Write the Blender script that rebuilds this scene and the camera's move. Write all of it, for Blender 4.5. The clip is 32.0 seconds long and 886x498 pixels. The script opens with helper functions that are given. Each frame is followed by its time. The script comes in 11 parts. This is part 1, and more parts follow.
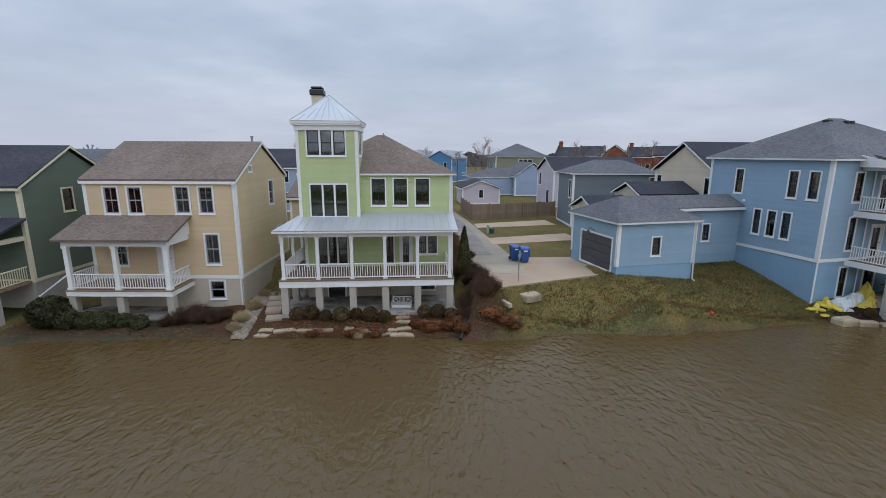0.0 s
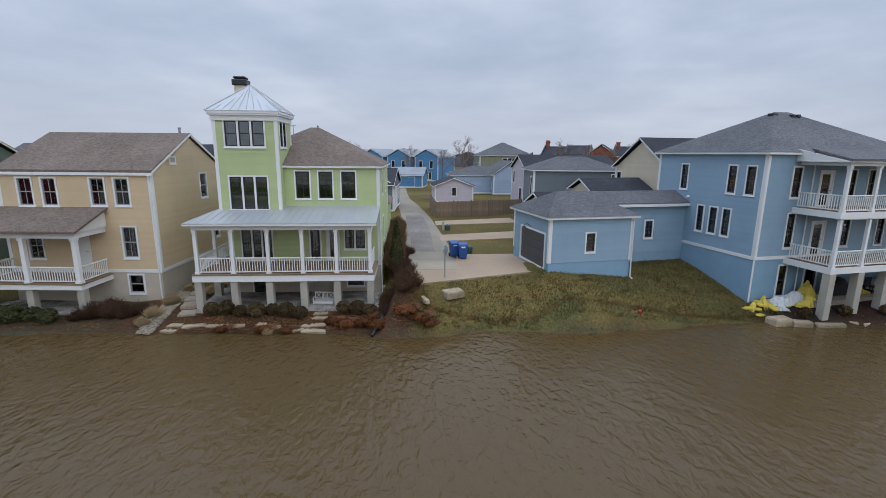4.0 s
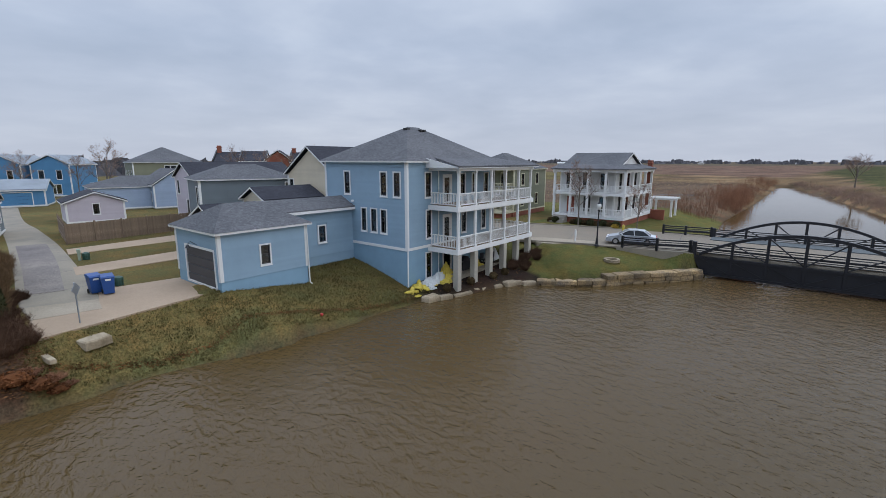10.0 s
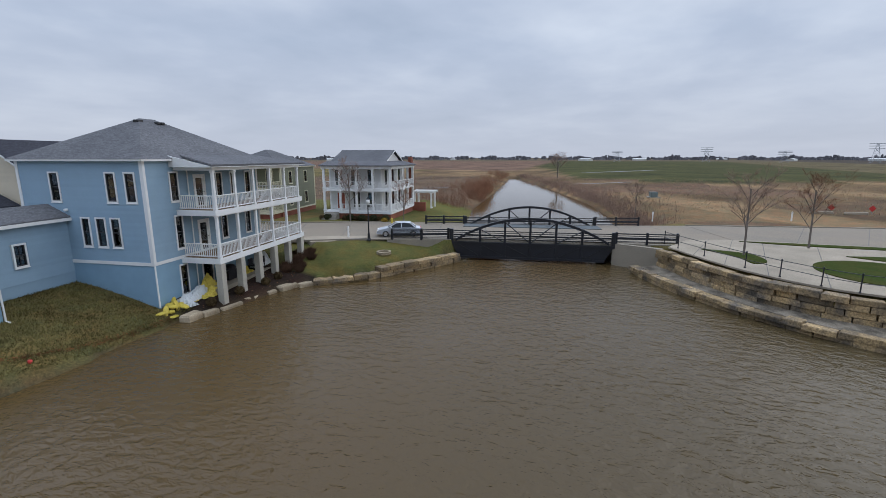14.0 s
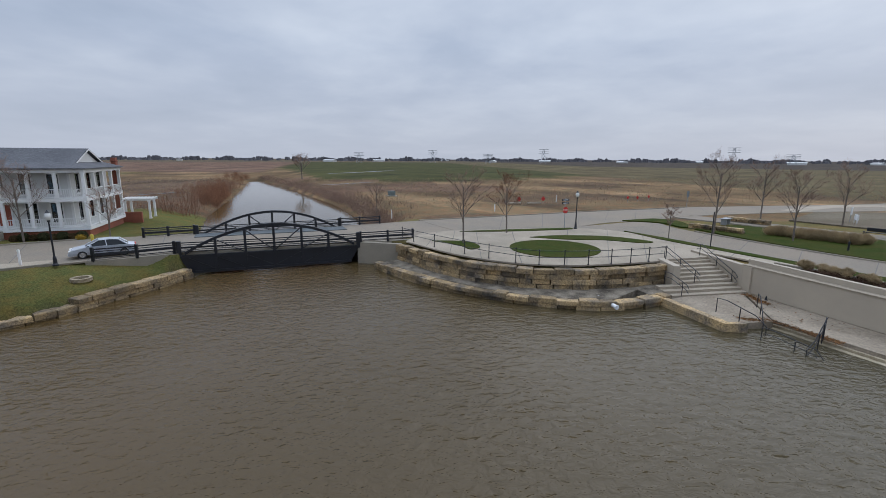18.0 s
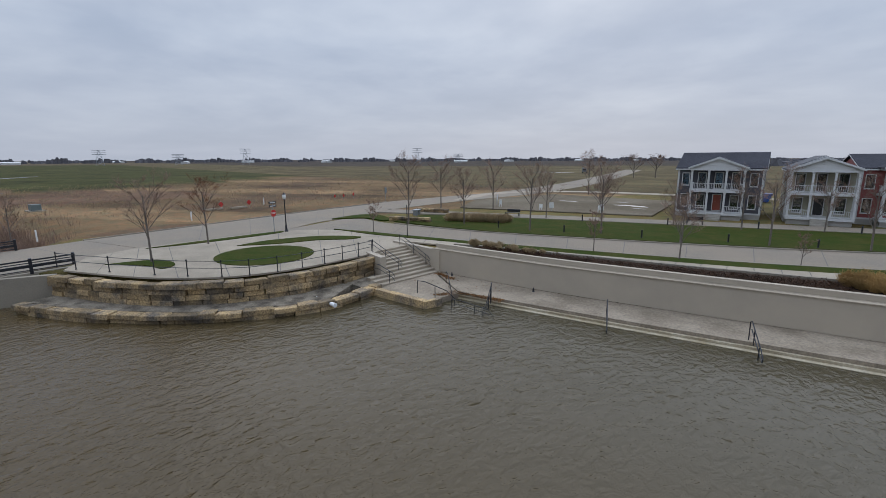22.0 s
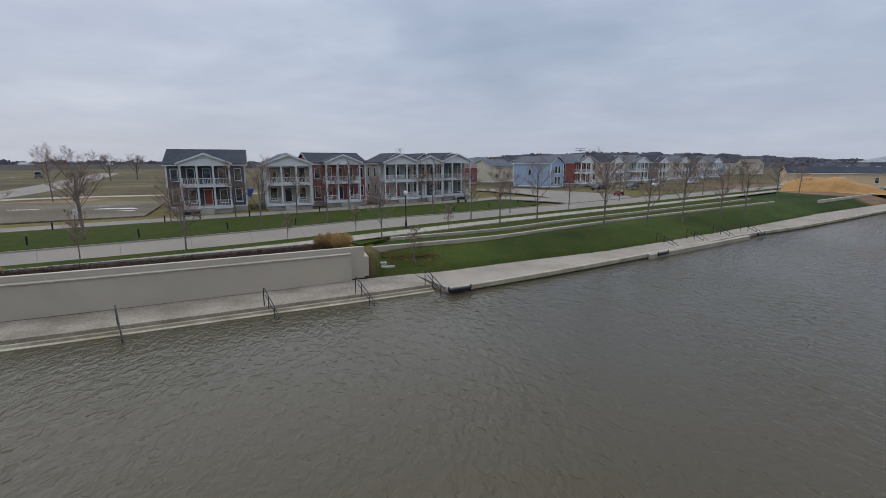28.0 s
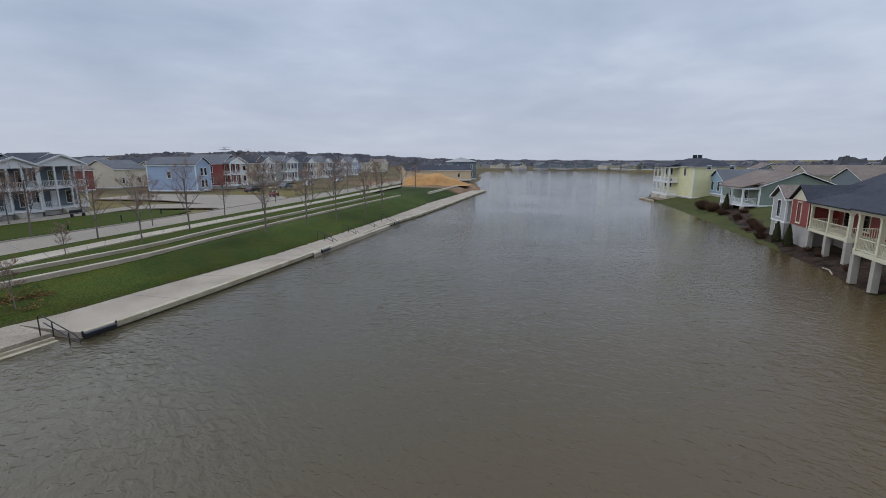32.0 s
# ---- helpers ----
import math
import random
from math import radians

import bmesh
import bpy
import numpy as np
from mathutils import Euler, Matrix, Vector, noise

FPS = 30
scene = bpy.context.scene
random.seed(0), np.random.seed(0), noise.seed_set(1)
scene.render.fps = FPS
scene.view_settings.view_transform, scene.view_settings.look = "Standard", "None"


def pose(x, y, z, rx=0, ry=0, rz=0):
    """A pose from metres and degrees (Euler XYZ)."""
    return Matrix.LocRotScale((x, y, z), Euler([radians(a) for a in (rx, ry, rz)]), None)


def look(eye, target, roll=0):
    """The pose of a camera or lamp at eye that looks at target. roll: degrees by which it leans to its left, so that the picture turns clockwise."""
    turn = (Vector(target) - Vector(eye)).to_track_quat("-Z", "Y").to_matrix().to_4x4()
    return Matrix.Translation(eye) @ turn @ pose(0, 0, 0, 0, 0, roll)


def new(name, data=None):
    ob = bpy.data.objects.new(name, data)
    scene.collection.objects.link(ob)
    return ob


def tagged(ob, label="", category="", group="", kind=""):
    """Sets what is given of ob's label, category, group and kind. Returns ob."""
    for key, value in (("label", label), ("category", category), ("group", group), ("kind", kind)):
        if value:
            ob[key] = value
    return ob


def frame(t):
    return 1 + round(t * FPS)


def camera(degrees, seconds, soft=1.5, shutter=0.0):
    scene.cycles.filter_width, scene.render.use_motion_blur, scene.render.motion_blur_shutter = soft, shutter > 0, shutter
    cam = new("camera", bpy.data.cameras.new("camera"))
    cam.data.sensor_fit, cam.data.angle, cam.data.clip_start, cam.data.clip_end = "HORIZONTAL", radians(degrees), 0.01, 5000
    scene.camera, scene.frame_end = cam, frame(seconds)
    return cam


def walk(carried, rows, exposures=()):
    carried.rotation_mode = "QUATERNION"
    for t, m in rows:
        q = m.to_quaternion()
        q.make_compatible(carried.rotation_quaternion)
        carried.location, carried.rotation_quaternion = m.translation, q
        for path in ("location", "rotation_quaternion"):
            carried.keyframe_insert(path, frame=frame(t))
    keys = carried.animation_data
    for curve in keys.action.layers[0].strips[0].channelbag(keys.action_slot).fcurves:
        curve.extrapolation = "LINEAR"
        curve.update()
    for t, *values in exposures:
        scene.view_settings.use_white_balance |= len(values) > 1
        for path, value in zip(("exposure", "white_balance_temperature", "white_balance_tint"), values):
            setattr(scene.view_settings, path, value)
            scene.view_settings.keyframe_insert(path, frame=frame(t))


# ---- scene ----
cam = camera(88.386, 32.0, soft=0.8)
PATH = [
    (0.0, pose(0.000, -0.000, 9.700, 78.178, -0.198, -0.100)),
    (0.5, pose(1.000, -0.005, 9.592, 78.439, -0.223, -0.250)),
    (1.0, pose(1.932, 0.080, 9.511, 78.649, -0.266, -0.422)),
    (1.5, pose(2.762, 0.291, 9.451, 78.779, -0.305, -0.640)),
    (2.0, pose(3.441, 0.483, 9.405, 78.806, -0.294, -0.691)),
    (2.5, pose(3.975, 0.565, 9.371, 78.753, -0.224, -0.579)),
    (3.0, pose(4.340, 0.620, 9.334, 78.599, -0.109, -0.028)),
    (3.5, pose(4.572, 0.669, 9.290, 78.409, -0.173, 0.457)),
    (4.0, pose(4.707, 0.722, 9.235, 78.250, -0.470, 0.372)),
    (4.5, pose(4.784, 0.785, 9.163, 78.187, -0.927, -0.788)),
    (5.0, pose(4.848, 0.856, 9.067, 78.285, -1.004, -3.527)),
    (5.5, pose(4.881, 0.832, 9.010, 78.502, -0.972, -7.588)),
    (6.0, pose(5.037, 0.800, 9.046, 78.632, -0.818, -11.097)),
    (6.5, pose(5.169, 0.916, 9.203, 78.468, -0.817, -14.413)),
    (7.0, pose(5.282, 0.953, 9.391, 78.307, -0.818, -17.673)),
    (7.5, pose(5.363, 0.966, 9.483, 78.298, -0.794, -20.358)),
    (8.0, pose(5.439, 0.883, 9.509, 78.444, -0.658, -23.332)),
    (8.5, pose(5.575, 0.732, 9.478, 78.690, -0.476, -26.134)),
    (9.0, pose(5.683, 0.686, 9.413, 78.959, -0.355, -29.767)),
    (9.5, pose(5.786, 0.695, 9.448, 79.013, -0.167, -33.726)),
    (10.0, pose(5.865, 0.665, 9.517, 79.017, -0.097, -37.397)),
    (10.5, pose(5.966, 0.690, 9.659, 78.791, 0.022, -41.014)),
    (11.0, pose(6.075, 0.777, 9.737, 78.636, -0.078, -44.639)),
    (11.5, pose(6.145, 0.792, 9.758, 78.560, -0.114, -48.028)),
    (12.0, pose(6.133, 0.749, 9.721, 78.585, -0.072, -51.463)),
    (12.5, pose(6.116, 0.697, 9.603, 78.663, -0.098, -54.790)),
    (13.0, pose(6.134, 0.655, 9.490, 78.835, -0.170, -58.309)),
    (13.5, pose(6.250, 0.582, 9.515, 78.718, 0.040, -61.814)),
    (14.0, pose(6.204, 0.489, 9.593, 78.601, 0.045, -65.261)),
    (14.5, pose(6.088, 0.388, 9.662, 78.537, -0.153, -69.193)),
    (15.0, pose(6.043, 0.343, 9.713, 78.530, -0.287, -72.907)),
    (15.5, pose(6.038, 0.335, 9.754, 78.560, -0.371, -76.510)),
    (16.0, pose(6.072, 0.341, 9.782, 78.609, -0.488, -80.110)),
    (16.5, pose(6.174, 0.326, 9.781, 78.659, -0.660, -83.813)),
    (17.0, pose(6.418, 0.246, 9.727, 78.689, -0.599, -87.725)),
    (17.5, pose(6.589, 0.118, 9.687, 78.723, -0.485, -91.707)),
    (18.0, pose(6.679, -0.018, 9.693, 78.779, -0.309, -96.016)),
    (18.5, pose(6.663, -0.139, 9.712, 78.832, -0.209, -100.432)),
    (19.0, pose(6.706, -0.179, 9.729, 78.891, -0.178, -104.709)),
    (19.5, pose(6.709, -0.231, 9.856, 78.766, -0.108, -108.705)),
    (20.0, pose(6.905, -0.367, 9.873, 78.698, -0.049, -112.790)),
    (20.5, pose(6.932, -0.432, 9.873, 78.738, 0.071, -117.134)),
    (21.0, pose(7.004, -0.469, 9.868, 78.805, 0.217, -121.903)),
    (21.5, pose(7.034, -0.483, 9.888, 78.790, 0.251, -126.529)),
    (22.0, pose(7.066, -0.603, 9.802, 78.783, 0.220, -131.183)),
    (22.5, pose(7.115, -0.685, 9.653, 78.838, 0.092, -135.612)),
    (23.0, pose(7.139, -0.717, 9.452, 79.037, 0.066, -140.226)),
    (23.5, pose(7.158, -0.680, 9.298, 79.013, 0.024, -145.550)),
    (24.0, pose(7.129, -0.491, 9.146, 79.030, -0.043, -150.445)),
    (24.5, pose(7.108, -0.465, 8.980, 79.067, -0.029, -154.977)),
    (25.0, pose(7.127, -0.543, 8.810, 79.175, -0.034, -159.672)),
    (25.5, pose(7.088, -0.604, 8.681, 79.302, 0.078, -164.707)),
    (26.0, pose(7.092, -0.630, 8.640, 79.319, -0.076, -169.368)),
    (26.5, pose(7.135, -0.593, 8.661, 79.268, -0.117, -173.919)),
    (27.0, pose(7.211, -0.489, 8.713, 79.193, -0.055, -178.626)),
    (27.5, pose(7.301, -0.339, 8.762, 79.134, 0.018, -183.753)),
    (28.0, pose(7.353, -0.193, 8.767, 79.134, 0.010, -189.564)),
    (28.5, pose(7.513, -0.082, 8.786, 79.104, -0.167, -195.193)),
    (29.0, pose(7.443, -0.059, 8.813, 79.087, -0.191, -200.637)),
    (29.5, pose(7.356, -0.011, 8.846, 79.138, -0.071, -206.156)),
    (30.0, pose(7.669, 0.006, 8.836, 79.271, -0.035, -211.489)),
    (30.5, pose(7.684, -0.056, 8.839, 79.328, 0.001, -216.211)),
    (31.0, pose(7.686, -0.078, 8.880, 79.287, 0.078, -221.259)),
    (31.5, pose(7.665, -0.251, 9.077, 79.099, 0.084, -226.196)),
    (32.0, pose(7.729, -0.492, 9.183, 78.974, 0.146, -231.102)),
]
walk(cam, PATH, [(0, 0.62), (14, 0.62), (20, 0.47), (27, 0.42), (32, 0.53)])

# ---- light: an overcast winter sky, a weak and very soft sun ----
world = bpy.data.worlds.new("overcast")
scene.world = world
world.use_nodes = True
_nt = world.node_tree
_nt.nodes.clear()


def _node(nt, kind, **values):
    n = nt.nodes.new(kind)
    for key, value in values.items():
        if key in n.inputs:
            n.inputs[key].default_value = value
    return n


def build_sky(nt):
    ln = nt.links.new
    out = nt.nodes.new("ShaderNodeOutputWorld")
    sky = nt.nodes.new("ShaderNodeTexSky")
    sky.sky_type, sky.sun_disc = "NISHITA", False
    sky.sun_elevation, sky.sun_rotation = radians(32), radians(150)
    sky.altitude, sky.air_density, sky.dust_density = 100, 1.0, 2.0
    bg_sky = _node(nt, "ShaderNodeBackground", Strength=0.05)
    ln(sky.outputs[0], bg_sky.inputs[0])
    co = nt.nodes.new("ShaderNodeTexCoord")
    sep = nt.nodes.new("ShaderNodeSeparateXYZ")
    ln(co.outputs["Generated"], sep.inputs[0])
    # cloud deck: direction laid onto a flat sheet overhead, so that it shortens towards the horizon
    add = nt.nodes.new("ShaderNodeMath")
    add.operation, add.inputs[1].default_value = "ADD", 0.16
    ab = nt.nodes.new("ShaderNodeMath")
    ab.operation = "ABSOLUTE"
    ln(sep.outputs[2], ab.inputs[0])
    ln(ab.outputs[0], add.inputs[0])
    div = nt.nodes.new("ShaderNodeVectorMath")
    div.operation = "DIVIDE"
    comb = nt.nodes.new("ShaderNodeCombineXYZ")
    for i in range(3):
        ln(add.outputs[0], comb.inputs[i])
    ln(co.outputs["Generated"], div.inputs[0])
    ln(comb.outputs[0], div.inputs[1])
    big = _node(nt, "ShaderNodeTexNoise", Scale=0.75, Detail=5.0, Roughness=0.5, Distortion=0.25)
    fine = _node(nt, "ShaderNodeTexNoise", Scale=2.6, Detail=4.0, Roughness=0.5)
    ln(div.outputs[0], big.inputs["Vector"])
    ln(div.outputs[0], fine.inputs["Vector"])
    mixn = _node(nt, "ShaderNodeMix")
    mixn.inputs[0].default_value = 0.25
    ln(big.outputs[0], mixn.inputs[2])
    ln(fine.outputs[0], mixn.inputs[3])
    ramp = nt.nodes.new("ShaderNodeValToRGB")
    cr = ramp.color_ramp
    cr.elements[0].position, cr.elements[0].color = 0.30, (0.365, 0.445, 0.585, 1)
    cr.elements[1].position, cr.elements[1].color = 0.70, (0.63, 0.705, 0.835, 1)
    e = cr.elements.new(0.5)
    e.color = (0.47, 0.548, 0.695, 1)
    ln(mixn.outputs[0], ramp.inputs[0])
    # a faintly warm, paler rim close to the horizon
    rim = nt.nodes.new("ShaderNodeMapRange")
    rim.inputs[1].default_value, rim.inputs[2].default_value = 0.0, 0.22
    rim.inputs[3].default_value, rim.inputs[4].default_value = 0.75, 0.0
    ln(ab.outputs[0], rim.inputs[0])
    mixc = nt.nodes.new("ShaderNodeMix")
    mixc.data_type = "RGBA"
    mixc.inputs[7].default_value = (0.525, 0.565, 0.665, 1)
    ln(rim.outputs[0], mixc.inputs[0])
    ln(ramp.outputs[0], mixc.inputs[6])
    # an overcast sky is brightest overhead
    zen = nt.nodes.new("ShaderNodeMapRange")
    zen.interpolation_type = "SMOOTHSTEP"
    zen.inputs[1].default_value, zen.inputs[2].default_value = 0.25, 0.95
    zen.inputs[3].default_value, zen.inputs[4].default_value = 0.68, 1.9
    ln(ab.outputs[0], zen.inputs[0])
    bg = _node(nt, "ShaderNodeBackground")
    ln(mixc.outputs[2], bg.inputs[0])
    ln(zen.outputs[0], bg.inputs[1])
    both = nt.nodes.new("ShaderNodeMixShader")
    both.inputs[0].default_value = 0.06
    ln(bg.outputs[0], both.inputs[1])
    ln(bg_sky.outputs[0], both.inputs[2])
    ln(both.outputs[0], out.inputs[0])


build_sky(_nt)
sun_data = bpy.data.lights.new("sun", "SUN")
sun_data.energy, sun_data.angle, sun_data.color = 0.5, radians(90), (1.0, 0.96, 0.9)
sun = new("sun", sun_data)
# rotation 150 degrees: from +y over +x
sun.matrix_world = look((math.sin(radians(150)) * 50, math.cos(radians(150)) * 50, 32), (0, 0, 0))


# ---- mesh helpers ----
class M:
    """Collects boxes, prisms and faces into one mesh."""

    def __init__(self):
        self.v, self.f = [], []

    def poly(self, pts):
        n = len(self.v)
        self.v += [tuple(p) for p in pts]
        self.f.append(tuple(range(n, n + len(pts))))
        return self

    def box(self, x0, y0, z0, x1, y1, z1):
        n = len(self.v)
        self.v += [(x0, y0, z0), (x1, y0, z0), (x1, y1, z0), (x0, y1, z0), (x0, y0, z1), (x1, y0, z1), (x1, y1, z1), (x0, y1, z1)]
        self.f += [(n + a, n + b, n + c, n + d) for a, b, c, d in ((0, 3, 2, 1), (4, 5, 6, 7), (0, 1, 5, 4), (1, 2, 6, 5), (2, 3, 7, 6), (3, 0, 4, 7))]
        return self

    def cbox(self, x0, y0, z0, x1, y1, z1, b=0.02):
        """A box with all edges bevelled by b."""
        b = min(b, (x1 - x0) * 0.45, (y1 - y0) * 0.45, (z1 - z0) * 0.45)
        n = len(self.v)
        lo, hi = (x0, y0, z0), (x1, y1, z1)
        idx = {}
        for sx in (0, 1):
            for sy in (0, 1):
                for sz in (0, 1):
                    s = (sx, sy, sz)
                    for ax in range(3):
                        p = []
                        for k in range(3):
                            e = hi[k] if s[k] else lo[k]
                            if k != ax:
                                e += -b if s[k] else b
                            p.append(e)
                        idx[s, ax] = len(self.v)
                        self.v.append(tuple(p))
        for ax in range(3):
            o = [k for k in range(3) if k != ax]
            for side in (0, 1):
                loop = []
                for a, c in ((0, 0), (1, 0), (1, 1), (0, 1)):
                    s = [0, 0, 0]
                    s[ax], s[o[0]], s[o[1]] = side, a, c
                    loop.append(idx[tuple(s), ax])
                self.f.append(tuple(loop))
            for a in (0, 1):
                for c in (0, 1):
                    s0, s1 = [0, 0, 0], [0, 0, 0]
                    s0[ax], s1[ax] = 0, 1
                    for s in (s0, s1):
                        s[o[0]], s[o[1]] = a, c
                    self.f.append((idx[tuple(s0), o[0]], idx[tuple(s1), o[0]], idx[tuple(s1), o[1]], idx[tuple(s0), o[1]]))
        for s in [(a, c, d) for a in (0, 1) for c in (0, 1) for d in (0, 1)]:
            self.f.append((idx[s, 0], idx[s, 1], idx[s, 2]))
        return self

    def prism(self, pts, z0, z1):
        """A plan outline pulled up from z0 to z1."""
        n, k = len(self.v), len(pts)
        self.v += [(p[0], p[1], z0) for p in pts] + [(p[0], p[1], z1) for p in pts]
        self.f.append(tuple(range(n + k - 1, n - 1, -1)))
        self.f.append(tuple(range(n + k, n + 2 * k)))
        self.f += [(n + i, n + (i + 1) % k, n + k + (i + 1) % k, n + k + i) for i in range(k)]
        return self

    def hull(self, a, b):
        """Two loops of equal length, joined and closed."""
        n, k = len(self.v), len(a)
        self.v += [tuple(p) for p in a] + [tuple(p) for p in b]
        self.f.append(tuple(range(n + k - 1, n - 1, -1)))
        self.f.append(tuple(range(n + k, n + 2 * k)))
        self.f += [(n + i, n + (i + 1) % k, n + k + (i + 1) % k, n + k + i) for i in range(k)]
        return self

    def tube(self, p, q, r, r2=None, k=6):
        """A straight round bar from p to q."""
        p, q = Vector(p), Vector(q)
        r2 = r if r2 is None else r2
        w = (q - p).normalized()
        a = w.cross((0, 0, 1) if abs(w.z) < 0.9 else (1, 0, 0)).normalized()
        c = w.cross(a)
        ring = [(math.cos(2 * math.pi * i / k), math.sin(2 * math.pi * i / k)) for i in range(k)]
        return self.hull([p + (a * x + c * y) * r for x, y in ring], [q + (a * x + c * y) * r2 for x, y in ring])

    def pipe(self, pts, r, k=6):
        """A bent round bar through the points, one closed skin."""
        pts = [Vector(p) for p in pts]
        n, last = len(self.v), None
        for i, p in enumerate(pts):
            w = (pts[min(i + 1, len(pts) - 1)] - pts[max(i - 1, 0)]).normalized()
            a = w.cross((0, 0, 1) if abs(w.z) < 0.95 else (1, 0, 0)).normalized() if last is None else (last - w * last.dot(w)).normalized()
            last, c = a, w.cross(a)
            self.v += [tuple(p + (a * math.cos(6.2832 * j / k) + c * math.sin(6.2832 * j / k)) * r) for j in range(k)]
        for i in range(len(pts) - 1):
            self.f += [(n + i * k + j, n + i * k + (j + 1) % k, n + (i + 1) * k + (j + 1) % k, n + (i + 1) * k + j) for j in range(k)]
        self.f += [tuple(range(n + k - 1, n - 1, -1)), tuple(range(n + (len(pts) - 1) * k, n + len(pts) * k))]
        return self

    def lathe(self, prof, cx=0, cy=0, k=12):
        """Rings of (radius, z) about an upright axis."""
        n = len(self.v)
        for r, z in prof:
            self.v += [(cx + r * math.cos(2 * math.pi * i / k), cy + r * math.sin(2 * math.pi * i / k), z) for i in range(k)]
        for j in range(len(prof) - 1):
            self.f += [(n + j * k + i, n + j * k + (i + 1) % k, n + (j + 1) * k + (i + 1) % k, n + (j + 1) * k + i) for i in range(k)]
        self.f.append(tuple(range(n + k - 1, n - 1, -1)))
        self.f.append(tuple(range(n + (len(prof) - 1) * k, n + len(prof) * k)))
        return self

    def mesh(self, name, material, smooth=False):
        me = bpy.data.meshes.new(name)
        me.from_pydata(self.v, [], self.f)
        if material is not None:
            me.materials.append(material)
        if smooth:
            me.polygons.foreach_set("use_smooth", [True] * len(me.polygons))
        return me


def part(name, m, material, parent, label="", smooth=False):
    """One mesh object under a thing or a part."""
    ob = new(name, m.mesh(name, material, smooth) if isinstance(m, M) else m)
    ob.parent = parent
    if label:
        tagged(ob, label)
    return ob


def thing(name, m, label, category, group="", kind="", mesh=None, material=None):
    """A top-level thing: an Empty at the pose m, or a mesh there."""
    ob = new(name, mesh.mesh(name, material) if isinstance(mesh, M) else mesh)
    ob.matrix_world = m
    return tagged(ob, label, category, group, kind)


# ---- materials ----
MATS = {}


def surface(name, color, rough=0.6, metal=0.0, var=0.15, scale=3.0, fine=40.0, bump=0.1, spec=0.5, tint=None, island=0.0, stretch=(1, 1, 1)):
    """Two scales of variation in colour and a fine relief, in metres. tint: a second colour that stains in patches."""
    ma = bpy.data.materials.new(name)
    ma.use_nodes = True
    nt = ma.node_tree
    ln = nt.links.new
    bs = nt.nodes["Principled BSDF"]
    bs.inputs["Roughness"].default_value = rough
    bs.inputs["Metallic"].default_value = metal
    bs.inputs["Specular IOR Level"].default_value = spec
    co = nt.nodes.new("ShaderNodeTexCoord")
    mp = nt.nodes.new("ShaderNodeMapping")
    mp.inputs["Scale"].default_value = stretch
    ln(co.outputs["Object"], mp.inputs[0])
    n1 = _node(nt, "ShaderNodeTexNoise", Scale=scale * 0.2, Detail=4.0, Roughness=0.6)
    n2 = _node(nt, "ShaderNodeTexNoise", Scale=fine, Detail=3.0, Roughness=0.7)
    ln(mp.outputs[0], n1.inputs["Vector"])
    ln(mp.outputs[0], n2.inputs["Vector"])
    c = Vector(color)
    t = Vector(tint) if tint else c * (1 - 1.6 * var)
    r1 = nt.nodes.new("ShaderNodeMapRange")
    r1.inputs[1].default_value, r1.inputs[2].default_value = 0.38, 0.66
    ln(n1.outputs[0], r1.inputs[0])
    mx = nt.nodes.new("ShaderNodeMix")
    mx.data_type = "RGBA"
    mx.inputs[6].default_value, mx.inputs[7].default_value = (*c, 1), (*t, 1)
    ln(r1.outputs[0], mx.inputs[0])
    hs = nt.nodes.new("ShaderNodeHueSaturation")
    r2 = nt.nodes.new("ShaderNodeMapRange")
    r2.inputs[1].default_value, r2.inputs[2].default_value = 0.3, 0.7
    r2.inputs[3].default_value, r2.inputs[4].default_value = 1 - var, 1 + var
    ln(n2.outputs[0], r2.inputs[0])
    ln(mx.outputs[2], hs.inputs["Color"])
    value = r2.outputs[0]
    if island:
        geo = nt.nodes.new("ShaderNodeNewGeometry")
        inf = nt.nodes.new("ShaderNodeObjectInfo")
        sm = nt.nodes.new("ShaderNodeMath")
        sm.operation = "ADD"
        ln(geo.outputs["Random Per Island"], sm.inputs[0])
        ln(inf.outputs["Random"], sm.inputs[1])
        r3 = nt.nodes.new("ShaderNodeMapRange")
        r3.inputs[1].default_value, r3.inputs[2].default_value = 0.0, 2.0
        r3.inputs[3].default_value, r3.inputs[4].default_value = 1 - island, 1 + island
        ln(sm.outputs[0], r3.inputs[0])
        mu = nt.nodes.new("ShaderNodeMath")
        mu.operation = "MULTIPLY"
        ln(r2.outputs[0], mu.inputs[0])
        ln(r3.outputs[0], mu.inputs[1])
        value = mu.outputs[0]
    ln(value, hs.inputs["Value"])
    ln(hs.outputs[0], bs.inputs["Base Color"])
    if bump:
        bp = _node(nt, "ShaderNodeBump", Strength=bump, Distance=0.02)
        ln(n2.outputs[0], bp.inputs["Height"])
        ln(bp.outputs[0], bs.inputs["Normal"])
    MATS[name] = ma
    return ma


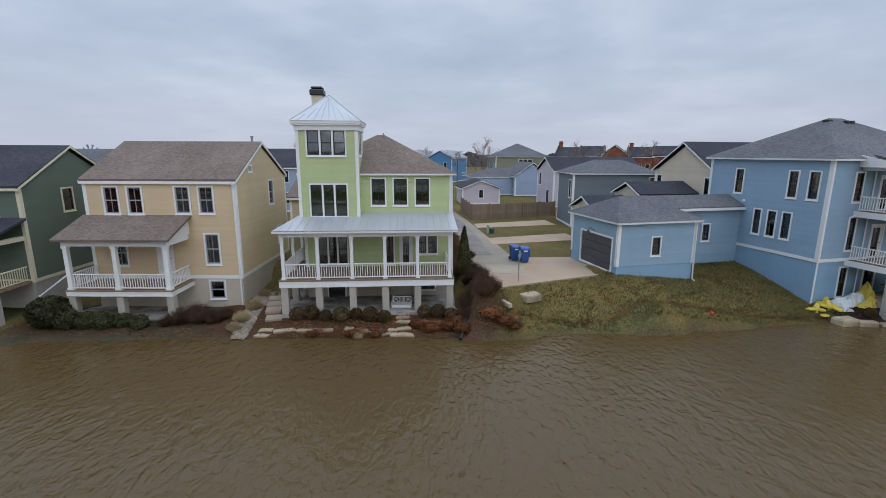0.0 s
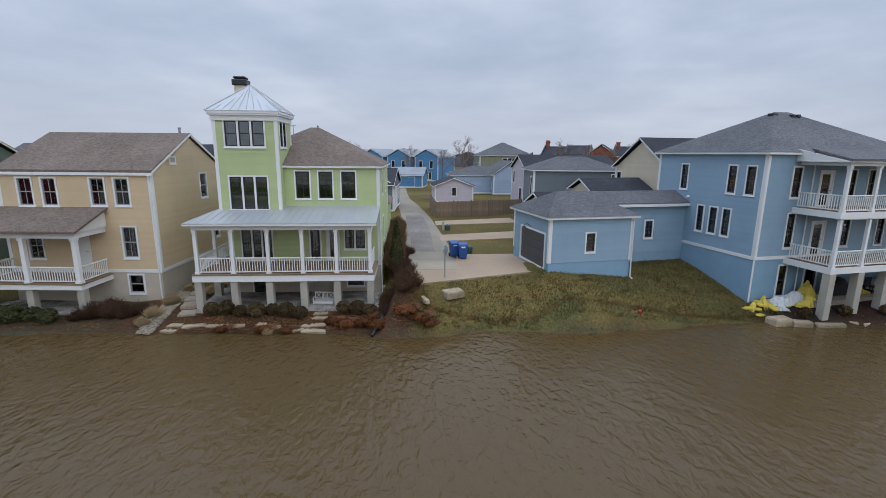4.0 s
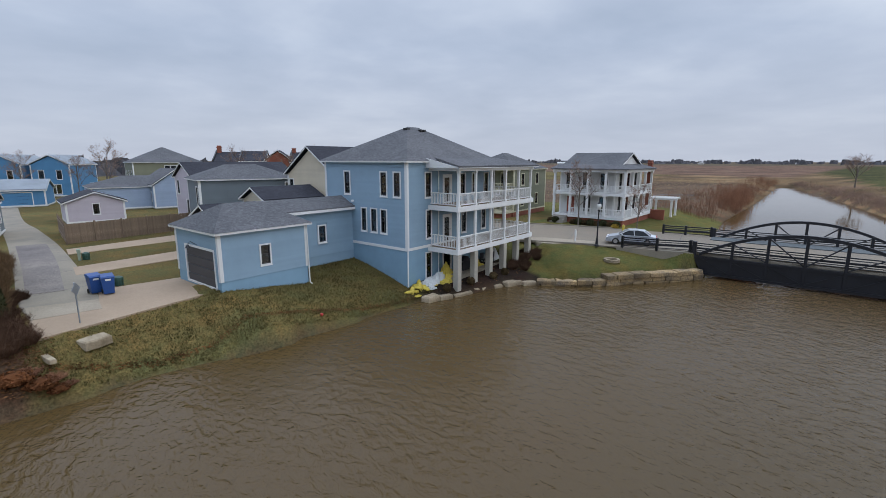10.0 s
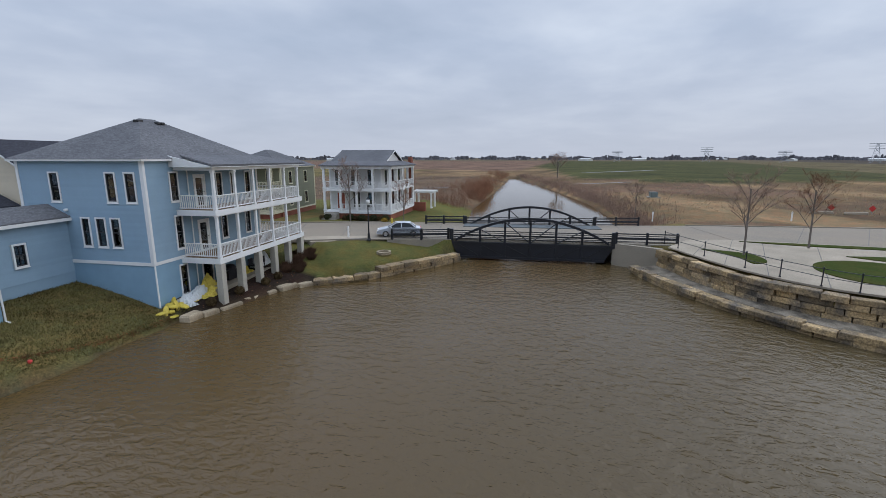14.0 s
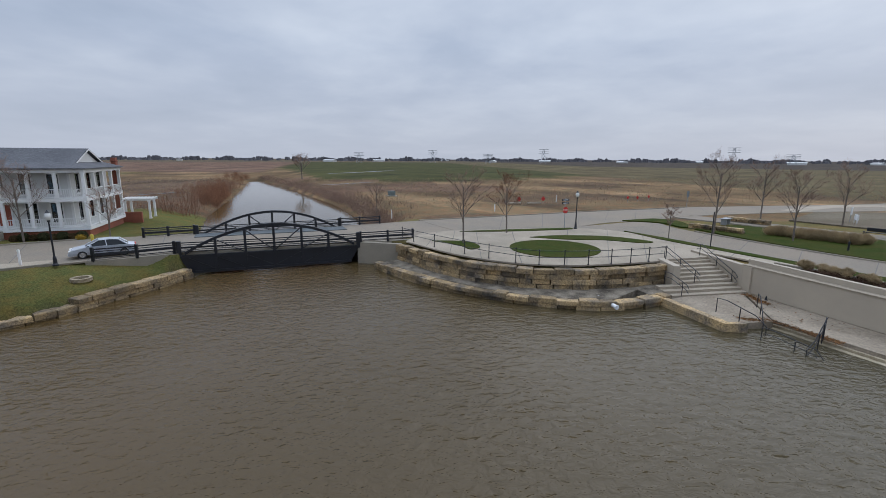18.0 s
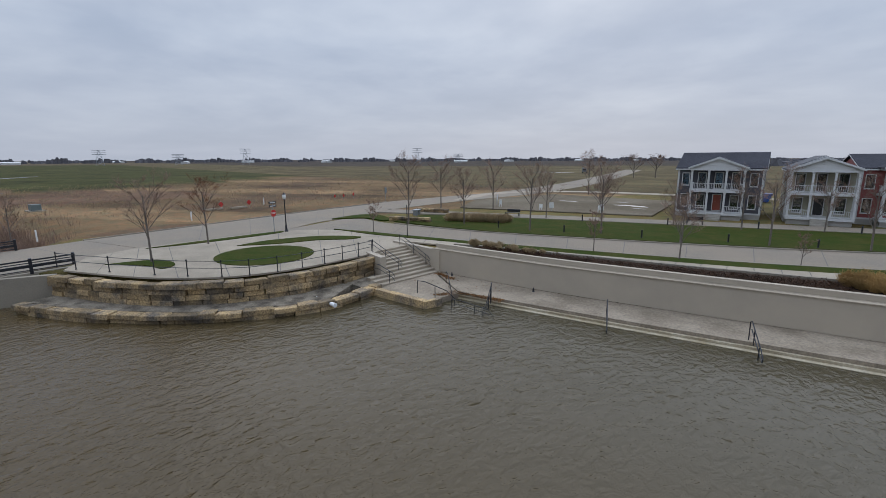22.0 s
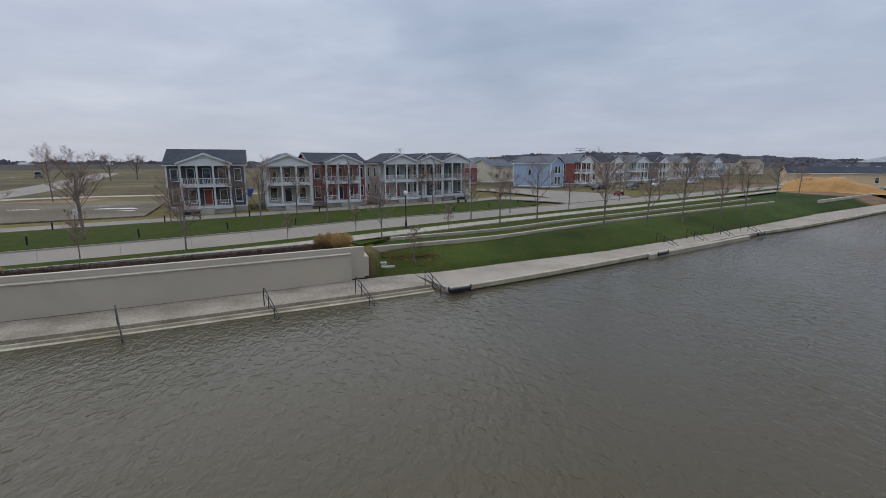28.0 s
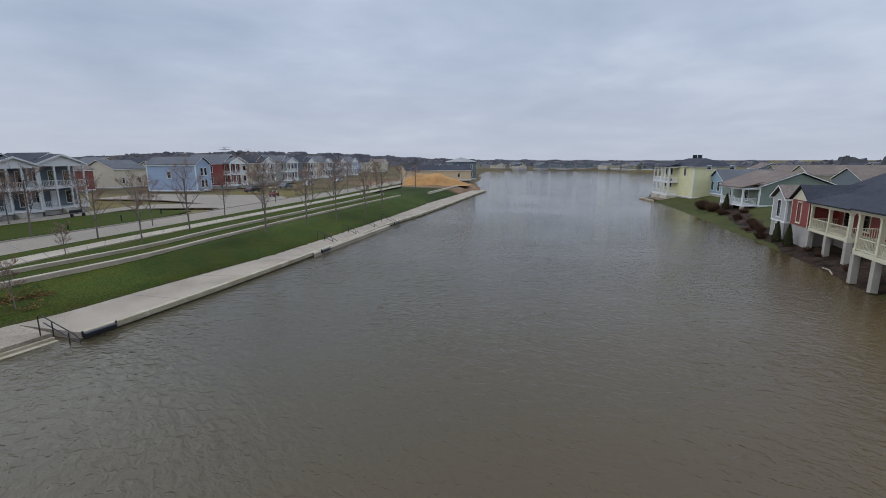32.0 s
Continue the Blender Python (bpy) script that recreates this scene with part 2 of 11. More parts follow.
def glass_material():
    ma = bpy.data.materials.new("window_glass")
    ma.use_nodes = True
    nt = ma.node_tree
    nt.nodes.clear()
    ln = nt.links.new
    out = nt.nodes.new("ShaderNodeOutputMaterial")
    tr = _node(nt, "ShaderNodeBsdfTransparent", Color=(0.55, 0.6, 0.6, 1))
    gl = _node(nt, "ShaderNodeBsdfGlossy", Color=(0.95, 0.97, 1, 1), Roughness=0.03)
    fr = _node(nt, "ShaderNodeFresnel", IOR=2.2)
    mx = nt.nodes.new("ShaderNodeMixShader")
    ln(fr.outputs[0], mx.inputs[0])
    ln(tr.outputs[0], mx.inputs[1])
    ln(gl.outputs[0], mx.inputs[2])
    ln(mx.outputs[0], out.inputs[0])
    return ma


def water_material():
    ma = bpy.data.materials.new("muddy_water")
    ma.use_nodes = True
    nt = ma.node_tree
    ln = nt.links.new
    bs = nt.nodes["Principled BSDF"]
    bs.inputs["Roughness"].default_value = 0.03
    bs.inputs["IOR"].default_value = 1.33
    co = nt.nodes.new("ShaderNodeTexCoord")
    # brown in the north; southwards the base colour is greyed to imitate reflected sky
    n0 = _node(nt, "ShaderNodeTexNoise", Scale=0.05, Detail=3.0)
    ln(co.outputs["Object"], n0.inputs["Vector"])
    sy = nt.nodes.new("ShaderNodeSeparateXYZ")
    ln(co.outputs["Object"], sy.inputs[0])
    skytone = nt.nodes.new("ShaderNodeMapRange")
    skytone.inputs[1].default_value, skytone.inputs[2].default_value = -22.0, 10.0
    skytone.inputs[3].default_value, skytone.inputs[4].default_value = -0.25, 0.8
    ln(sy.outputs[1], skytone.inputs[0])
    sn = nt.nodes.new("ShaderNodeMath")
    sn.operation, sn.inputs[1].default_value, sn.use_clamp = "MULTIPLY_ADD", 0.4, True
    ln(n0.outputs[0], sn.inputs[0])
    ln(skytone.outputs[0], sn.inputs[2])
    mx = nt.nodes.new("ShaderNodeMix")
    mx.data_type = "RGBA"
    mx.inputs[6].default_value, mx.inputs[7].default_value = (0.060, 0.049, 0.027, 1), (0.084, 0.053, 0.020, 1)
    ln(sn.outputs[0], mx.inputs[0])
    ln(mx.outputs[2], bs.inputs["Base Color"])
    # wind ripples running across the lake, with a lull here and there
    m1 = nt.nodes.new("ShaderNodeMapping")
    m1.inputs["Rotation"].default_value = (0, 0, radians(35))
    m1.inputs["Scale"].default_value = (1.0, 0.66, 1)
    ln(co.outputs["Object"], m1.inputs[0])
    w1 = _node(nt, "ShaderNodeTexNoise", Scale=2.5, Detail=3.0, Roughness=0.6, Distortion=0.5)
    w2 = _node(nt, "ShaderNodeTexNoise", Scale=5.0, Detail=2.0, Roughness=0.5, Distortion=0.3)
    ln(m1.outputs[0], w1.inputs["Vector"])
    ln(m1.outputs[0], w2.inputs["Vector"])
    s1 = nt.nodes.new("ShaderNodeMath")
    s1.operation, s1.inputs[1].default_value = "MULTIPLY", 0.3
    ln(w2.outputs[0], s1.inputs[0])
    s2 = nt.nodes.new("ShaderNodeMath")
    s2.operation = "ADD"
    ln(w1.outputs[0], s2.inputs[0])
    ln(s1.outputs[0], s2.inputs[1])
    # longer crests under the small ripples
    m0 = nt.nodes.new("ShaderNodeMapping")
    m0.inputs["Rotation"].default_value = (0, 0, radians(28))
    m0.inputs["Scale"].default_value = (1.0, 0.5, 1)
    ln(co.outputs["Object"], m0.inputs[0])
    w0 = _node(nt, "ShaderNodeTexNoise", Scale=1.15, Detail=2.0, Roughness=0.5, Distortion=0.6)
    ln(m0.outputs[0], w0.inputs["Vector"])
    s0 = nt.nodes.new("ShaderNodeMath")
    s0.operation, s0.inputs[1].default_value = "MULTIPLY_ADD", 0.75
    ln(w0.outputs[0], s0.inputs[0])
    ln(s2.outputs[0], s0.inputs[2])
    lull = _node(nt, "ShaderNodeTexNoise", Scale=0.07, Detail=2.0)
    ln(co.outputs["Object"], lull.inputs["Vector"])
    lr = nt.nodes.new("ShaderNodeMapRange")
    lr.inputs[1].default_value, lr.inputs[2].default_value = 0.35, 0.65
    lr.inputs[3].default_value, lr.inputs[4].default_value = 0.55, 1.0
    ln(lull.outputs[0], lr.inputs[0])
    hm = nt.nodes.new("ShaderNodeMath")
    hm.operation = "MULTIPLY"
    ln(s0.outputs[0], hm.inputs[0])
    ln(lr.outputs[0], hm.inputs[1])
    # the narrow channel past the bridge lies sheltered and nearly smooth
    sx = nt.nodes.new("ShaderNodeSeparateXYZ")
    ln(co.outputs["Object"], sx.inputs[0])
    calm = nt.nodes.new("ShaderNodeMapRange")
    calm.inputs[1].default_value, calm.inputs[2].default_value = 58.0, 70.0
    calm.inputs[3].default_value, calm.inputs[4].default_value = 1.0, 0.04
    ln(sx.outputs[0], calm.inputs[0])
    # the wind also drops towards the western arm of the lake
    west = nt.nodes.new("ShaderNodeMapRange")
    west.inputs[1].default_value, west.inputs[2].default_value = -70.0, -8.0
    west.inputs[3].default_value, west.inputs[4].default_value = 0.3, 1.0
    ln(sx.outputs[0], west.inputs[0])
    hw = nt.nodes.new("ShaderNodeMath")
    hw.operation = "MULTIPLY"
    ln(hm.outputs[0], hw.inputs[0])
    ln(west.outputs[0], hw.inputs[1])
    hc = nt.nodes.new("ShaderNodeMath")
    hc.operation = "MULTIPLY"
    ln(hw.outputs[0], hc.inputs[0])
    ln(calm.outputs[0], hc.inputs[1])
    bp = _node(nt, "ShaderNodeBump", Strength=0.85, Distance=0.14)
    ln(hc.outputs[0], bp.inputs["Height"])
    ln(bp.outputs[0], bs.inputs["Normal"])
    return ma


def ground_material():
    """Grass, bare winter fields and soil, by place: kept lawn near the houses, fields past the road."""
    ma = bpy.data.materials.new("ground")
    ma.use_nodes = True
    nt = ma.node_tree
    ln = nt.links.new
    bs = nt.nodes["Principled BSDF"]
    bs.inputs["Roughness"].default_value = 0.95
    bs.inputs["Specular IOR Level"].default_value = 0.1
    co = nt.nodes.new("ShaderNodeTexCoord")
    at = nt.nodes.new("ShaderNodeAttribute")
    at.attribute_name = "cover"
    n1 = _node(nt, "ShaderNodeTexNoise", Scale=0.5, Detail=7.0, Roughness=0.72)
    n2 = _node(nt, "ShaderNodeTexNoise", Scale=9.0, Detail=4.0, Roughness=0.75)
    for n in (n1, n2):
        ln(co.outputs["Object"], n.inputs["Vector"])
    # patches of straw-coloured dead grass in it
    r1 = nt.nodes.new("ShaderNodeMapRange")
    r1.inputs[1].default_value, r1.inputs[2].default_value = 0.40, 0.62
    ln(n1.outputs[0], r1.inputs[0])
    dry = nt.nodes.new("ShaderNodeMix")
    dry.data_type = "RGBA"
    dry.blend_type = "MULTIPLY"
    dry.inputs[7].default_value = (1.5, 1.08, 1.0, 1)
    ln(r1.outputs[0], dry.inputs[0])
    ln(at.outputs["Color"], dry.inputs[6])
    hs = nt.nodes.new("ShaderNodeHueSaturation")
    r2 = nt.nodes.new("ShaderNodeMapRange")
    r2.inputs[1].default_value, r2.inputs[2].default_value = 0.25, 0.75
    r2.inputs[3].default_value, r2.inputs[4].default_value = 0.3, 1.75
    ln(n2.outputs[0], r2.inputs[0])
    n3 = _node(nt, "ShaderNodeTexNoise", Scale=0.045, Detail=6.0, Roughness=0.6)
    ln(co.outputs["Object"], n3.inputs["Vector"])
    r3 = nt.nodes.new("ShaderNodeMapRange")
    r3.inputs[1].default_value, r3.inputs[2].default_value = 0.3, 0.7
    r3.inputs[3].default_value, r3.inputs[4].default_value = 0.5, 1.42
    ln(n3.outputs[0], r3.inputs[0])
    mu = nt.nodes.new("ShaderNodeMath")
    mu.operation = "MULTIPLY"
    ln(r2.outputs[0], mu.inputs[0])
    ln(r3.outputs[0], mu.inputs[1])
    ln(mu.outputs[0], hs.inputs["Value"])
    ln(dry.outputs[2], hs.inputs["Color"])
    ln(hs.outputs[0], bs.inputs["Base Color"])
    bp = _node(nt, "ShaderNodeBump", Strength=0.6, Distance=0.06)
    ln(n2.outputs[0], bp.inputs["Height"])
    ln(bp.outputs[0], bs.inputs["Normal"])
    return ma


def shingle_material(name, c1, c2):
    ma = surface(name, c1, 0.9, var=0.25, scale=1.2, fine=14, bump=0.35, spec=0.2, tint=c2)
    nt = ma.node_tree
    ln = nt.links.new
    co = nt.nodes.new("ShaderNodeTexCoord")
    vo = _node(nt, "ShaderNodeTexVoronoi", Scale=8.5)
    mp = nt.nodes.new("ShaderNodeMapping")
    mp.inputs["Scale"].default_value = (0.75, 0.75, 2.6)
    ln(co.outputs["Object"], mp.inputs[0])
    ln(mp.outputs[0], vo.inputs["Vector"])
    bs = nt.nodes["Principled BSDF"]
    old = bs.inputs["Base Color"].links[0].from_socket
    hs = nt.nodes.new("ShaderNodeHueSaturation")
    r = nt.nodes.new("ShaderNodeMapRange")
    r.inputs[3].default_value, r.inputs[4].default_value = 0.74, 1.28
    ln(vo.outputs["Color"], r.inputs[0])
    ln(r.outputs[0], hs.inputs["Value"])
    ln(old, hs.inputs["Color"])
    ln(hs.outputs[0], bs.inputs["Base Color"])
    return ma


GLASS, WATER, GROUND = glass_material(), water_material(), ground_material()
WHITE = surface("white_paint", (0.74, 0.74, 0.73), 0.45, var=0.04, bump=0.03, tint=(0.70, 0.70, 0.68))
CREAM = surface("cream_paint", (0.62, 0.58, 0.42), 0.5, var=0.05, bump=0.03)
GREEN = surface("green_siding", (0.44, 0.51, 0.25), 0.6, var=0.05, bump=0.05, island=0.06)
YELLOW = surface("tan_siding", (0.60, 0.46, 0.285), 0.6, var=0.05, bump=0.05, island=0.06)
BLUE = surface("blue_siding", (0.245, 0.36, 0.455), 0.6, var=0.05, bump=0.05, island=0.05)
BLUEBASE = surface("blue_stucco", (0.22, 0.36, 0.475), 0.8, var=0.06, bump=0.2)
DKGREEN = surface("dark_green_siding", (0.10, 0.135, 0.10), 0.6, var=0.05, bump=0.05, island=0.06)
BRIGHTBLUE = surface("bright_blue_siding", (0.07, 0.22, 0.40), 0.6, var=0.05, bump=0.05, island=0.06)
SLATE = surface("slate_siding", (0.13, 0.16, 0.18), 0.6, var=0.05, bump=0.05, island=0.06)
PALEBLUE = surface("pale_blue_siding", (0.30, 0.38, 0.50), 0.6, var=0.05, bump=0.05, island=0.06)
LILAC = surface("lilac_siding", (0.50, 0.45, 0.50), 0.6, var=0.05, bump=0.05, island=0.06)
BEIGE = surface("beige_siding", (0.56, 0.50, 0.38), 0.6, var=0.05, bump=0.05, island=0.06)
OLIVE = surface("olive_siding", (0.18, 0.185, 0.12), 0.6, var=0.05, bump=0.05, island=0.06)
PALEYELLOW = surface("pale_yellow_siding", (0.66, 0.62, 0.36), 0.6, var=0.05, bump=0.05, island=0.05)
SAGE = surface("sage_siding", (0.175, 0.215, 0.17), 0.6, var=0.05, bump=0.05, island=0.05)
GREYS = surface("grey_siding", (0.36, 0.36, 0.34), 0.6, var=0.05, bump=0.05, island=0.05)
CHAR = surface("charcoal_siding", (0.055, 0.055, 0.065), 0.6, var=0.06, bump=0.05, island=0.08)
RED = surface("barn_red_siding", (0.235, 0.045, 0.04), 0.6, var=0.06, bump=0.05, island=0.06)
BRICK = surface("red_brick", (0.27, 0.085, 0.05), 0.85, var=0.2, bump=0.3, fine=18)
WHITES = surface("white_siding", (0.62, 0.62, 0.60), 0.6, var=0.04, bump=0.04, island=0.04)
NAVY = surface("navy_siding", (0.055, 0.075, 0.11), 0.6, var=0.05, bump=0.05, island=0.06)
STUCCO = surface("tan_stucco", (0.50, 0.44, 0.35), 0.9, var=0.08, bump=0.25)
PIER = surface("pier_block", (0.42, 0.39, 0.33), 0.9, var=0.12, bump=0.4, fine=22)
GREYBASE = surface("grey_foundation", (0.36, 0.34, 0.31), 0.9, var=0.1, bump=0.25)
METALROOF = surface("pale_metal_roof", (0.47, 0.485, 0.50), 0.35, metal=0.35, var=0.05, bump=0.03)
BROWNROOF = shingle_material("brown_shingles", (0.145, 0.112, 0.092), (0.19, 0.15, 0.125))
GREYROOF = shingle_material("grey_shingles", (0.098, 0.099, 0.106), (0.128, 0.128, 0.135))
DARKROOF = shingle_material("dark_shingles", (0.035, 0.036, 0.045), (0.05, 0.05, 0.06))
LIGHTROOF = shingle_material("pale_shingles", (0.27, 0.26, 0.25), (0.33, 0.32, 0.31))
BLACKSASH = surface("black_sash", (0.018, 0.018, 0.02), 0.4, var=0.1, bump=0.0)
GREYSASH = surface("grey_sash", (0.30, 0.31, 0.32), 0.45, var=0.05, bump=0.0)
BLACKMETAL = surface("black_paint", (0.012, 0.013, 0.018), 0.4, var=0.2, bump=0.05)
CURTAIN = surface("window_blind", (0.46, 0.47, 0.44), 0.9, var=0.06, bump=0.0)
DOORRED = surface("red_door", (0.28, 0.06, 0.03), 0.4, var=0.08, bump=0.05)
DECK = surface("deck_boards", (0.25, 0.17, 0.10), 0.8, var=0.2, bump=0.2, stretch=(1, 12, 1))
CONCRETE = surface("concrete", (0.275, 0.235, 0.18), 0.9, var=0.12, scale=2.0, fine=14, bump=0.15, tint=(0.215, 0.19, 0.15))
DIRTYCONC = surface("silty_concrete", (0.30, 0.245, 0.18), 0.9, var=0.28, scale=2.0, fine=7, bump=0.2, tint=(0.19, 0.15, 0.105))
ROADMAT = surface("road_concrete", (0.235, 0.190, 0.140), 0.9, var=0.2, scale=0.9, fine=10, bump=0.15, tint=(0.20, 0.17, 0.132))
PAVING = surface("pale_paving", (0.36, 0.30, 0.225), 0.9, var=0.2, scale=1.1, fine=14, bump=0.12, tint=(0.25, 0.21, 0.155))
TANCONC = surface("tan_driveway", (0.38, 0.28, 0.195), 0.9, var=0.1, scale=1.5, fine=12, bump=0.15, tint=(0.32, 0.235, 0.16))
ASPHALT = surface("alley_asphalt", (0.135, 0.115, 0.11), 0.9, var=0.45, scale=0.7, fine=12, bump=0.25, tint=(0.25, 0.215, 0.185))
WALLPAINT = surface("tan_wall_render", (0.42, 0.355, 0.272), 0.85, var=0.05, scale=1.5, bump=0.12, tint=(0.37, 0.315, 0.245))
LIMESTONE = surface("limestone", (0.32, 0.222, 0.11), 0.9, var=0.6, scale=4.0, fine=9, bump=1.0, tint=(0.10, 0.082, 0.062), island=0.95)
PALESTEP = surface("pale_step_stone", (0.36, 0.33, 0.28), 0.9, var=0.2, scale=4, fine=12, bump=0.3)
AGGREGATE = surface("exposed_aggregate", (0.33, 0.27, 0.205), 0.95, var=0.4, scale=1.2, fine=22, bump=0.4, tint=(0.24, 0.195, 0.145))
STEPSTONE = surface("washed_step", (0.42, 0.36, 0.26), 0.85, var=0.2, scale=3.0, fine=9, bump=0.2, tint=(0.27, 0.215, 0.13))
UNDERGRAVEL = surface("grey_pebble_gravel", (0.40, 0.375, 0.345), 0.95, var=0.4, scale=6, fine=14, bump=0.9, spec=0.1)
LEDGEGRAVEL = surface("ledge_gravel", (0.235, 0.20, 0.155), 0.95, var=0.4, scale=6, fine=18, bump=0.8, spec=0.1)
LAWN = surface("kept_lawn", (0.032, 0.050, 0.008), 0.95, var=0.4, scale=2.5, fine=16, bump=0.7, spec=0.05, tint=(0.056, 0.056, 0.013))
MULCH = surface("bark_mulch", (0.055, 0.035, 0.024), 0.95, var=0.5, scale=6, fine=20, bump=0.8, spec=0.1)
LEAFLITTER = surface("leaf_litter", (0.20, 0.085, 0.03), 0.95, var=0.5, scale=6, fine=16, bump=0.8, spec=0.1)
BARK = surface("bark", (0.185, 0.155, 0.132), 0.95, var=0.3, fine=30, bump=0.5, spec=0.1)
TWIGS = surface("bare_twigs", (0.29, 0.195, 0.15), 0.95, var=0.25, bump=0.0, spec=0.1, island=0.3)
TWIGRED = surface("reddish_twigs", (0.27, 0.135, 0.08), 0.95, var=0.3, bump=0.0, spec=0.1, island=0.4)
EVERGREEN = surface("evergreen_leaves", (0.054, 0.056, 0.023), 0.9, var=0.3, bump=0.0, spec=0.2, island=0.5)
STRAW = surface("dry_grass", (0.42, 0.27, 0.11), 0.95, var=0.2, bump=0.0, spec=0.1, island=0.35)
STRAWPALE = surface("pale_dry_grass", (0.40, 0.30, 0.17), 0.95, var=0.2, bump=0.0, spec=0.1, island=0.35)
WOODFENCE = surface("weathered_fence", (0.23, 0.165, 0.115), 0.9, var=0.2, fine=20, bump=0.3, stretch=(1, 1, 0.15), island=0.25)
SILVER = surface("silver_car_paint", (0.66, 0.69, 0.74), 0.2, metal=0.15, var=0.03, bump=0.0)
RUBBER = surface("tyre_rubber", (0.02, 0.02, 0.02), 0.9, var=0.2, bump=0.2)
CHROME = surface("bright_metal", (0.6, 0.6, 0.62), 0.25, metal=0.9, var=0.05, bump=0.0)
BLUEPLASTIC = surface("blue_plastic", (0.015, 0.07, 0.26), 0.45, var=0.08, bump=0.05)
GREENPLASTIC = surface("green_metal", (0.03, 0.08, 0.06), 0.5, var=0.1, bump=0.05)
GREYMETAL = surface("galvanised_metal", (0.30, 0.32, 0.34), 0.5, metal=0.5, var=0.1, bump=0.05)
SIGNRED = surface("sign_red", (0.50, 0.03, 0.025), 0.5, var=0.05, bump=0.0)
YELLOWBAG = surface("yellow_plastic_bag", (0.58, 0.45, 0.06), 0.6, var=0.25, bump=0.3)
PALEBAG = surface("clear_plastic_sheet", (0.52, 0.54, 0.54), 0.3, var=0.1, bump=0.3)
SAND = surface("orange_sand", (0.42, 0.22, 0.075), 0.95, var=0.15, scale=2, fine=6, bump=0.5)
LAMPGLASS = surface("opal_globe", (0.72, 0.72, 0.70), 0.3, var=0.03, bump=0.0)
MUD = surface("mud_lot", (0.125, 0.100, 0.068), 0.97, var=0.5, scale=0.5, fine=6, bump=0.6, spec=0.08, tint=(0.185, 0.155, 0.112))
SAGETAN = surface("sage_tan_siding", (0.30, 0.28, 0.205), 0.6, var=0.05, bump=0.05, island=0.05)
# darker copy of the white paint: the porches' shade is in its colour
SHADEWHITE = surface("shaded_white_paint", (0.56, 0.56, 0.55), 0.5, var=0.06, bump=0.03)
CREAMSIDING = surface("cream_siding", (0.60, 0.52, 0.39), 0.6, var=0.05, bump=0.05, island=0.05)
BLUEGREYROOF = surface("pale_blue_grey_shingles", (0.27, 0.30, 0.33), 0.85, var=0.12, scale=2.0, bump=0.1)


# ---- ground: one sheet, with the lake, the channel and the banks in it ----
# outline of the lake: x, y and the kind of bank along the piece that begins there
LAKE = [
    (-30, 6.5, "bank"), (-28, 12, "bank"), (-24, 21.3, "bank"), (-20, 22.4, "bank"), (-10, 22.7, "bank"), (-1.3, 23.1, "bank"),
    (1.7, 22.4, "bank"), (3.5, 22.9, "bank"), (7, 23.6, "bank"), (11.2, 23.6, "bank"), (15.7, 24.2, "bank"), (20.3, 25, "bank"),
    (23.2, 25.5, "low"), (25.2, 24.9, "low"), (29, 24.9, "low"), (31.5, 24.5, "low"), (34.0, 22.5, "wallet"), (36.0, 21.0, "wallet"),
    (38.7, 19.8, "wallet"), (41.6, 18.5, "wallet"), (44.4, 17.5, "wall"), (46.2, 17.6, "wall"), (56, 21.2, "wall"), (60, 22.5, "bank"), (72, 26.6, "bank"), (86, 31.0, "bank"), (104, 35.0, "bank"),
    (135, 42.0, "bank"), (191, 56.2, "bank"), (226, 64.6, "bank"), (224, 63.0, "bank"), (157, 33.6, "bank"), (120, 19.0, "bank"), (104, 12.5, "bank"),
    (84, 6.8, "bank"), (72, 3.5, "bank"), (61, 6, "wall"), (50.2, 2.8, "wall"), (49.6, 0.2, "wall"), (48.2, -1.6, "wall"), (42.5, -5.2, "wall"), (39.2, -8.6, "wall"),
    (38.1, -12.2, "wall"), (38.2, -16.4, "wall"), (39.4, -20.5, "wall"), (42.5, -24.6, "wall"), (36.4, -26.0, "wall"), (26.9, -28.0, "wall"),
    (18.4, -30.6, "wall"), (9.0, -33.6, "wall"), (7.0, -33.6, "lawn"), (3.3, -33.6, "lawn"), (-4.5, -36.3, "lawn"), (-15, -39.6, "lawn"),
    (-25, -43.8, "lawn"), (-44, -52.6, "lawn"), (-62.5, -61.6, "lawn"), (-66, -63.5, "lawn"), (-103, -79, "bank"), (-114, -82.5, "bank"), (-144, -106, "bank"),
    (-274, -189, "bank"), (-330, -224, "bank"), (-378, -150, "bank"), (-312, -80, "bank"), (-262, -66, "bank"), (-190, -47, "bank"), (-140, -38, "bank"), (-108, -31.6, "bank"),
    (-92, -23, "bank"), (-70.6, -12.5, "bank"), (-55.3, -5.4, "bank"), (-45, -0.5, "bank"), (-37.6, 2.4, "bank"), (-32.7, 4.1, "bank"),
]
_LX = np.array([p[0] for p in LAKE], float)
_LY = np.array([p[1] for p in LAKE], float)
_KIND = np.array([{"bank": 0, "wall": 1, "lawn": 2, "low": 3, "wallet": 4}[p[2]] for p in LAKE])


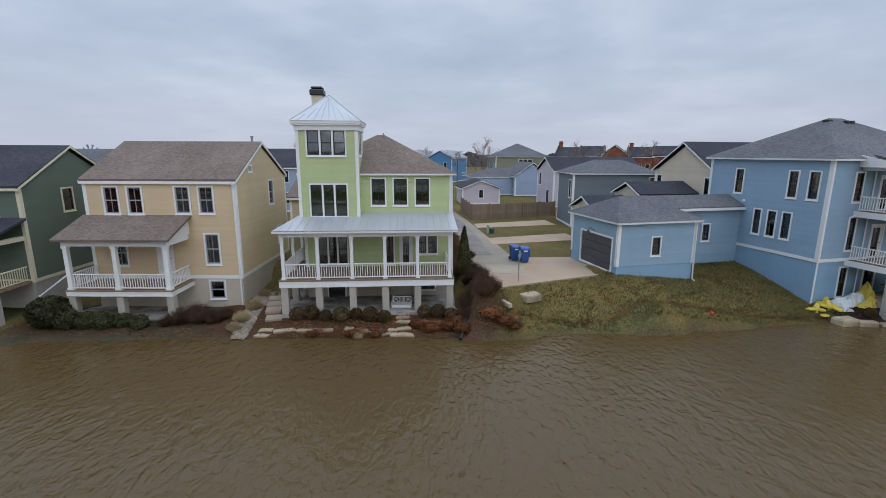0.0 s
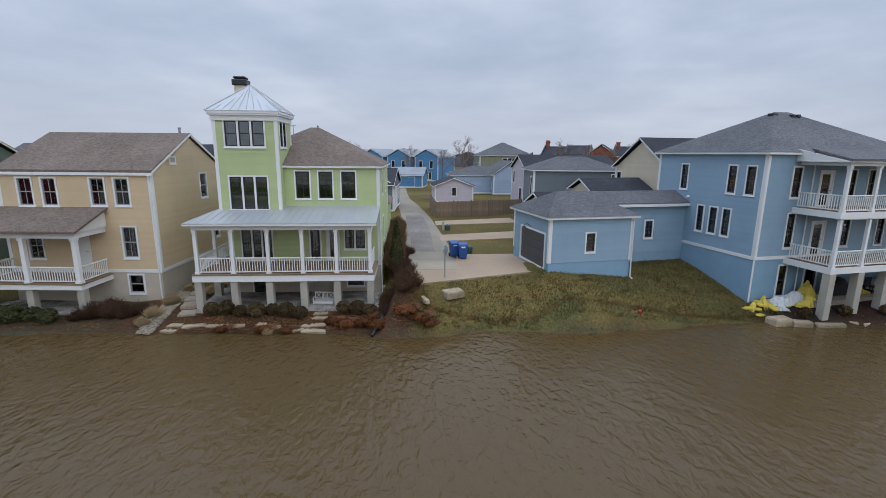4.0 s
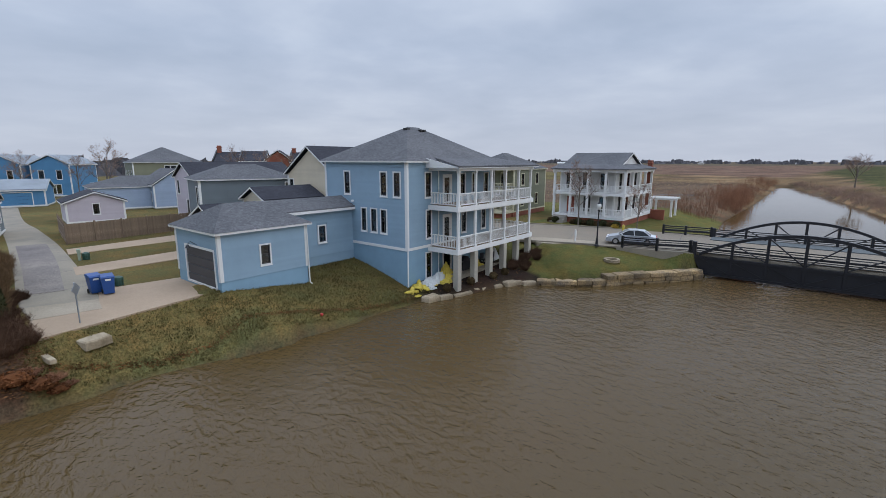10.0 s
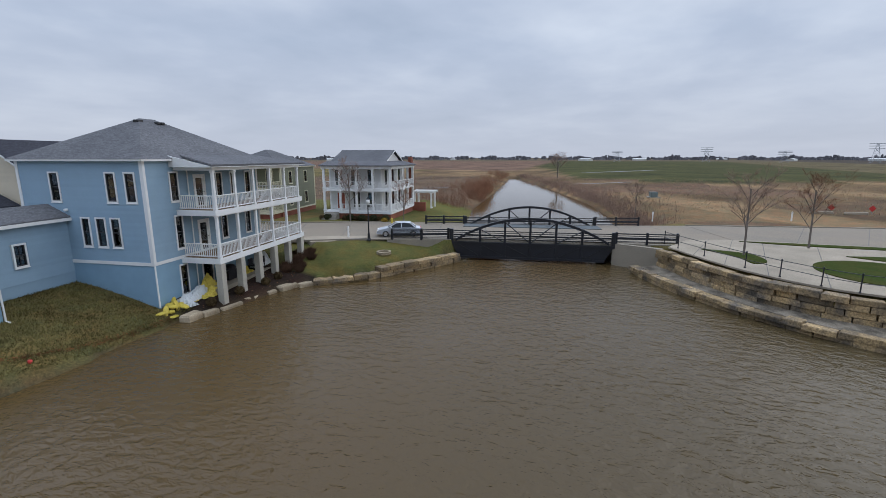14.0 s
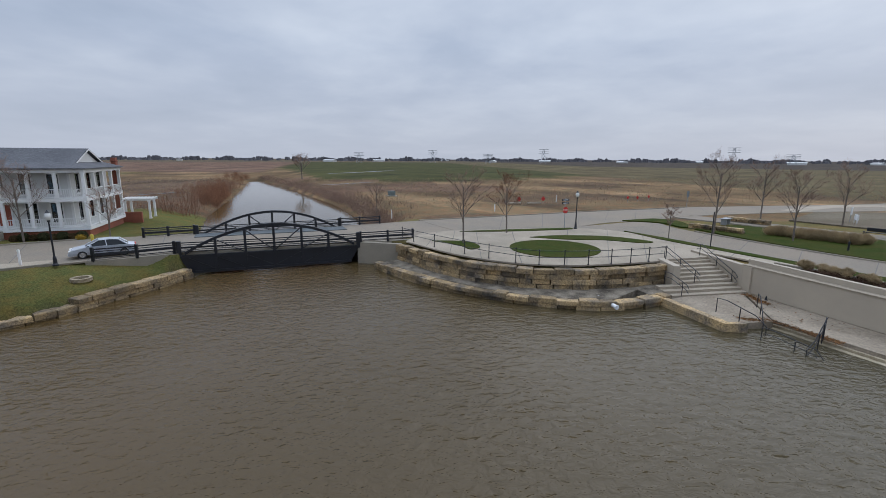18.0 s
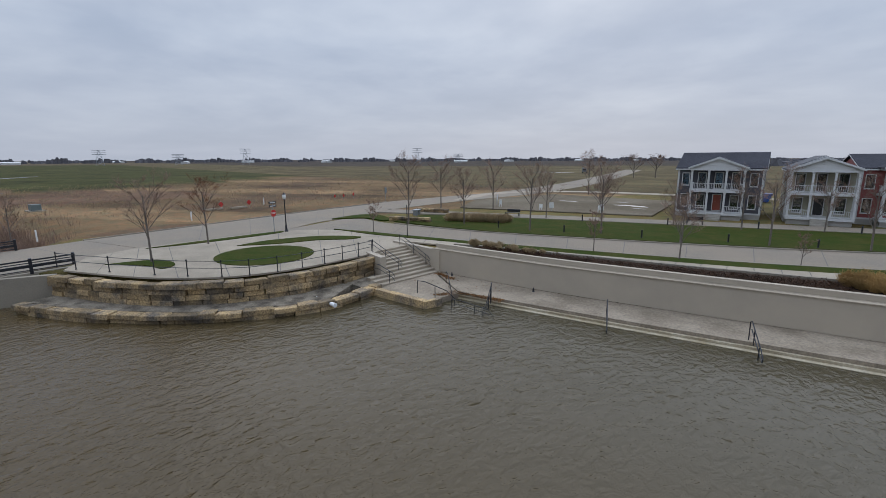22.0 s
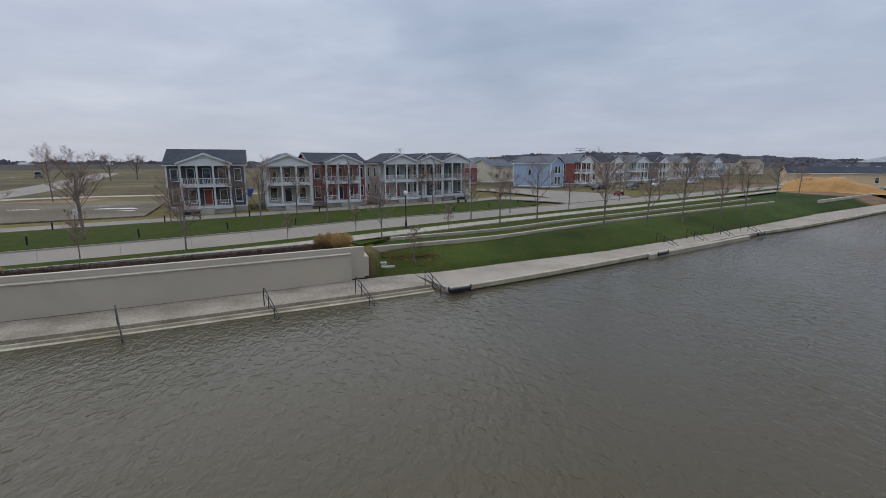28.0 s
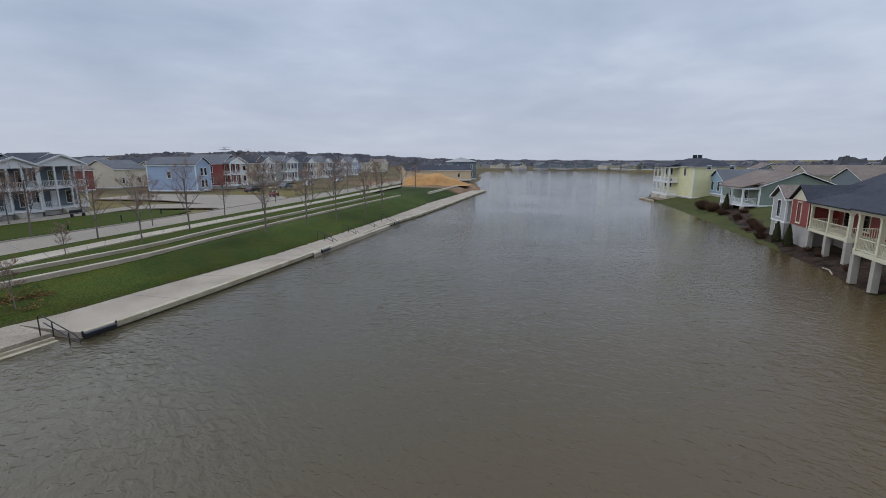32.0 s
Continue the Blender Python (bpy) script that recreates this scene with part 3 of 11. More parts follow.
def lake_distance(x, y):
    """Signed distance to the outline (positive on land) and the kind of the nearest bank."""
    best, kind = np.full(x.shape, 1e9), np.zeros(x.shape, int)
    inside = np.zeros(x.shape, bool)
    n = len(_LX)
    for i in range(n):
        ax, ay, bx, by = _LX[i], _LY[i], _LX[(i + 1) % n], _LY[(i + 1) % n]
        dx, dy = bx - ax, by - ay
        t = np.clip(((x - ax) * dx + (y - ay) * dy) / (dx * dx + dy * dy), 0, 1)
        d = np.hypot(x - ax - t * dx, y - ay - t * dy)
        near = d < best
        best[near], kind[near] = d[near], _KIND[i]
        if ay != by:
            cross = ((ay > y) != (by > y)) & (x < (bx - ax) * (y - ay) / (by - ay) + ax)
            inside ^= cross
    return np.where(inside, -best, best), kind


def ground_height(x, y):
    x, y = np.asarray(x, float), np.asarray(y, float)
    d, kind = lake_distance(x, y)
    out = np.clip(d, 0, None)
    z = np.select(
        [kind == 0, kind == 1, kind == 2, kind == 3],
        [np.minimum(2.0, 0.02 + 0.36 * out - 0.012 * np.minimum(out, 8) ** 2), np.minimum(2.0, 1.9 + 0.02 * out),
         np.minimum(1.72, 0.44 + 0.29 * out), np.minimum(2.0, 0.45 + 0.16 * out)],
        np.minimum(2.0, 0.85 + 0.2 * out))
    z = np.where(d < 0, np.where(kind == 1, np.maximum(-1.5, -0.3 + d * 3), np.maximum(-1.5, d * 0.5 - 0.02)), z)
    z = np.where((d > 0) & (x < -29) & (y < 14) & (y > -60) & (kind == 0), np.minimum(z, 0.02 + 0.2 * out), z)
    # low wet ground before the tan house; the terrace of the driveway
    low = 0.03 + 0.07 * out + 0.25 * np.clip(out - 8, 0, None)
    k = np.clip((x + 13.5) / 3, 0, 1)
    z = np.where((d > 0) & (y > 15) & (x < -10.5), np.minimum(z, low * (1 - k) + (0.03 + 0.16 * out + 0.2 * np.clip(out - 6, 0, None)) * k), z)
    low = 0.03 + 0.16 * out + 0.2 * np.clip(out - 6, 0, None)
    k = np.clip((x - 0.8) / 1.6, 0, 1)
    z = np.where((d > 0) & (y > 15) & (x >= -10.5) & (x < 2.4), np.minimum(z, low * (1 - k) + z * k), z)
    s = ((y - 25.42) * 7.86 - (x - 3.1) * 3.58) / 8.64
    z = np.where((d > 0) & (x > 2.0) & (x < 12.5) & (y > 20), np.maximum(z, np.minimum(1.99, 1.99 + 0.62 * s)), z)
    # the bed and the gravelled undercroft of the green house lie low
    z = np.where((d > 0) & (x > -12.4) & (x < 1.0) & (y > 23.5) & (y < 32), np.minimum(z, 0.08 + 0.17 * np.minimum(out, 2.6)), z)
    # the bank rises to the wall of the blue garage
    gu, gv = (x - 11.05) * 0.972 + (y - 28.05) * 0.236, -(x - 11.05) * 0.236 + (y - 28.05) * 0.972
    knoll = 2.2 - 0.115 * np.clip(gu, 0, 12) - 0.27 * np.clip(-gv, 0, None) - 0.6 * np.clip(-gu - 0.3, 0, None)
    z = np.where((d > 0) & (gu > -3) & (gu < 12.5) & (gv > -5) & (gv < 3), np.maximum(z, np.minimum(knoll, 2.2)), z)
    far = np.hypot(x, y)
    # the far side of the lake stays low; hills on the south-western skyline
    hill = np.exp(-((np.degrees(np.arctan2(y, x)) + 118) / 24) ** 2) * np.clip((far - 500) / 900, 0, 1) * 30
    hill *= 0.75 + 0.25 * np.sin(x / 130.0 + 1.3 * np.sin(y / 210.0))
    return z + np.where(d > 60, hill, 0)


def axis_steps(lo, hi, fine_lo, fine_hi, step):
    a = list(np.arange(fine_lo, fine_hi + step / 2, step))
    s, v = step, a[-1]
    while v < hi:
        s *= 1.16
        v += s
        a.append(min(v, hi))
    s, v = step, a[0]
    while v > lo:
        s *= 1.16
        v -= s
        a.insert(0, max(v, lo))
    return np.array(a)


def build_ground():
    xs = axis_steps(-4200, 4200, -70, 75, 0.7)
    ys = axis_steps(-4200, 4200, -72, 48, 0.7)
    gx, gy = np.meshgrid(xs, ys)
    z = ground_height(gx, gy)
    d, kind = lake_distance(gx, gy)
    rough = np.random.RandomState(3).rand(*z.shape)
    z = np.where((d > 0.5) & (d < 40) & (kind == 0), z + (rough - 0.5) * 0.06, z)
    nx, ny = len(xs), len(ys)
    me = bpy.data.meshes.new("ground")
    co = np.stack([gx.ravel(), gy.ravel(), z.ravel()], 1)
    i = np.arange(nx * ny).reshape(ny, nx)
    q = np.stack([i[:-1, :-1], i[:-1, 1:], i[1:, 1:], i[1:, :-1]], -1).reshape(-1, 4)
    me.from_pydata(co.tolist(), [], q.tolist())
    me.polygons.foreach_set("use_smooth", [True] * len(me.polygons))
    # what covers it
    x, y, dd = gx.ravel(), gy.ravel(), d.ravel()
    k = kind.ravel()
    far = np.hypot(x, y)
    c = np.empty((len(x), 3))
    c[:] = (0.104, 0.096, 0.036)  # winter lawn
    wob = 6 * np.sin(x / 17.0) + 5 * np.sin(y / 23.0 + x / 31.0)
    field = (x > 66 + 0.12 * y) & (y < 120)
    c[field] = (0.125, 0.095, 0.050)  # dead grass and weeds past the road
    c[(x > 60) & (x < 78 - 0.4 * (y - 28)) & (y > 20) & (y < 60)] = (0.105, 0.098, 0.036)
    c[field & (np.sin(x / 7.0 + np.sin(y / 5.0)) + np.sin(y / 11.0 + x / 19.0) > 0.5)] = (0.095, 0.072, 0.043)
    c[field & (np.sin(x / 13.0 - y / 9.0) > 0.72)] = (0.19, 0.145, 0.078)
    c[(x > 72) & (y > 30 + 0.24 * (x - 72)) & (far < 190)] = (0.10, 0.078, 0.052)
    c[(x > 112) & (x < 190) & (y > -30) & (y < 0.45 * (x - 112) + 12) & (np.sin(x / 9.0 + np.sin(y / 6.0)) > -0.6)] = (0.115, 0.082, 0.052)
    green_field = (x > 172 + wob * 0.6 + 0.75 * np.clip(-y - 28, 0, None)) & (y < 30 + 0.30 * (x - 190)) & (y > -0.60 * x - 20) & (far < 900)
    c[green_field] = (0.043, 0.051, 0.016)
    c[(x > 250) & (y > 60 + 0.16 * (x - 190))] = (0.12, 0.085, 0.06)
    c[(x > 28) & (x < 58) & (y > 14) & (y < 40)] = (0.085, 0.092, 0.028)
    c[(y < -20) & (k == 2) & (dd < 26)] = (0.036, 0.056, 0.010)
    c[(y < -95) & (far > 120)] = (0.085, 0.078, 0.040)
    c[(far > 900) & (x > 0)] = (0.085, 0.076, 0.050)
    c[(far > 520) & (y < -200)] = (0.045, 0.042, 0.035)
    c[(dd < 1.6) & (dd > -1) & (k == 0) & (x > 3) & (x < 24)] = (0.092, 0.090, 0.034)
    c[(x < 3.2) & (x > -24) & (y > 20) & (dd < 5.2)] = (0.062, 0.042, 0.026)
    c[(x < -13) & (x > -24) & (y > 20) & (dd < 5.2)] = (0.050, 0.048, 0.030)
    c[(dd < 30) & (x < -25) & (y < 30) & (y > -45)] = (0.045, 0.056, 0.018)
    c[(x < -50) & (x > -89) & (y < -50) & (y > -95) & (dd < 30)] = (0.030, 0.050, 0.011)
    c[(x < -89) & (x > -135) & (y < -60) & (y > -130) & (dd < 60)] = (0.17, 0.125, 0.075)
    c[(k == 3) & (dd < 4.5) & (x < 33.5)] = (0.026, 0.019, 0.015)
    c[(x > 57) & (x < 84 - 0.4 * (y - 28)) & (y > 20) & (y < 60)] = (0.088, 0.095, 0.028)
    c[(x > -58) & (x < -30) & (dd < 7) & (dd > 1.7) & (y < 15) & (y > -9)] = (0.042, 0.034, 0.024)
    c[dd < 0] = (0.06, 0.05, 0.03)
    attr = me.color_attributes.new("cover", "FLOAT_COLOR", "POINT")
    attr.data.foreach_set("color", np.concatenate([c, np.ones((len(c), 1))], 1).ravel())
    me.materials.append(GROUND)
    tagged(new("ground", me), "winter lawn, banks and brown fields round the lake", "ground", kind="structure")


build_ground()
thing("water", Matrix(), "muddy brown lake water with wind ripples", "lake", kind="structure",
      mesh=M().poly([(-420, -420, 0), (300, -420, 0), (300, 120, 0), (-420, 120, 0)]), material=WATER)


def hz_ground(x, y):
    return float(ground_height(np.array([x]), np.array([y]))[0])


# ---- roads, walks and lawns, laid over the sheet ----
def catmull(pts, n=6):
    out = []
    p = [Vector(q) for q in pts]
    for i in range(len(p) - 1):
        a, b, c, d = p[max(i - 1, 0)], p[i], p[i + 1], p[min(i + 2, len(p) - 1)]
        for k in range(n):
            t = k / n
            out.append(0.5 * (2 * b + (c - a) * t + (2 * a - 5 * b + 4 * c - d) * t * t + (3 * b - a - 3 * c + d) * t ** 3))
    return out + [p[-1]]


def sweep(m, rings):
    """One closed body through a row of four-cornered sections."""
    n0, n = len(m.v), len(rings)
    m.v += [p for q in rings for p in q]
    m.f += [tuple(n0 + k for k in (4 * i + j, 4 * i + (j + 1) % 4, 4 * i + 4 + (j + 1) % 4, 4 * i + 4 + j)) for i in range(n - 1) for j in range(4)]
    m.f += [tuple(n0 + k for k in (3, 2, 1, 0)), tuple(n0 + 4 * (n - 1) + k for k in range(4))]
    return m


def band(name, left, right, z, material, label, category, thick=0.12, joint=0.0, smooth=True, z_end=None):
    """A flat strip between two plan curves, with a thickness; joint: the length of its slabs."""
    if smooth:
        left, right = catmull([(*p, 0) for p in left]), catmull([(*p, 0) for p in right])
    else:
        left, right = [Vector((*p, 0)) for p in left], [Vector((*p, 0)) for p in right]
    n = min(len(left), len(right))
    m = M()
    zs = [z + ((z_end - z) * i / (n - 1) if z_end is not None else 0) for i in range(n)]
    sweep(m, [[(*left[i].xy, zs[i] - thick), (*right[i].xy, zs[i] - thick), (*right[i].xy, zs[i]), (*left[i].xy, zs[i])] for i in range(n)])
    ob = thing(name, Matrix(), label, category, kind="structure", mesh=m, material=material)
    if joint:
        # saw-cut joints: thin dark grooves' fillers, 4 mm proud so that they read as lines
        length = sum((left[i + 1] - left[i]).length for i in range(n - 1))
        count = max(1, int(length / joint))
        js, run, k = M(), 0.0, 1
        for i in range(n - 1):
            seg = (left[i + 1] - left[i]).length
            while k < count and k * length / count <= run + seg:
                t = (k * length / count - run) / seg
                p, q = left[i].lerp(left[i + 1], t), right[i].lerp(right[i + 1], t)
                w = (left[i + 1] - left[i]).normalized() * 0.03
                zz = zs[i] + (zs[i + 1] - zs[i]) * t + 0.004
                js.poly([(p.x - w.x, p.y - w.y, zz), (p.x + w.x, p.y + w.y, zz), (q.x + w.x, q.y + w.y, zz), (q.x - w.x, q.y - w.y, zz)])
                k += 1
            run += seg
        if js.f:
            part("joint_filler", js, JOINT, ob)
    return ob


JOINT = surface("joint_sealant", (0.16, 0.145, 0.125), 0.9, var=0.2, bump=0.1)


def kerb(name, pts, z, label, w=0.2, h=0.15, smooth=True, material=None):
    """A raised edge along a plan curve."""
    c = catmull([(*p, 0) for p in pts]) if smooth else [Vector((*p, 0)) for p in pts]
    rings = []
    for i, q in enumerate(c):
        t = (c[min(i + 1, len(c) - 1)] - c[max(i - 1, 0)]).normalized()
        o = Vector((-t.y, t.x, 0)) * w / 2
        rings.append([(*(q - o).xy, z), (*(q + o).xy, z), (*(q + o).xy, z + h), (*(q - o).xy, z + h)])
    m = sweep(M(), rings)
    return thing(name, Matrix(), label, "kerb", kind="structure", mesh=m, material=material or CONCRETE)


# the road that crosses the bridge, and its bend round the plaza
ROAD_NEAR = [(18, 62), (28, 47), (37.0, 31.5), (41.6, 24.4), (45.8, 17.0), (49.4, 3.8), (51.6, -2.0), (55.0, -6.5)]
ROAD_FAR = [(28, 66), (38, 50), (47.2, 38.0), (52.0, 29.6), (55.2, 20.6), (59.6, 6.6), (61.6, 1.6), (63.5, -3.0)]
band("road", ROAD_NEAR, ROAD_FAR, 2.03, ROADMAT, "pale concrete street with saw-cut joints", "road", joint=4.5)
R1_NEAR = [(56.5, -19.6), (52.5, -25.2), (48.0, -26.9), (39.9, -29.7), (32.6, -32.5), (17.6, -39.2), (5.6, -46.4), (-12.7, -56.4), (-40, -71), (-90, -98), (-180, -146)]
R1_FAR = [(62.0, -33.0), (56.5, -32.0), (52.5, -32.4), (44.5, -34.4), (36.4, -37.4), (19.6, -46.0), (6.6, -54.0), (-15, -64.4), (-44, -80), (-95, -107), (-185, -155)]
band("road_lakeside", R1_NEAR, R1_FAR, 2.04, ROADMAT, "pale concrete lakeside road with saw-cut joints", "road", joint=4.5)
RX_NEAR = [(55.0, -6.5), (55.6, -11.0), (56.4, -19.6), (60.0, -26.0), (62.0, -33.0), (66.0, -42.0), (69, -60), (72, -90), (90, -150), (150, -300)]
RX_FAR = [(63.5, -3.0), (67.0, -14.0), (70.4, -24.5), (73.0, -33.0), (74.6, -40.0), (77.0, -48.0), (78.6, -66), (82, -92), (101, -150), (160, -298)]
band("road_crossing", RX_NEAR, RX_FAR, 2.05, ROADMAT, "pale concrete road junction", "road", joint=5.0)
band("road_cross", [(-24.0, -68.0), (-27.0, -80.0), (-25.0, -95.0), (-18.0, -108.0)], [(-40.0, -76.0), (-44.5, -87.0), (-37.5, -101.0), (-29.0, -115.0)], 2.056, ROADMAT, "pale concrete crossing at the lane's end", "road", joint=5.0)
R2_NEAR = [(64.0, -37.5), (46.0, -47.4), (27.8, -56.6), (4.7, -68.3), (-9, -75.3), (-16, -80.0), (-22, -76.0), (-26, -70.6)]
R2_FAR = [(66.5, -41.5), (47.5, -51.4), (29.6, -60.8), (6.5, -72.4), (-9.5, -80.6), (-20, -86.0), (-28, -80.0), (-31, -73.4)]
band("road_narrow", R2_NEAR, R2_FAR, 2.05, ROADMAT, "narrow pale concrete lane in front of the houses", "road", joint=4.0)
for nm, pts in (("kerb_a", R1_NEAR[2:]), ("kerb_b", R1_FAR[2:]), ("kerb_c", R2_NEAR[:5]), ("kerb_d", RX_FAR[:6]), ("kerb_e", ROAD_FAR[:4]), ("kerb_f", ROAD_NEAR[:4])):
    kerb("kerb_stone", pts, 1.95, "pale concrete kerb along the road", h=0.2)


def offset(pts, d):
    """A plan curve moved sideways by d to its left."""
    out = []
    for i, p in enumerate(pts):
        a, b = Vector((*pts[max(i - 1, 0)], 0)), Vector((*pts[min(i + 1, len(pts) - 1)], 0))
        t = (b - a).normalized()
        out.append((p[0] - t.y * d, p[1] + t.x * d))
    return out


# sidewalk and verges between the lakeside road and the lake
WALK_FAR = [(44.0, -26.7), (38.5, -28.7), (31.9, -31.0), (17.1, -37.3), (5.0, -44.2), (-12.0, -53.6), (-40, -68), (-88, -94)]
WALK_NEAR = [(42.6, -25.4), (37.5, -27.4), (31.1, -29.2), (16.4, -34.9), (4.6, -41.8), (-10.6, -50.6), (-39, -65.4), (-86, -90.6)]
band("pavement", WALK_NEAR, WALK_FAR, 2.14, PAVING, "pale concrete sidewalk beside the lakeside road", "sidewalk", joint=1.6)
band("verge", WALK_FAR, offset(R1_NEAR[2:10], -0.1), 2.13, LAWN, "strip of kept green grass beside the road", "grass", smooth=True)
MED_N, MED_F = offset(R1_FAR[2:7], 0.15), offset(R2_NEAR[0:5], -0.1)
band("lawn_median", [(54.0, -33.4), (44.8, -35.0), (36.6, -37.9), (19.9, -46.4), (7.0, -54.4), (-13.5, -64.2), (-20.5, -70.0)],
     [(56.5, -40.5), (45.8, -47.0), (27.6, -56.2), (12, -64.0), (4.6, -67.9), (-9, -74.6), (-17.0, -77.6)], 2.14, LAWN, "broad strip of kept green lawn between two roads", "lawn")
# terraces above the big lawn: two low kerb walls with grass between
T1 = [(8.3, -38.9), (5.2, -40.2), (-6.0, -44.2), (-14.8, -49.2), (-33, -58.2), (-61.0, -72.5)]
T2 = [(7.9, -36.7), (5.6, -37.6), (-4.6, -41.0), (-12.9, -45.4), (-30, -54.0), (-62.6, -69.0)]
kerb("terrace_wall", T1, 1.6, "low pale concrete terrace wall in the grass", w=0.45, h=0.58, material=PAVING)
kerb("terrace_wall", T2, 1.2, "low pale concrete terrace wall in the grass", w=0.45, h=0.76, material=PAVING)
band("terrace_grass", T1, T2, 1.92, LAWN, "strip of grass on a terrace", "grass", thick=0.5)
band("terrace_grass", [(4.6, -41.8), (-5.5, -47.6), (-14.0, -52.4), (-33, -62.3), (-62, -77.6)], T1[1:], 2.06, LAWN, "strip of grass on a terrace", "grass", thick=0.5)

# ---- the quay: promenade, steps into the water, retaining wall ----
def pushed(pts, k):
    """Plan points moved away from (6, 0)."""
    return [(6 + (x - 6) * k, y * k) for x, y in pts]


QUAY = pushed([(29.8, -21.9), (20.4, -24.6), (13.0, -26.9), (7.4, -28.6), (3.1, -30.0)], 1.018)
QUAY2 = pushed([(2.2, -28.8), (0.4, -29.4), (-6.6, -32.2), (-13.3, -35.1), (-20.0, -38.1), (-36, -45.6), (-48, -50.2), (-62, -56.2), (-90, -68.6), (-104, -74.6)], 1.024)
STEP1, STEP2 = offset(QUAY, -0.18), offset(QUAY, -0.5)
WALLBASE = [(36.2, -24.9), (26.8, -26.8), (18.2, -29.3), (8.5, -32.4)]
band("promenade", QUAY, [(36.0, -25.0), (26.0, -27.0), (17.4, -29.6), (8.6, -32.6), (4.0, -33.8)], 0.38, DIRTYCONC, "silty concrete promenade along the lake", "promenade", thick=2.0, smooth=True)
band("quay_step", STEP1, QUAY, 0.17, STEPSTONE, "concrete step at the water's edge", "step", thick=1.5)
band("quay_step", STEP2, STEP1, 0.03, STEPSTONE, "lowest concrete step, washed by the lake", "step", thick=1.0)
band("promenade", QUAY2, [(4.0, -33.8), (1.4, -34.3), (-4.6, -36.4), (-11.5, -38.6), (-18, -41.0), (-33.6, -48.0), (-45.6, -53.6), (-62, -61.4), (-66, -63.5), (-103, -79)], 0.37, AGGREGATE, "pale concrete promenade along the lake", "promenade", thick=2.0, joint=6.0)
kerb("quay_edge", QUAY2, 0.1, "stone edge of the promenade", w=0.35, h=0.30, material=STEPSTONE)


band("low_wall", [(-73.2, -70.0), (-90, -77.5), (-113, -88)], [(-73.4, -70.6), (-90.2, -78.1), (-113.2, -88.6)], 1.9, WALLPAINT, "low tan rendered wall along the far promenade", "wall", thick=1.8)


def retaining_wall():
    ob = thing("retaining_wall", Matrix(), "long tan rendered retaining wall with a pale ledge line", "wall", kind="structure")
    m, led, cap = M(), M(), M()
    c = catmull([(*p, 0) for p in WALLBASE], 4)
    for i, (a, b) in enumerate(zip(c, c[1:])):
        n = Vector((-(b - a).y, (b - a).x, 0)).normalized()
        if n.y > 0:
            n = -n
        z1, z2 = 2.30, 2.30
        m.hull([(*a.xy, 0.4), (*b.xy, 0.4), (*(b + n * 0.55).xy, 0.4), (*(a + n * 0.55).xy, 0.4)],
               [(*a.xy, z1), (*b.xy, z2), (*(b + n * 0.55).xy, z2), (*(a + n * 0.55).xy, z1)])
        o = -n * 0.05
        led.hull([(*(a + o).xy, 2.30), (*(b + o).xy, 2.30), (*(b + n * 0.49).xy, 2.303), (*(a + n * 0.49).xy, 2.303)],
                 [(*(a + o).xy, 2.36), (*(b + o).xy, 2.36), (*(b + n * 0.49).xy, 2.36), (*(a + n * 0.49).xy, 2.36)])
        a2, b2 = a + n * 0.5, b + n * 0.5 + ((b - a).normalized() * 1.1 if i == len(c) - 2 else Vector())
        cap.hull([(*a2.xy, 0.4), (*b2.xy, 0.4), (*(b2 + n * 0.35).xy, 0.4), (*(a2 + n * 0.35).xy, 0.4)],
                 [(*a2.xy, 2.70), (*b2.xy, 2.70), (*(b2 + n * 0.35).xy, 2.70), (*(a2 + n * 0.35).xy, 2.70)])
    part("wall_body", m, WALLPAINT, ob)
    part("ledge", led, PAVING, ob, "pale projecting ledge")
    part("planter_wall", cap, WALLPAINT, ob)
    # stepped-back end pier
    e = M().prism([(7.62, -33.25), (7.3, -33.3), (7.9, -36.8), (8.3, -36.7)], 0.5, 1.95)
    part("end_wall", e, WALLPAINT, ob)
    return ob


retaining_wall()
band("planter_soil", [(34.5, -27.2), (26.4, -28.0), (17.8, -30.5), (9.2, -33.4)], [(34.0, -27.9), (27.2, -30.2), (18.6, -33.2), (9.0, -37.0)], 2.42, MULCH, "bark mulch in the long planter", "soil", thick=0.5)
kerb("planter_kerb", [(36.0, -27.2), (27.4, -30.6), (18.8, -33.6), (9.0, -37.4)], 2.0, "concrete kerb at the back of the planter", w=0.25, h=0.5)

# ---- the plaza: stone ledge, stone wall, paving and stairs ----
LEDGE = pushed([(46.4, 1.2), (42.3, -1.3), (38.6, -4.6), (35.9, -8.1), (34.4, -11.3), (33.9, -14.4), (35.0, -18.2)], 1.018)
WALLF = [(48.0, -0.6), (41.9, -4.4), (38.5, -8.2), (37.3, -12.1), (37.4, -16.3), (38.4, -20.4)]


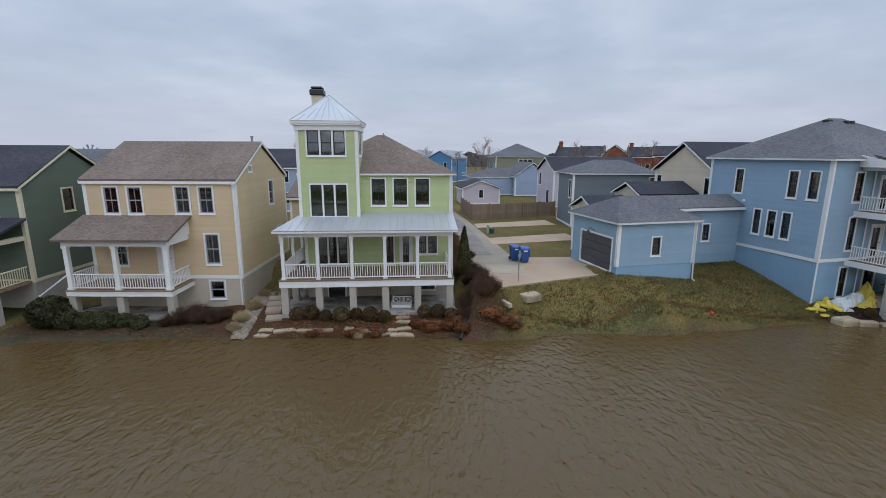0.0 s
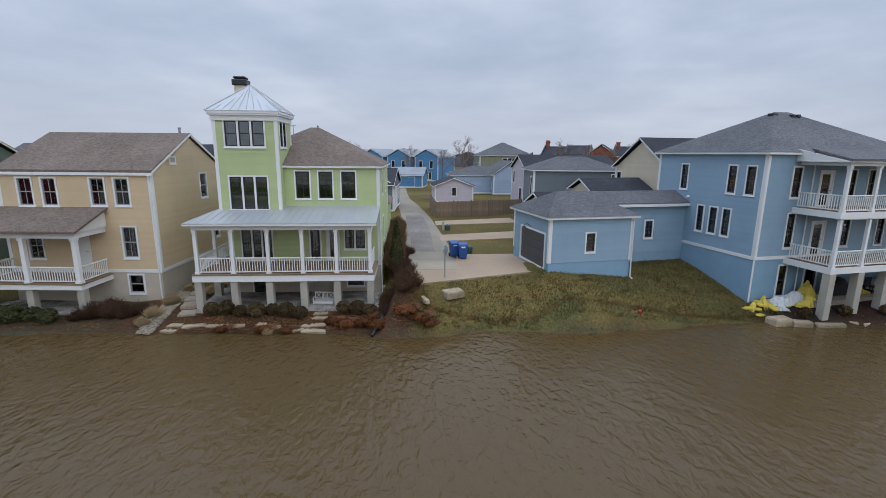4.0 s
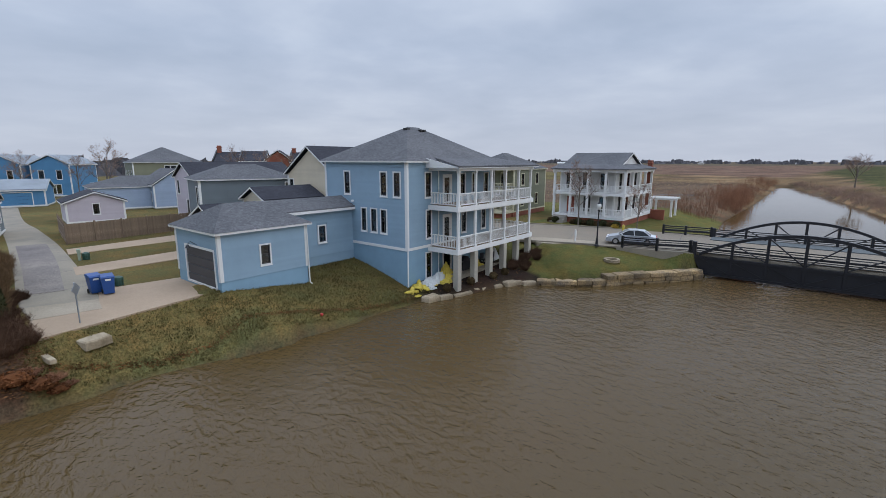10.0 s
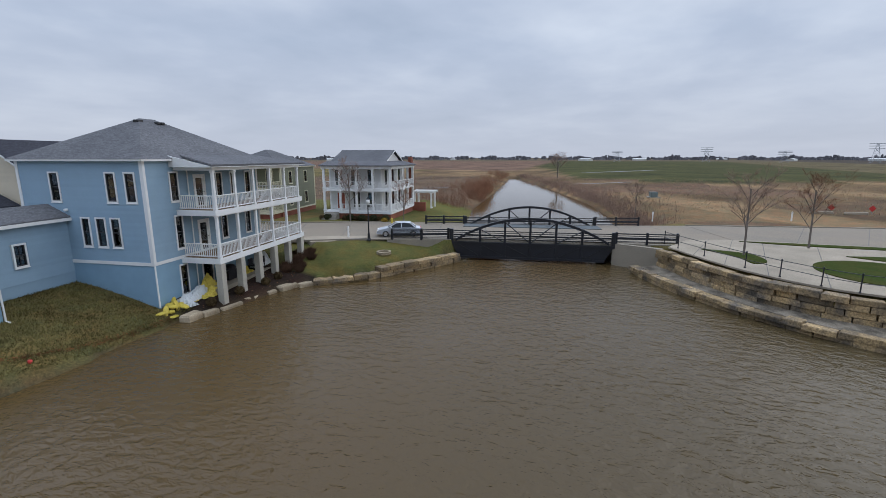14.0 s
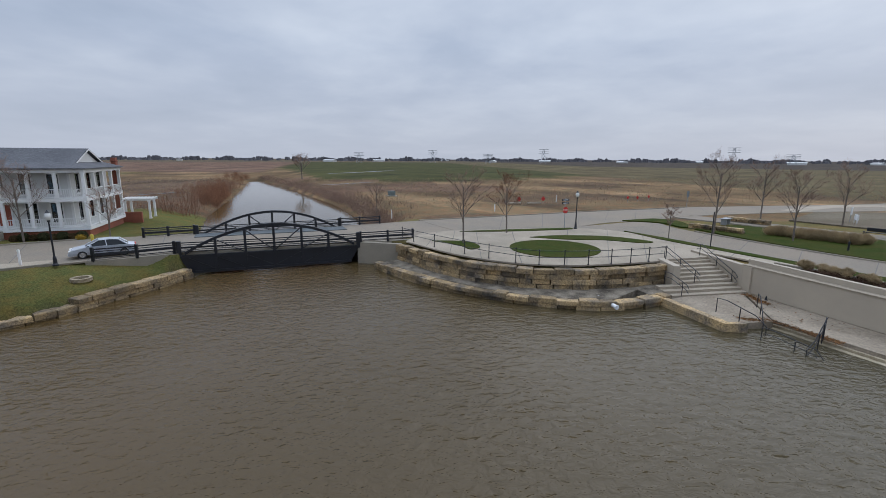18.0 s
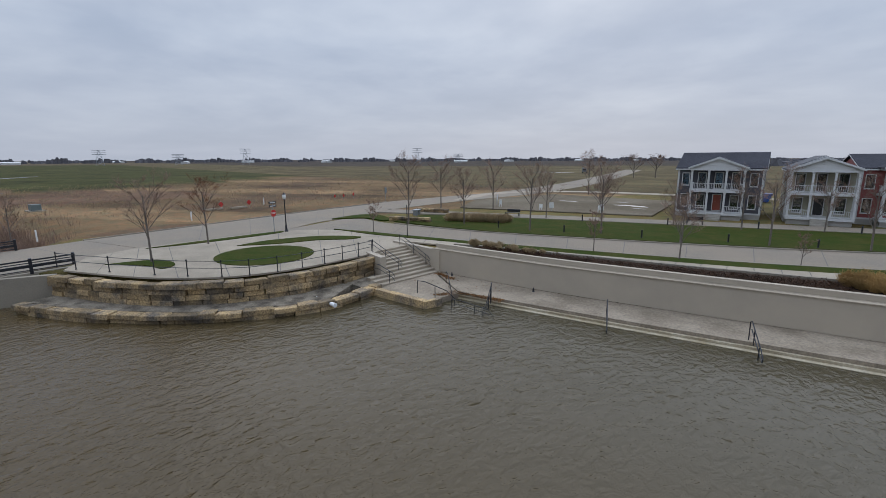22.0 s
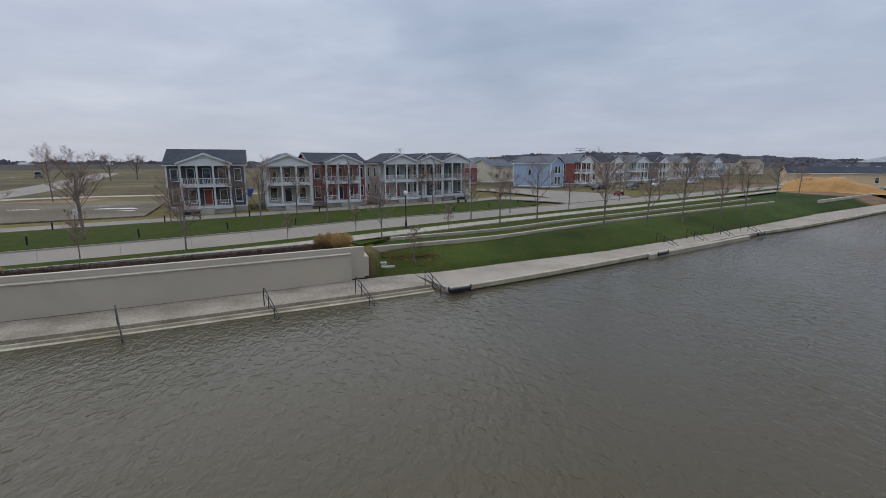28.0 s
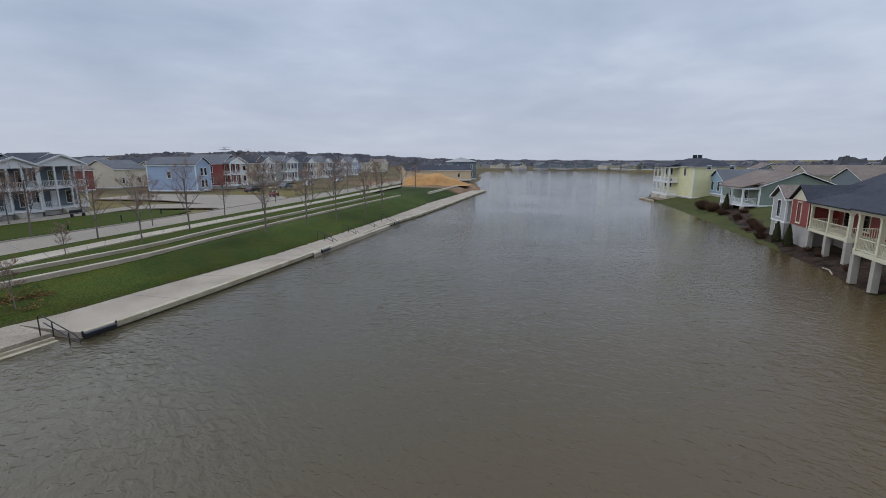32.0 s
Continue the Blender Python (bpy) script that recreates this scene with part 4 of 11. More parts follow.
def stone_course_wall(name, label, line, z0, courses, height, depth, seed, length=(0.7, 1.6), smooth=True, cap=True):
    """A dry wall of big rough blocks along a plan curve; each block is a piece of its own."""
    rng = random.Random(seed)
    ob = thing(name, Matrix(), label, "stone wall", kind="structure")
    c = catmull([(*p, 0) for p in line], 8) if smooth else [Vector((*p, 0)) for p in line]
    cum = [0.0]
    for a, b in zip(c, c[1:]):
        cum.append(cum[-1] + (b - a).length)

    def at(s):
        s = max(0, min(s, cum[-1] - 1e-6))
        i = max(k for k in range(len(cum) - 1) if cum[k] <= s)
        t = (s - cum[i]) / (cum[i + 1] - cum[i])
        return c[i].lerp(c[i + 1], t), (c[i + 1] - c[i]).normalized()

    for k in range(courses):
        s = -rng.uniform(0, 0.6)
        while s < cum[-1]:
            ln = rng.uniform(*length)
            a, ta = at(max(s, 0) + 0.025)
            b, tb = at(min(s + ln, cum[-1]) - 0.025)
            if (b - a).length > 0.15:
                top = k == courses - 1
                out = rng.uniform(-0.09, 0.07) + (0.06 if top and cap else 0)
                d = depth + rng.uniform(-0.1, 0.1) + (0.15 if top and cap else 0)
                zz0, zz1 = z0 + k * height + rng.uniform(0, 0.012), z0 + (k + 1) * height - rng.uniform(0.008, 0.03) + (rng.uniform(-0.07, 0.03) if top else 0)
                na, nb = Vector((-ta.y, ta.x, 0)), Vector((-tb.y, tb.x, 0))
                j = lambda r=0.03: Vector((rng.uniform(-r, r), rng.uniform(-r, r), 0))
                p0, p1, p2, p3 = a + na * out + j(), b + nb * out + j(), b - nb * d + j(), a - na * d + j()
                m = M()
                ch = 0.035
                mid = [p0.lerp(p2, 0.03), p1.lerp(p3, 0.03), p2.lerp(p0, 0.03), p3.lerp(p1, 0.03)]
                lo = [(*q.xy, zz0) for q in (p0, p1, p2, p3)]
                hi = [(*q.xy, zz1 - ch + rng.uniform(-0.02, 0.0)) for q in (p0, p1, p2, p3)]
                tp = [(*q.xy, zz1 + rng.uniform(-0.015, 0.01)) for q in mid]
                m.hull(lo, hi)
                n = len(m.v)
                m.v += tp
                m.f[1:2] = [(n - 4 + i, n - 4 + (i + 1) % 4, n + (i + 1) % 4, n + i) for i in range(4)] + [(n, n + 1, n + 2, n + 3)]
                part("stone_block", m, LIMESTONE, ob)
            s += ln
    return ob


stone_course_wall("stone_ledge_wall", "low wall of rough limestone blocks at the water", LEDGE, -0.42, 3, 0.36, 0.6, 5, (0.8, 1.9))
stone_course_wall("stone_upper_wall", "rough limestone block wall below the plaza", WALLF, 0.55, 4, 0.387, 0.55, 6, (0.7, 1.8))
band("ledge_walk", [(46.6, 1.0), (42.6, -1.6), (38.9, -4.9), (36.2, -8.2), (34.8, -11.4), (34.3, -14.4), (35.3, -18.0)],
     [(48.2, -0.6), (42.3, -4.3), (38.9, -8.3), (37.8, -12.1), (37.9, -16.3), (38.9, -20.6)], 0.62, LEDGEGRAVEL, "gravel walk on the stone ledge", "walk", thick=1.4)
thing("ledge_corner", Matrix(), "gravelled corner of the ledge beside the stairs", "walk", kind="structure", mesh=M().prism([(35.0, -17.2), (38.1, -16.9), (39.0, -20.15), (36.55, -19.8), (35.3, -18.3)], -0.4, 0.64), material=LEDGEGRAVEL)
PLAZA_IN = [(48.6, -1.0), (42.6, -4.8), (39.2, -8.5), (38.0, -12.2), (38.1, -16.3), (39.0, -20.8), (41.6, -24.6)]
PLAZA_OUT = [(53.0, -2.6), (54.9, -6.8), (55.2, -11.2), (55.9, -19.0), (53.4, -23.6), (48.5, -26.2), (44.0, -26.9)]
band("plaza", PLAZA_IN, PLAZA_OUT, 2.12, PAVING, "pale concrete plaza paving", "plaza", joint=3.2)
# stairs from the plaza down to the promenade: a flight beside a low wall, then three broad steps
def plaza_stairs():
    ob = thing("plaza_stairs", Matrix(), "broad pale concrete stairs down to the promenade", "stairs", kind="structure")
    part("head_slab", M().prism([(38.9, -20.45), (41.9, -24.9), (39.8, -24.9), (39.2, -20.5)], 0.2, 2.118), PAVING, ob)
    n = 9
    for i in range(n):
        z = 2.12 - (i + 1) * (1.62 / n)
        u0, u1 = 39.5 - i * 0.5, 39.5 - (i + 1) * 0.5
        y0 = -20.72 + 0.14 * (39.2 - u0) if i < 6 else -18.55 - 0.1 * (i - 6)
        lean = 0.12
        part("tread", M().hull([(u0, y0, 0.1), (u0 + lean * 4, -24.9, 0.1), (u1 + lean * 4, -24.9, 0.1), (u1, y0, 0.1)], [(u0, y0, z), (u0 + lean * 4, -24.9, z), (u1 + lean * 4, -24.9, z), (u1, y0, z)]), PAVING, ob)
    return ob


plaza_stairs()
thing("stair_cheek_wall", Matrix(), "low tan rendered wall beside the plaza stairs", "wall", kind="structure", mesh=M().prism([(39.2, -20.2), (36.55, -19.85), (36.5, -20.35), (39.2, -20.72)], 0.2, 2.22), material=WALLPAINT)
thing("stair_side_wall", Matrix(), "tan rendered wall beside the plaza stairs", "wall", kind="structure", mesh=M().prism([(35.4, -24.93), (41.9, -24.75), (42.0, -25.2), (35.4, -25.4)], 0.3, 2.28), material=WALLPAINT)
band("landing", [(34.6, -18.3), (29.9, -19.2)], [(36.6, -25.0), (29.9, -22.0)], 0.40, DIRTYCONC, "weathered concrete landing at the water", "landing", thick=1.6, smooth=False)
kerb("landing_edge", [(35.0, -18.0), (29.7, -18.9), (29.6, -20.0)], 0.0, "stone edge of the landing", w=0.5, h=0.52, smooth=False, material=LIMESTONE)


def grass_bed(name, pts, label, z=2.13, smooth=True):
    c = catmull([(*p, 0) for p in pts + pts[:1]], 6)[:-1] if smooth else [Vector((*p, 0)) for p in pts]
    m = M().prism([p.xy for p in c], z - 0.1, z + 0.05)
    return thing(name, Matrix(), label, "grass", kind="structure", mesh=m, material=LAWN)


EC, EA, EB = Vector((44.2, -13.7, 0)), Vector((-0.33, -0.94, 0)), Vector((0.94, -0.33, 0))
m_ = M().prism([(EC + EA * 3.85 * math.cos(a) + EB * 3.9 * math.sin(a)).xy for a in [2 * math.pi * i / 40 for i in range(40)]], 2.06, 2.17)
thing("lawn_oval", Matrix(), "oval of dark green grass set in the plaza", "grass", kind="structure", mesh=m_, material=LAWN)
grass_bed("lawn_bed", [(49.8, -13.2), (50.6, -16.5), (49.6, -21.2), (46.6, -24.0), (46.0, -22.6), (47.6, -20.0), (48.3, -16.4)], "curved bed of green grass in the plaza")
grass_bed("lawn_bed", [(48.6, -3.4), (47.9, -6.6), (45.4, -7.4), (44.2, -6.4), (46.2, -5.6)], "curved bed of green grass in the plaza")
grass_bed("lawn_bed", [(53.9, -6.8), (54.6, -11.0), (55.4, -18.9), (54.4, -18.6), (53.6, -11.6)], "strip of green grass beside the road")
grass_bed("lawn_bed", [(53.0, -24.6), (48.2, -26.5), (44.4, -27.6), (40.0, -29.3), (39.6, -28.4), (44.0, -26.8), (48.0, -25.5)], "strip of green grass beside the road")
grass_bed("lawn_bed", [(61.2, -28.6), (62.6, -33.6), (60.2, -35.4), (56.0, -34.2), (55.4, -32.7), (59.2, -32.2)], "rounded grass corner at the junction")
grass_bed("lawn_bed", [(8.0, -37.0), (8.8, -38.7), (5.3, -40.9), (5.3, -40.0)], "grass corner behind the planter", smooth=False)
thing("stone_step", Matrix(), "low concrete step in the grass beside the wall", "step", mesh=M().cbox(5.3, -35.0, 0.5, 7.45, -34.55, 0.86, 0.03).cbox(5.9, -35.35, 0.7, 7.45, -34.98, 1.08, 0.03), material=PALESTEP)
# muddy building plot past the narrow lane
grass_bed("mud_plot", [(60, -50.5), (34.5, -62.0), (41, -86), (66, -84), (68, -62)], "muddy bare building plot with puddles", smooth=False).data.materials[0] = MUD
for px_, py_, rx_, ry_ in ((42.4, -72, 2.6, 1.2), (54.0, -72, 1.8, 0.6), (46.5, -76.5, 1.2, 0.5), (39.6, -68.8, 0.9, 0.5)):
    thing("puddle", Matrix(), "shallow puddle on the muddy plot", "puddle", mesh=M().poly([(px_ + rx_ * (1 + 0.25 * math.sin(3 * a)) * math.cos(a), py_ + ry_ * (1 + 0.3 * math.cos(2 * a)) * math.sin(a), 2.192) for a in [2 * math.pi * i / 28 for i in range(28)]]), material=WATER)
for bx_, by_, h_ in ((56.2, -55.9, 1.0), (49.0, -56.9, 0.75), (41.2, -60.2, 0.8)):
    sg = thing("site_sign", pose(bx_, by_, 2.15, rz=-25), "small white notice board on posts beside the muddy plot", "sign", "site signs")
    part("board", M().cbox(-0.4, -0.03, h_ * 0.45, 0.4, 0.03, h_ * 1.15, 0.01), WHITE, sg)
    for sx_ in (-0.33, 0.33):
        part("post", M().cbox(sx_ - 0.04, 0.035, 0, sx_ + 0.04, 0.1, h_ * 1.1, 0.008), WHITE, sg)
band("field_path", [(69, -60), (75, -78), (64, -95), (20, -104)], [(72, -60), (79, -80), (66, -99), (20, -108)], 2.07, PAVING, "pale concrete path past the plot", "path")

for px_, py_, rx_, ry_, an_ in ((150, 13.5, 11, 1.6, -38), (272, 16, 34, 2.2, -27), (110, 50, 4.5, 1.4, -42), (164, -217, 15, 3.0, 8)):
    thing("field_pool", pose(px_, py_, 2.06, rz=an_), "shallow pool of standing water in the field", "pool", mesh=M().poly([(rx_ * (1 + 0.2 * math.sin(3 * a)) * math.cos(a), ry_ * (1 + 0.3 * math.cos(2 * a)) * math.sin(a), 0) for a in [2 * math.pi * i / 28 for i in range(28)]]), material=WATER)

# ---- alley and driveways between the houses ----
band("alley", [(2.8, 28.9), (2.0, 33), (1.2, 40), (-0.6, 55), (-2.4, 68), (-4.4, 82), (-9.5, 120)], [(5.6, 28.9), (5.3, 34), (4.4, 41.7), (2.8, 54), (0.6, 67), (-1.8, 80.5), (-6.0, 120)], 2.03, CONCRETE, "concrete alley with patched asphalt", "alley", joint=5.0)
band("asphalt_patch", [(2.2, 34.5), (1.2, 44), (-0.1, 55)], [(3.9, 34.5), (3.2, 44), (2.0, 55)], 2.045, ASPHALT, "patched grey asphalt strip on the alley", "asphalt")
band("driveway", [(3.0, 25.5), (10.96, 29.0)], [(2.8, 28.9), (10.1, 33.9)], 2.04, TANCONC, "tan concrete driveway before the blue garage", "driveway", smooth=False)
band("driveway", [(5.5, 29.0), (10.5, 30.5)], [(5.45, 33.5), (10.1, 33.9)], 2.035, TANCONC, "tan concrete driveway before the blue garage", "driveway", smooth=False)
band("alley_slab", [(2.8, 28.84), (2.35, 31.5)], [(5.57, 29.0), (5.44, 31.1)], 2.055, PAVING, "pale new concrete slab", "slab", smooth=False)
for y0, y1, w in ((38.6, 41.8, 3.0), (47.6, 51.0, 2.8), (58.5, 61.0, 2.6)):
    band("driveway", [(4.4 - (y0 - 38) * 0.07, y0), (12.6, y0 + 2.4)], [(4.2 - (y0 - 38) * 0.07, y0 + w), (12.2, y1 + 2.6)], 2.04, TANCONC, "tan concrete driveway off the alley", "driveway", smooth=False)
thing("pavement_corner", Matrix(), "pale concrete sidewalk corner beside the street", "sidewalk", kind="structure", mesh=M().prism([(39.6, 31.2), (40.9, 30.2), (42.3, 27.4), (43.2, 25.2), (41.6, 25.4), (40.4, 26.6), (38.9, 27.2), (38.3, 28.6)], 1.6, 2.05), material=PAVING)
import collections


# ---- houses ----
_CACHE = {}


def cached(key, make):
    if key not in _CACHE:
        _CACHE[key] = make()
    return _CACHE[key]


def ring(m, w, h, t, y0, y1, x0=0.0, z0=0.0):
    """A rectangular frame, t wide, in the plane of a wall; y0 is outside."""
    m.box(x0, y0, z0, x0 + t, y1, z0 + h)
    m.box(x0 + w - t, y0, z0, x0 + w, y1, z0 + h)
    m.box(x0 + t, y0, z0, x0 + w - t, y1, z0 + t)
    m.box(x0 + t, y0, z0 + h - t, x0 + w - t, y1, z0 + h)
    return m


def face_pose(face, W, D):
    """From a wall's own frame (x to the right seen from outside, y inwards, z up) to the house's."""
    return {"F": pose(0, 0, 0), "R": pose(W, 0, 0, rz=90), "B": pose(W, D, 0, rz=180), "L": pose(0, D, 0, rz=-90)}[face]


def face_len(face, W, D):
    return W if face in "FB" else D


def window(parent, fm, a0, z0, w, h, trim, sash, units=1, muntin=True, blind=False, door=None, far=False):
    """Casing > sash, pane; units: sashes side by side; far: casing > pane alone."""
    key = (round(w, 2), round(h, 2), units, muntin, door is not None)
    ca = 0.09

    def casing():
        m = ring(M(), w + 2 * ca, h + 2 * ca, ca, -0.055, 0.06, -ca, -ca)
        return m.mesh("window", trim)

    def sashes():
        m = M()
        for i in range(units):
            x0, x1 = w * i / units + (0.06 if i else 0), w * (i + 1) / units - (0.06 if i < units - 1 else 0)
            ring(m, x1 - x0, h, 0.055, -0.02, 0.05, x0, 0)
            m.box(x0 + 0.055, -0.015, h * 0.5 - 0.03, x1 - 0.055, 0.045, h * 0.5 + 0.03)
            if muntin:
                xm = (x0 + x1) / 2
                m.box(xm - 0.012, 0.0, 0.055, xm + 0.012, 0.03, h * 0.5 - 0.03)
                m.box(xm - 0.012, 0.0, h * 0.5 + 0.03, xm + 0.012, 0.03, h - 0.055)
        return m.mesh("sash", sash)

    def panes():
        m = M()
        for i in range(units):
            x0, x1 = w * i / units + (0.06 if i else 0), w * (i + 1) / units - (0.06 if i < units - 1 else 0)
            m.box(x0 + 0.04, 0.034, 0.04, x1 - 0.04, 0.04, h - 0.04)
        return m.mesh("pane", GLASS)

    ob = new("window", cached(("cas", key, trim.name), casing))
    if parent.parent is not None:
        fm, parent = parent.matrix_basis @ fm, parent.parent
    ob.parent = parent
    ob.matrix_local = fm @ pose(a0, 0, z0)
    if not far:
        part("sill", cached(("sill", key[0], trim.name), lambda: M().cbox(-ca - 0.03, -0.085, -ca - 0.05, w + ca + 0.03, 0.0, -ca, 0.01).mesh("sill", trim)), None, ob)
    for i in range(1, units):
        x = w * i / units
        part("mullion", M().box(x - 0.06, -0.05, 0, x + 0.06, 0.06, h), trim, ob)
    if not far:
        part("sash", cached(("sash", key, sash.name), sashes), None, ob)
    p = part("pane", cached(("pane", key), panes), None, ob)
    p.visible_shadow = False
    if blind:
        part("blind", M().box(0.05, 0.09, h * (1 - blind), w - 0.05, 0.10, h - 0.04), CURTAIN, ob, "pale window blind")
    return ob


def door(parent, fm, a0, z0, w, h, trim, leaf, glazed=False):
    ob = new("door", ring(M(), w + 0.2, h + 0.1, 0.1, -0.05, 0.06, -0.1, 0).mesh("door", trim))
    ob.parent = parent
    ob.matrix_local = fm @ pose(a0, 0, z0)
    m = M().box(0, 0.0, 0, w, 0.05, h)
    if glazed:
        m = ring(M(), w, h, 0.14, 0.0, 0.05)
        p = part("pane", M().box(0.12, 0.02, 0.12, w - 0.12, 0.03, h - 0.12), GLASS, ob)
        p.visible_shadow = False
    else:
        for zz in (0.15, h * 0.55):
            ring(m, w - 0.24, h * 0.36, 0.06, -0.012, 0.0, 0.12, zz)
    part("door_leaf", m, leaf, ob)
    part("door_handle", M().tube((w - 0.09, -0.07, h * 0.48), (w - 0.09, 0.0, h * 0.48), 0.025).tube((w - 0.09, -0.06, h * 0.48), (w - 0.2, -0.06, h * 0.48), 0.012), CHROME, ob)
    return ob


def weld(m):
    """Joins corners that meet, so that the cells make one body."""
    seen, index, out = {}, [], []
    for p in m.v:
        k = tuple(round(c, 4) for c in p)
        if k not in seen:
            seen[k] = len(out)
            out.append(p)
        index.append(seen[k])
    faces = [tuple(index[i] for i in q) for q in m.f]
    count = collections.Counter(frozenset(q) for q in faces)
    m.v, m.f = out, [q for q in faces if count[frozenset(q)] == 1]
    return m


def wall_face(parent, fm, L, zb, z0, z1, holes, wall, base, course, gable=0.0, t=0.16):
    """One wall: base from zb to z0, boarded from z0 to z1, openings through it; gable: the rise of a triangle on top."""
    def cells(m, za, zc, cut):
        xs = sorted({0.004, L - 0.004} | {min(max(v, 0.004), L - 0.004) for h in cut for v in (h[0], h[1])})
        zs = sorted({za, zc} | {v for h in cut for v in (h[2], h[3]) if za < v < zc})
        for j in range(len(zs) - 1):
            for i in range(len(xs) - 1):
                cx, cz = (xs[i] + xs[i + 1]) / 2, (zs[j] + zs[j + 1]) / 2
                solid = not any(h[0] < cx < h[1] and h[2] < cz < h[3] for h in cut)
                if solid:
                    m.box(xs[i], 0, zs[j], xs[i + 1], t, zs[j + 1])
        return m

    wm = weld(cells(M(), z0, z1, holes))
    if gable:
        wm.hull([(0, 0, z1), (L, 0, z1), (L / 2, 0, z1 + gable)], [(0, t, z1), (L, t, z1), (L / 2, t, z1 + gable)])
    w = part("wall", wm, wall, parent)
    w.matrix_local = fm
    if zb < z0:
        b = part("foundation", weld(cells(M(), zb, z0, holes)), base, parent)
        b.matrix_local = fm
    if course:
        m = M()
        z = z0 + 0.02
        top = z1 + gable
        while z < top - 0.02:
            zt = min(z + course, top)
            a0, a1 = 0.0, L
            if z > z1 - 0.001 and gable:
                s = (zt - z1) / gable * L / 2
                a0, a1 = s, L - s
            segs = [(a0, a1)]
            for h in holes:
                h0, h1 = h[0] - 0.11, h[1] + 0.11
                if h[2] - 0.11 < z + course * 0.5 < h[3] + 0.11:
                    segs = [q for p, r in segs for q in (((p, min(r, h0)),) if h0 > p else ()) + (((max(p, h1), r),) if h1 < r else ())]
            for p, r in segs:
                if r - p > 0.05:
                    m.hull([(p, -0.006, zt), (r, -0.006, zt), (r, 0.004, zt), (p, 0.004, zt)],
                           [(p, -0.034, z), (r, -0.034, z), (r, 0.004, z), (p, 0.004, z)])
            z = zt
        if m.f:
            s = part("siding", m, wall, parent, "lapped boards")
            s.matrix_local = fm


def roof_shape(kind, W, D, ze, rise, over, ridge=None):
    """A closed roof body; gable_x has its ridge along the front, gable_y from front to back."""
    x0, x1, y0, y1 = -over, W + over, -over, D + over
    lo = [(x0, y0, ze), (x1, y0, ze), (x1, y1, ze), (x0, y1, ze)]
    m = M()
    if kind == "gable_x":
        a, b = (x0, D / 2, ze + rise), (x1, D / 2, ze + rise)
    elif kind == "gable_y":
        a, b = (W / 2, y0, ze + rise), (W / 2, y1, ze + rise)
    else:
        if W >= D:
            k = (ridge if ridge is not None else (W - D)) / 2
            a, b = (W / 2 - k, D / 2, ze + rise), (W / 2 + k, D / 2, ze + rise)
        else:
            k = (ridge if ridge is not None else (D - W)) / 2
            a, b = (W / 2, D / 2 - k, ze + rise), (W / 2, D / 2 + k, ze + rise)
    m.v = lo + [a, b]
    if abs(a[1] - b[1]) < 1e-6:  # ridge along x
        m.f = [(0, 1, 5, 4), (2, 3, 4, 5), (1, 2, 5), (3, 0, 4)]
    else:
        m.f = [(0, 1, 4), (1, 2, 5, 4), (2, 3, 5), (3, 0, 4, 5)]
    if kind.startswith("gable"):
        # slabs: the roof is an open shell 0.14 thick, not a solid block, so that gable walls show
        m2 = M()
        t = 0.14
        if kind == "gable_x":
            for s in (0, 1):
                e0, e1 = (lo[0], lo[1]) if s == 0 else (lo[3], lo[2])
                m2.hull([e0, e1, b, a], [(p[0], p[1], p[2] + t) for p in (e0, e1, b, a)])
        else:
            for s in (0, 1):
                e0, e1 = (lo[0], lo[3]) if s == 0 else (lo[1], lo[2])
                m2.hull([e0, e1, b, a], [(p[0], p[1], p[2] + t) for p in (e0, e1, b, a)])
        return m2
    m.f.append((3, 2, 1, 0))
    return m


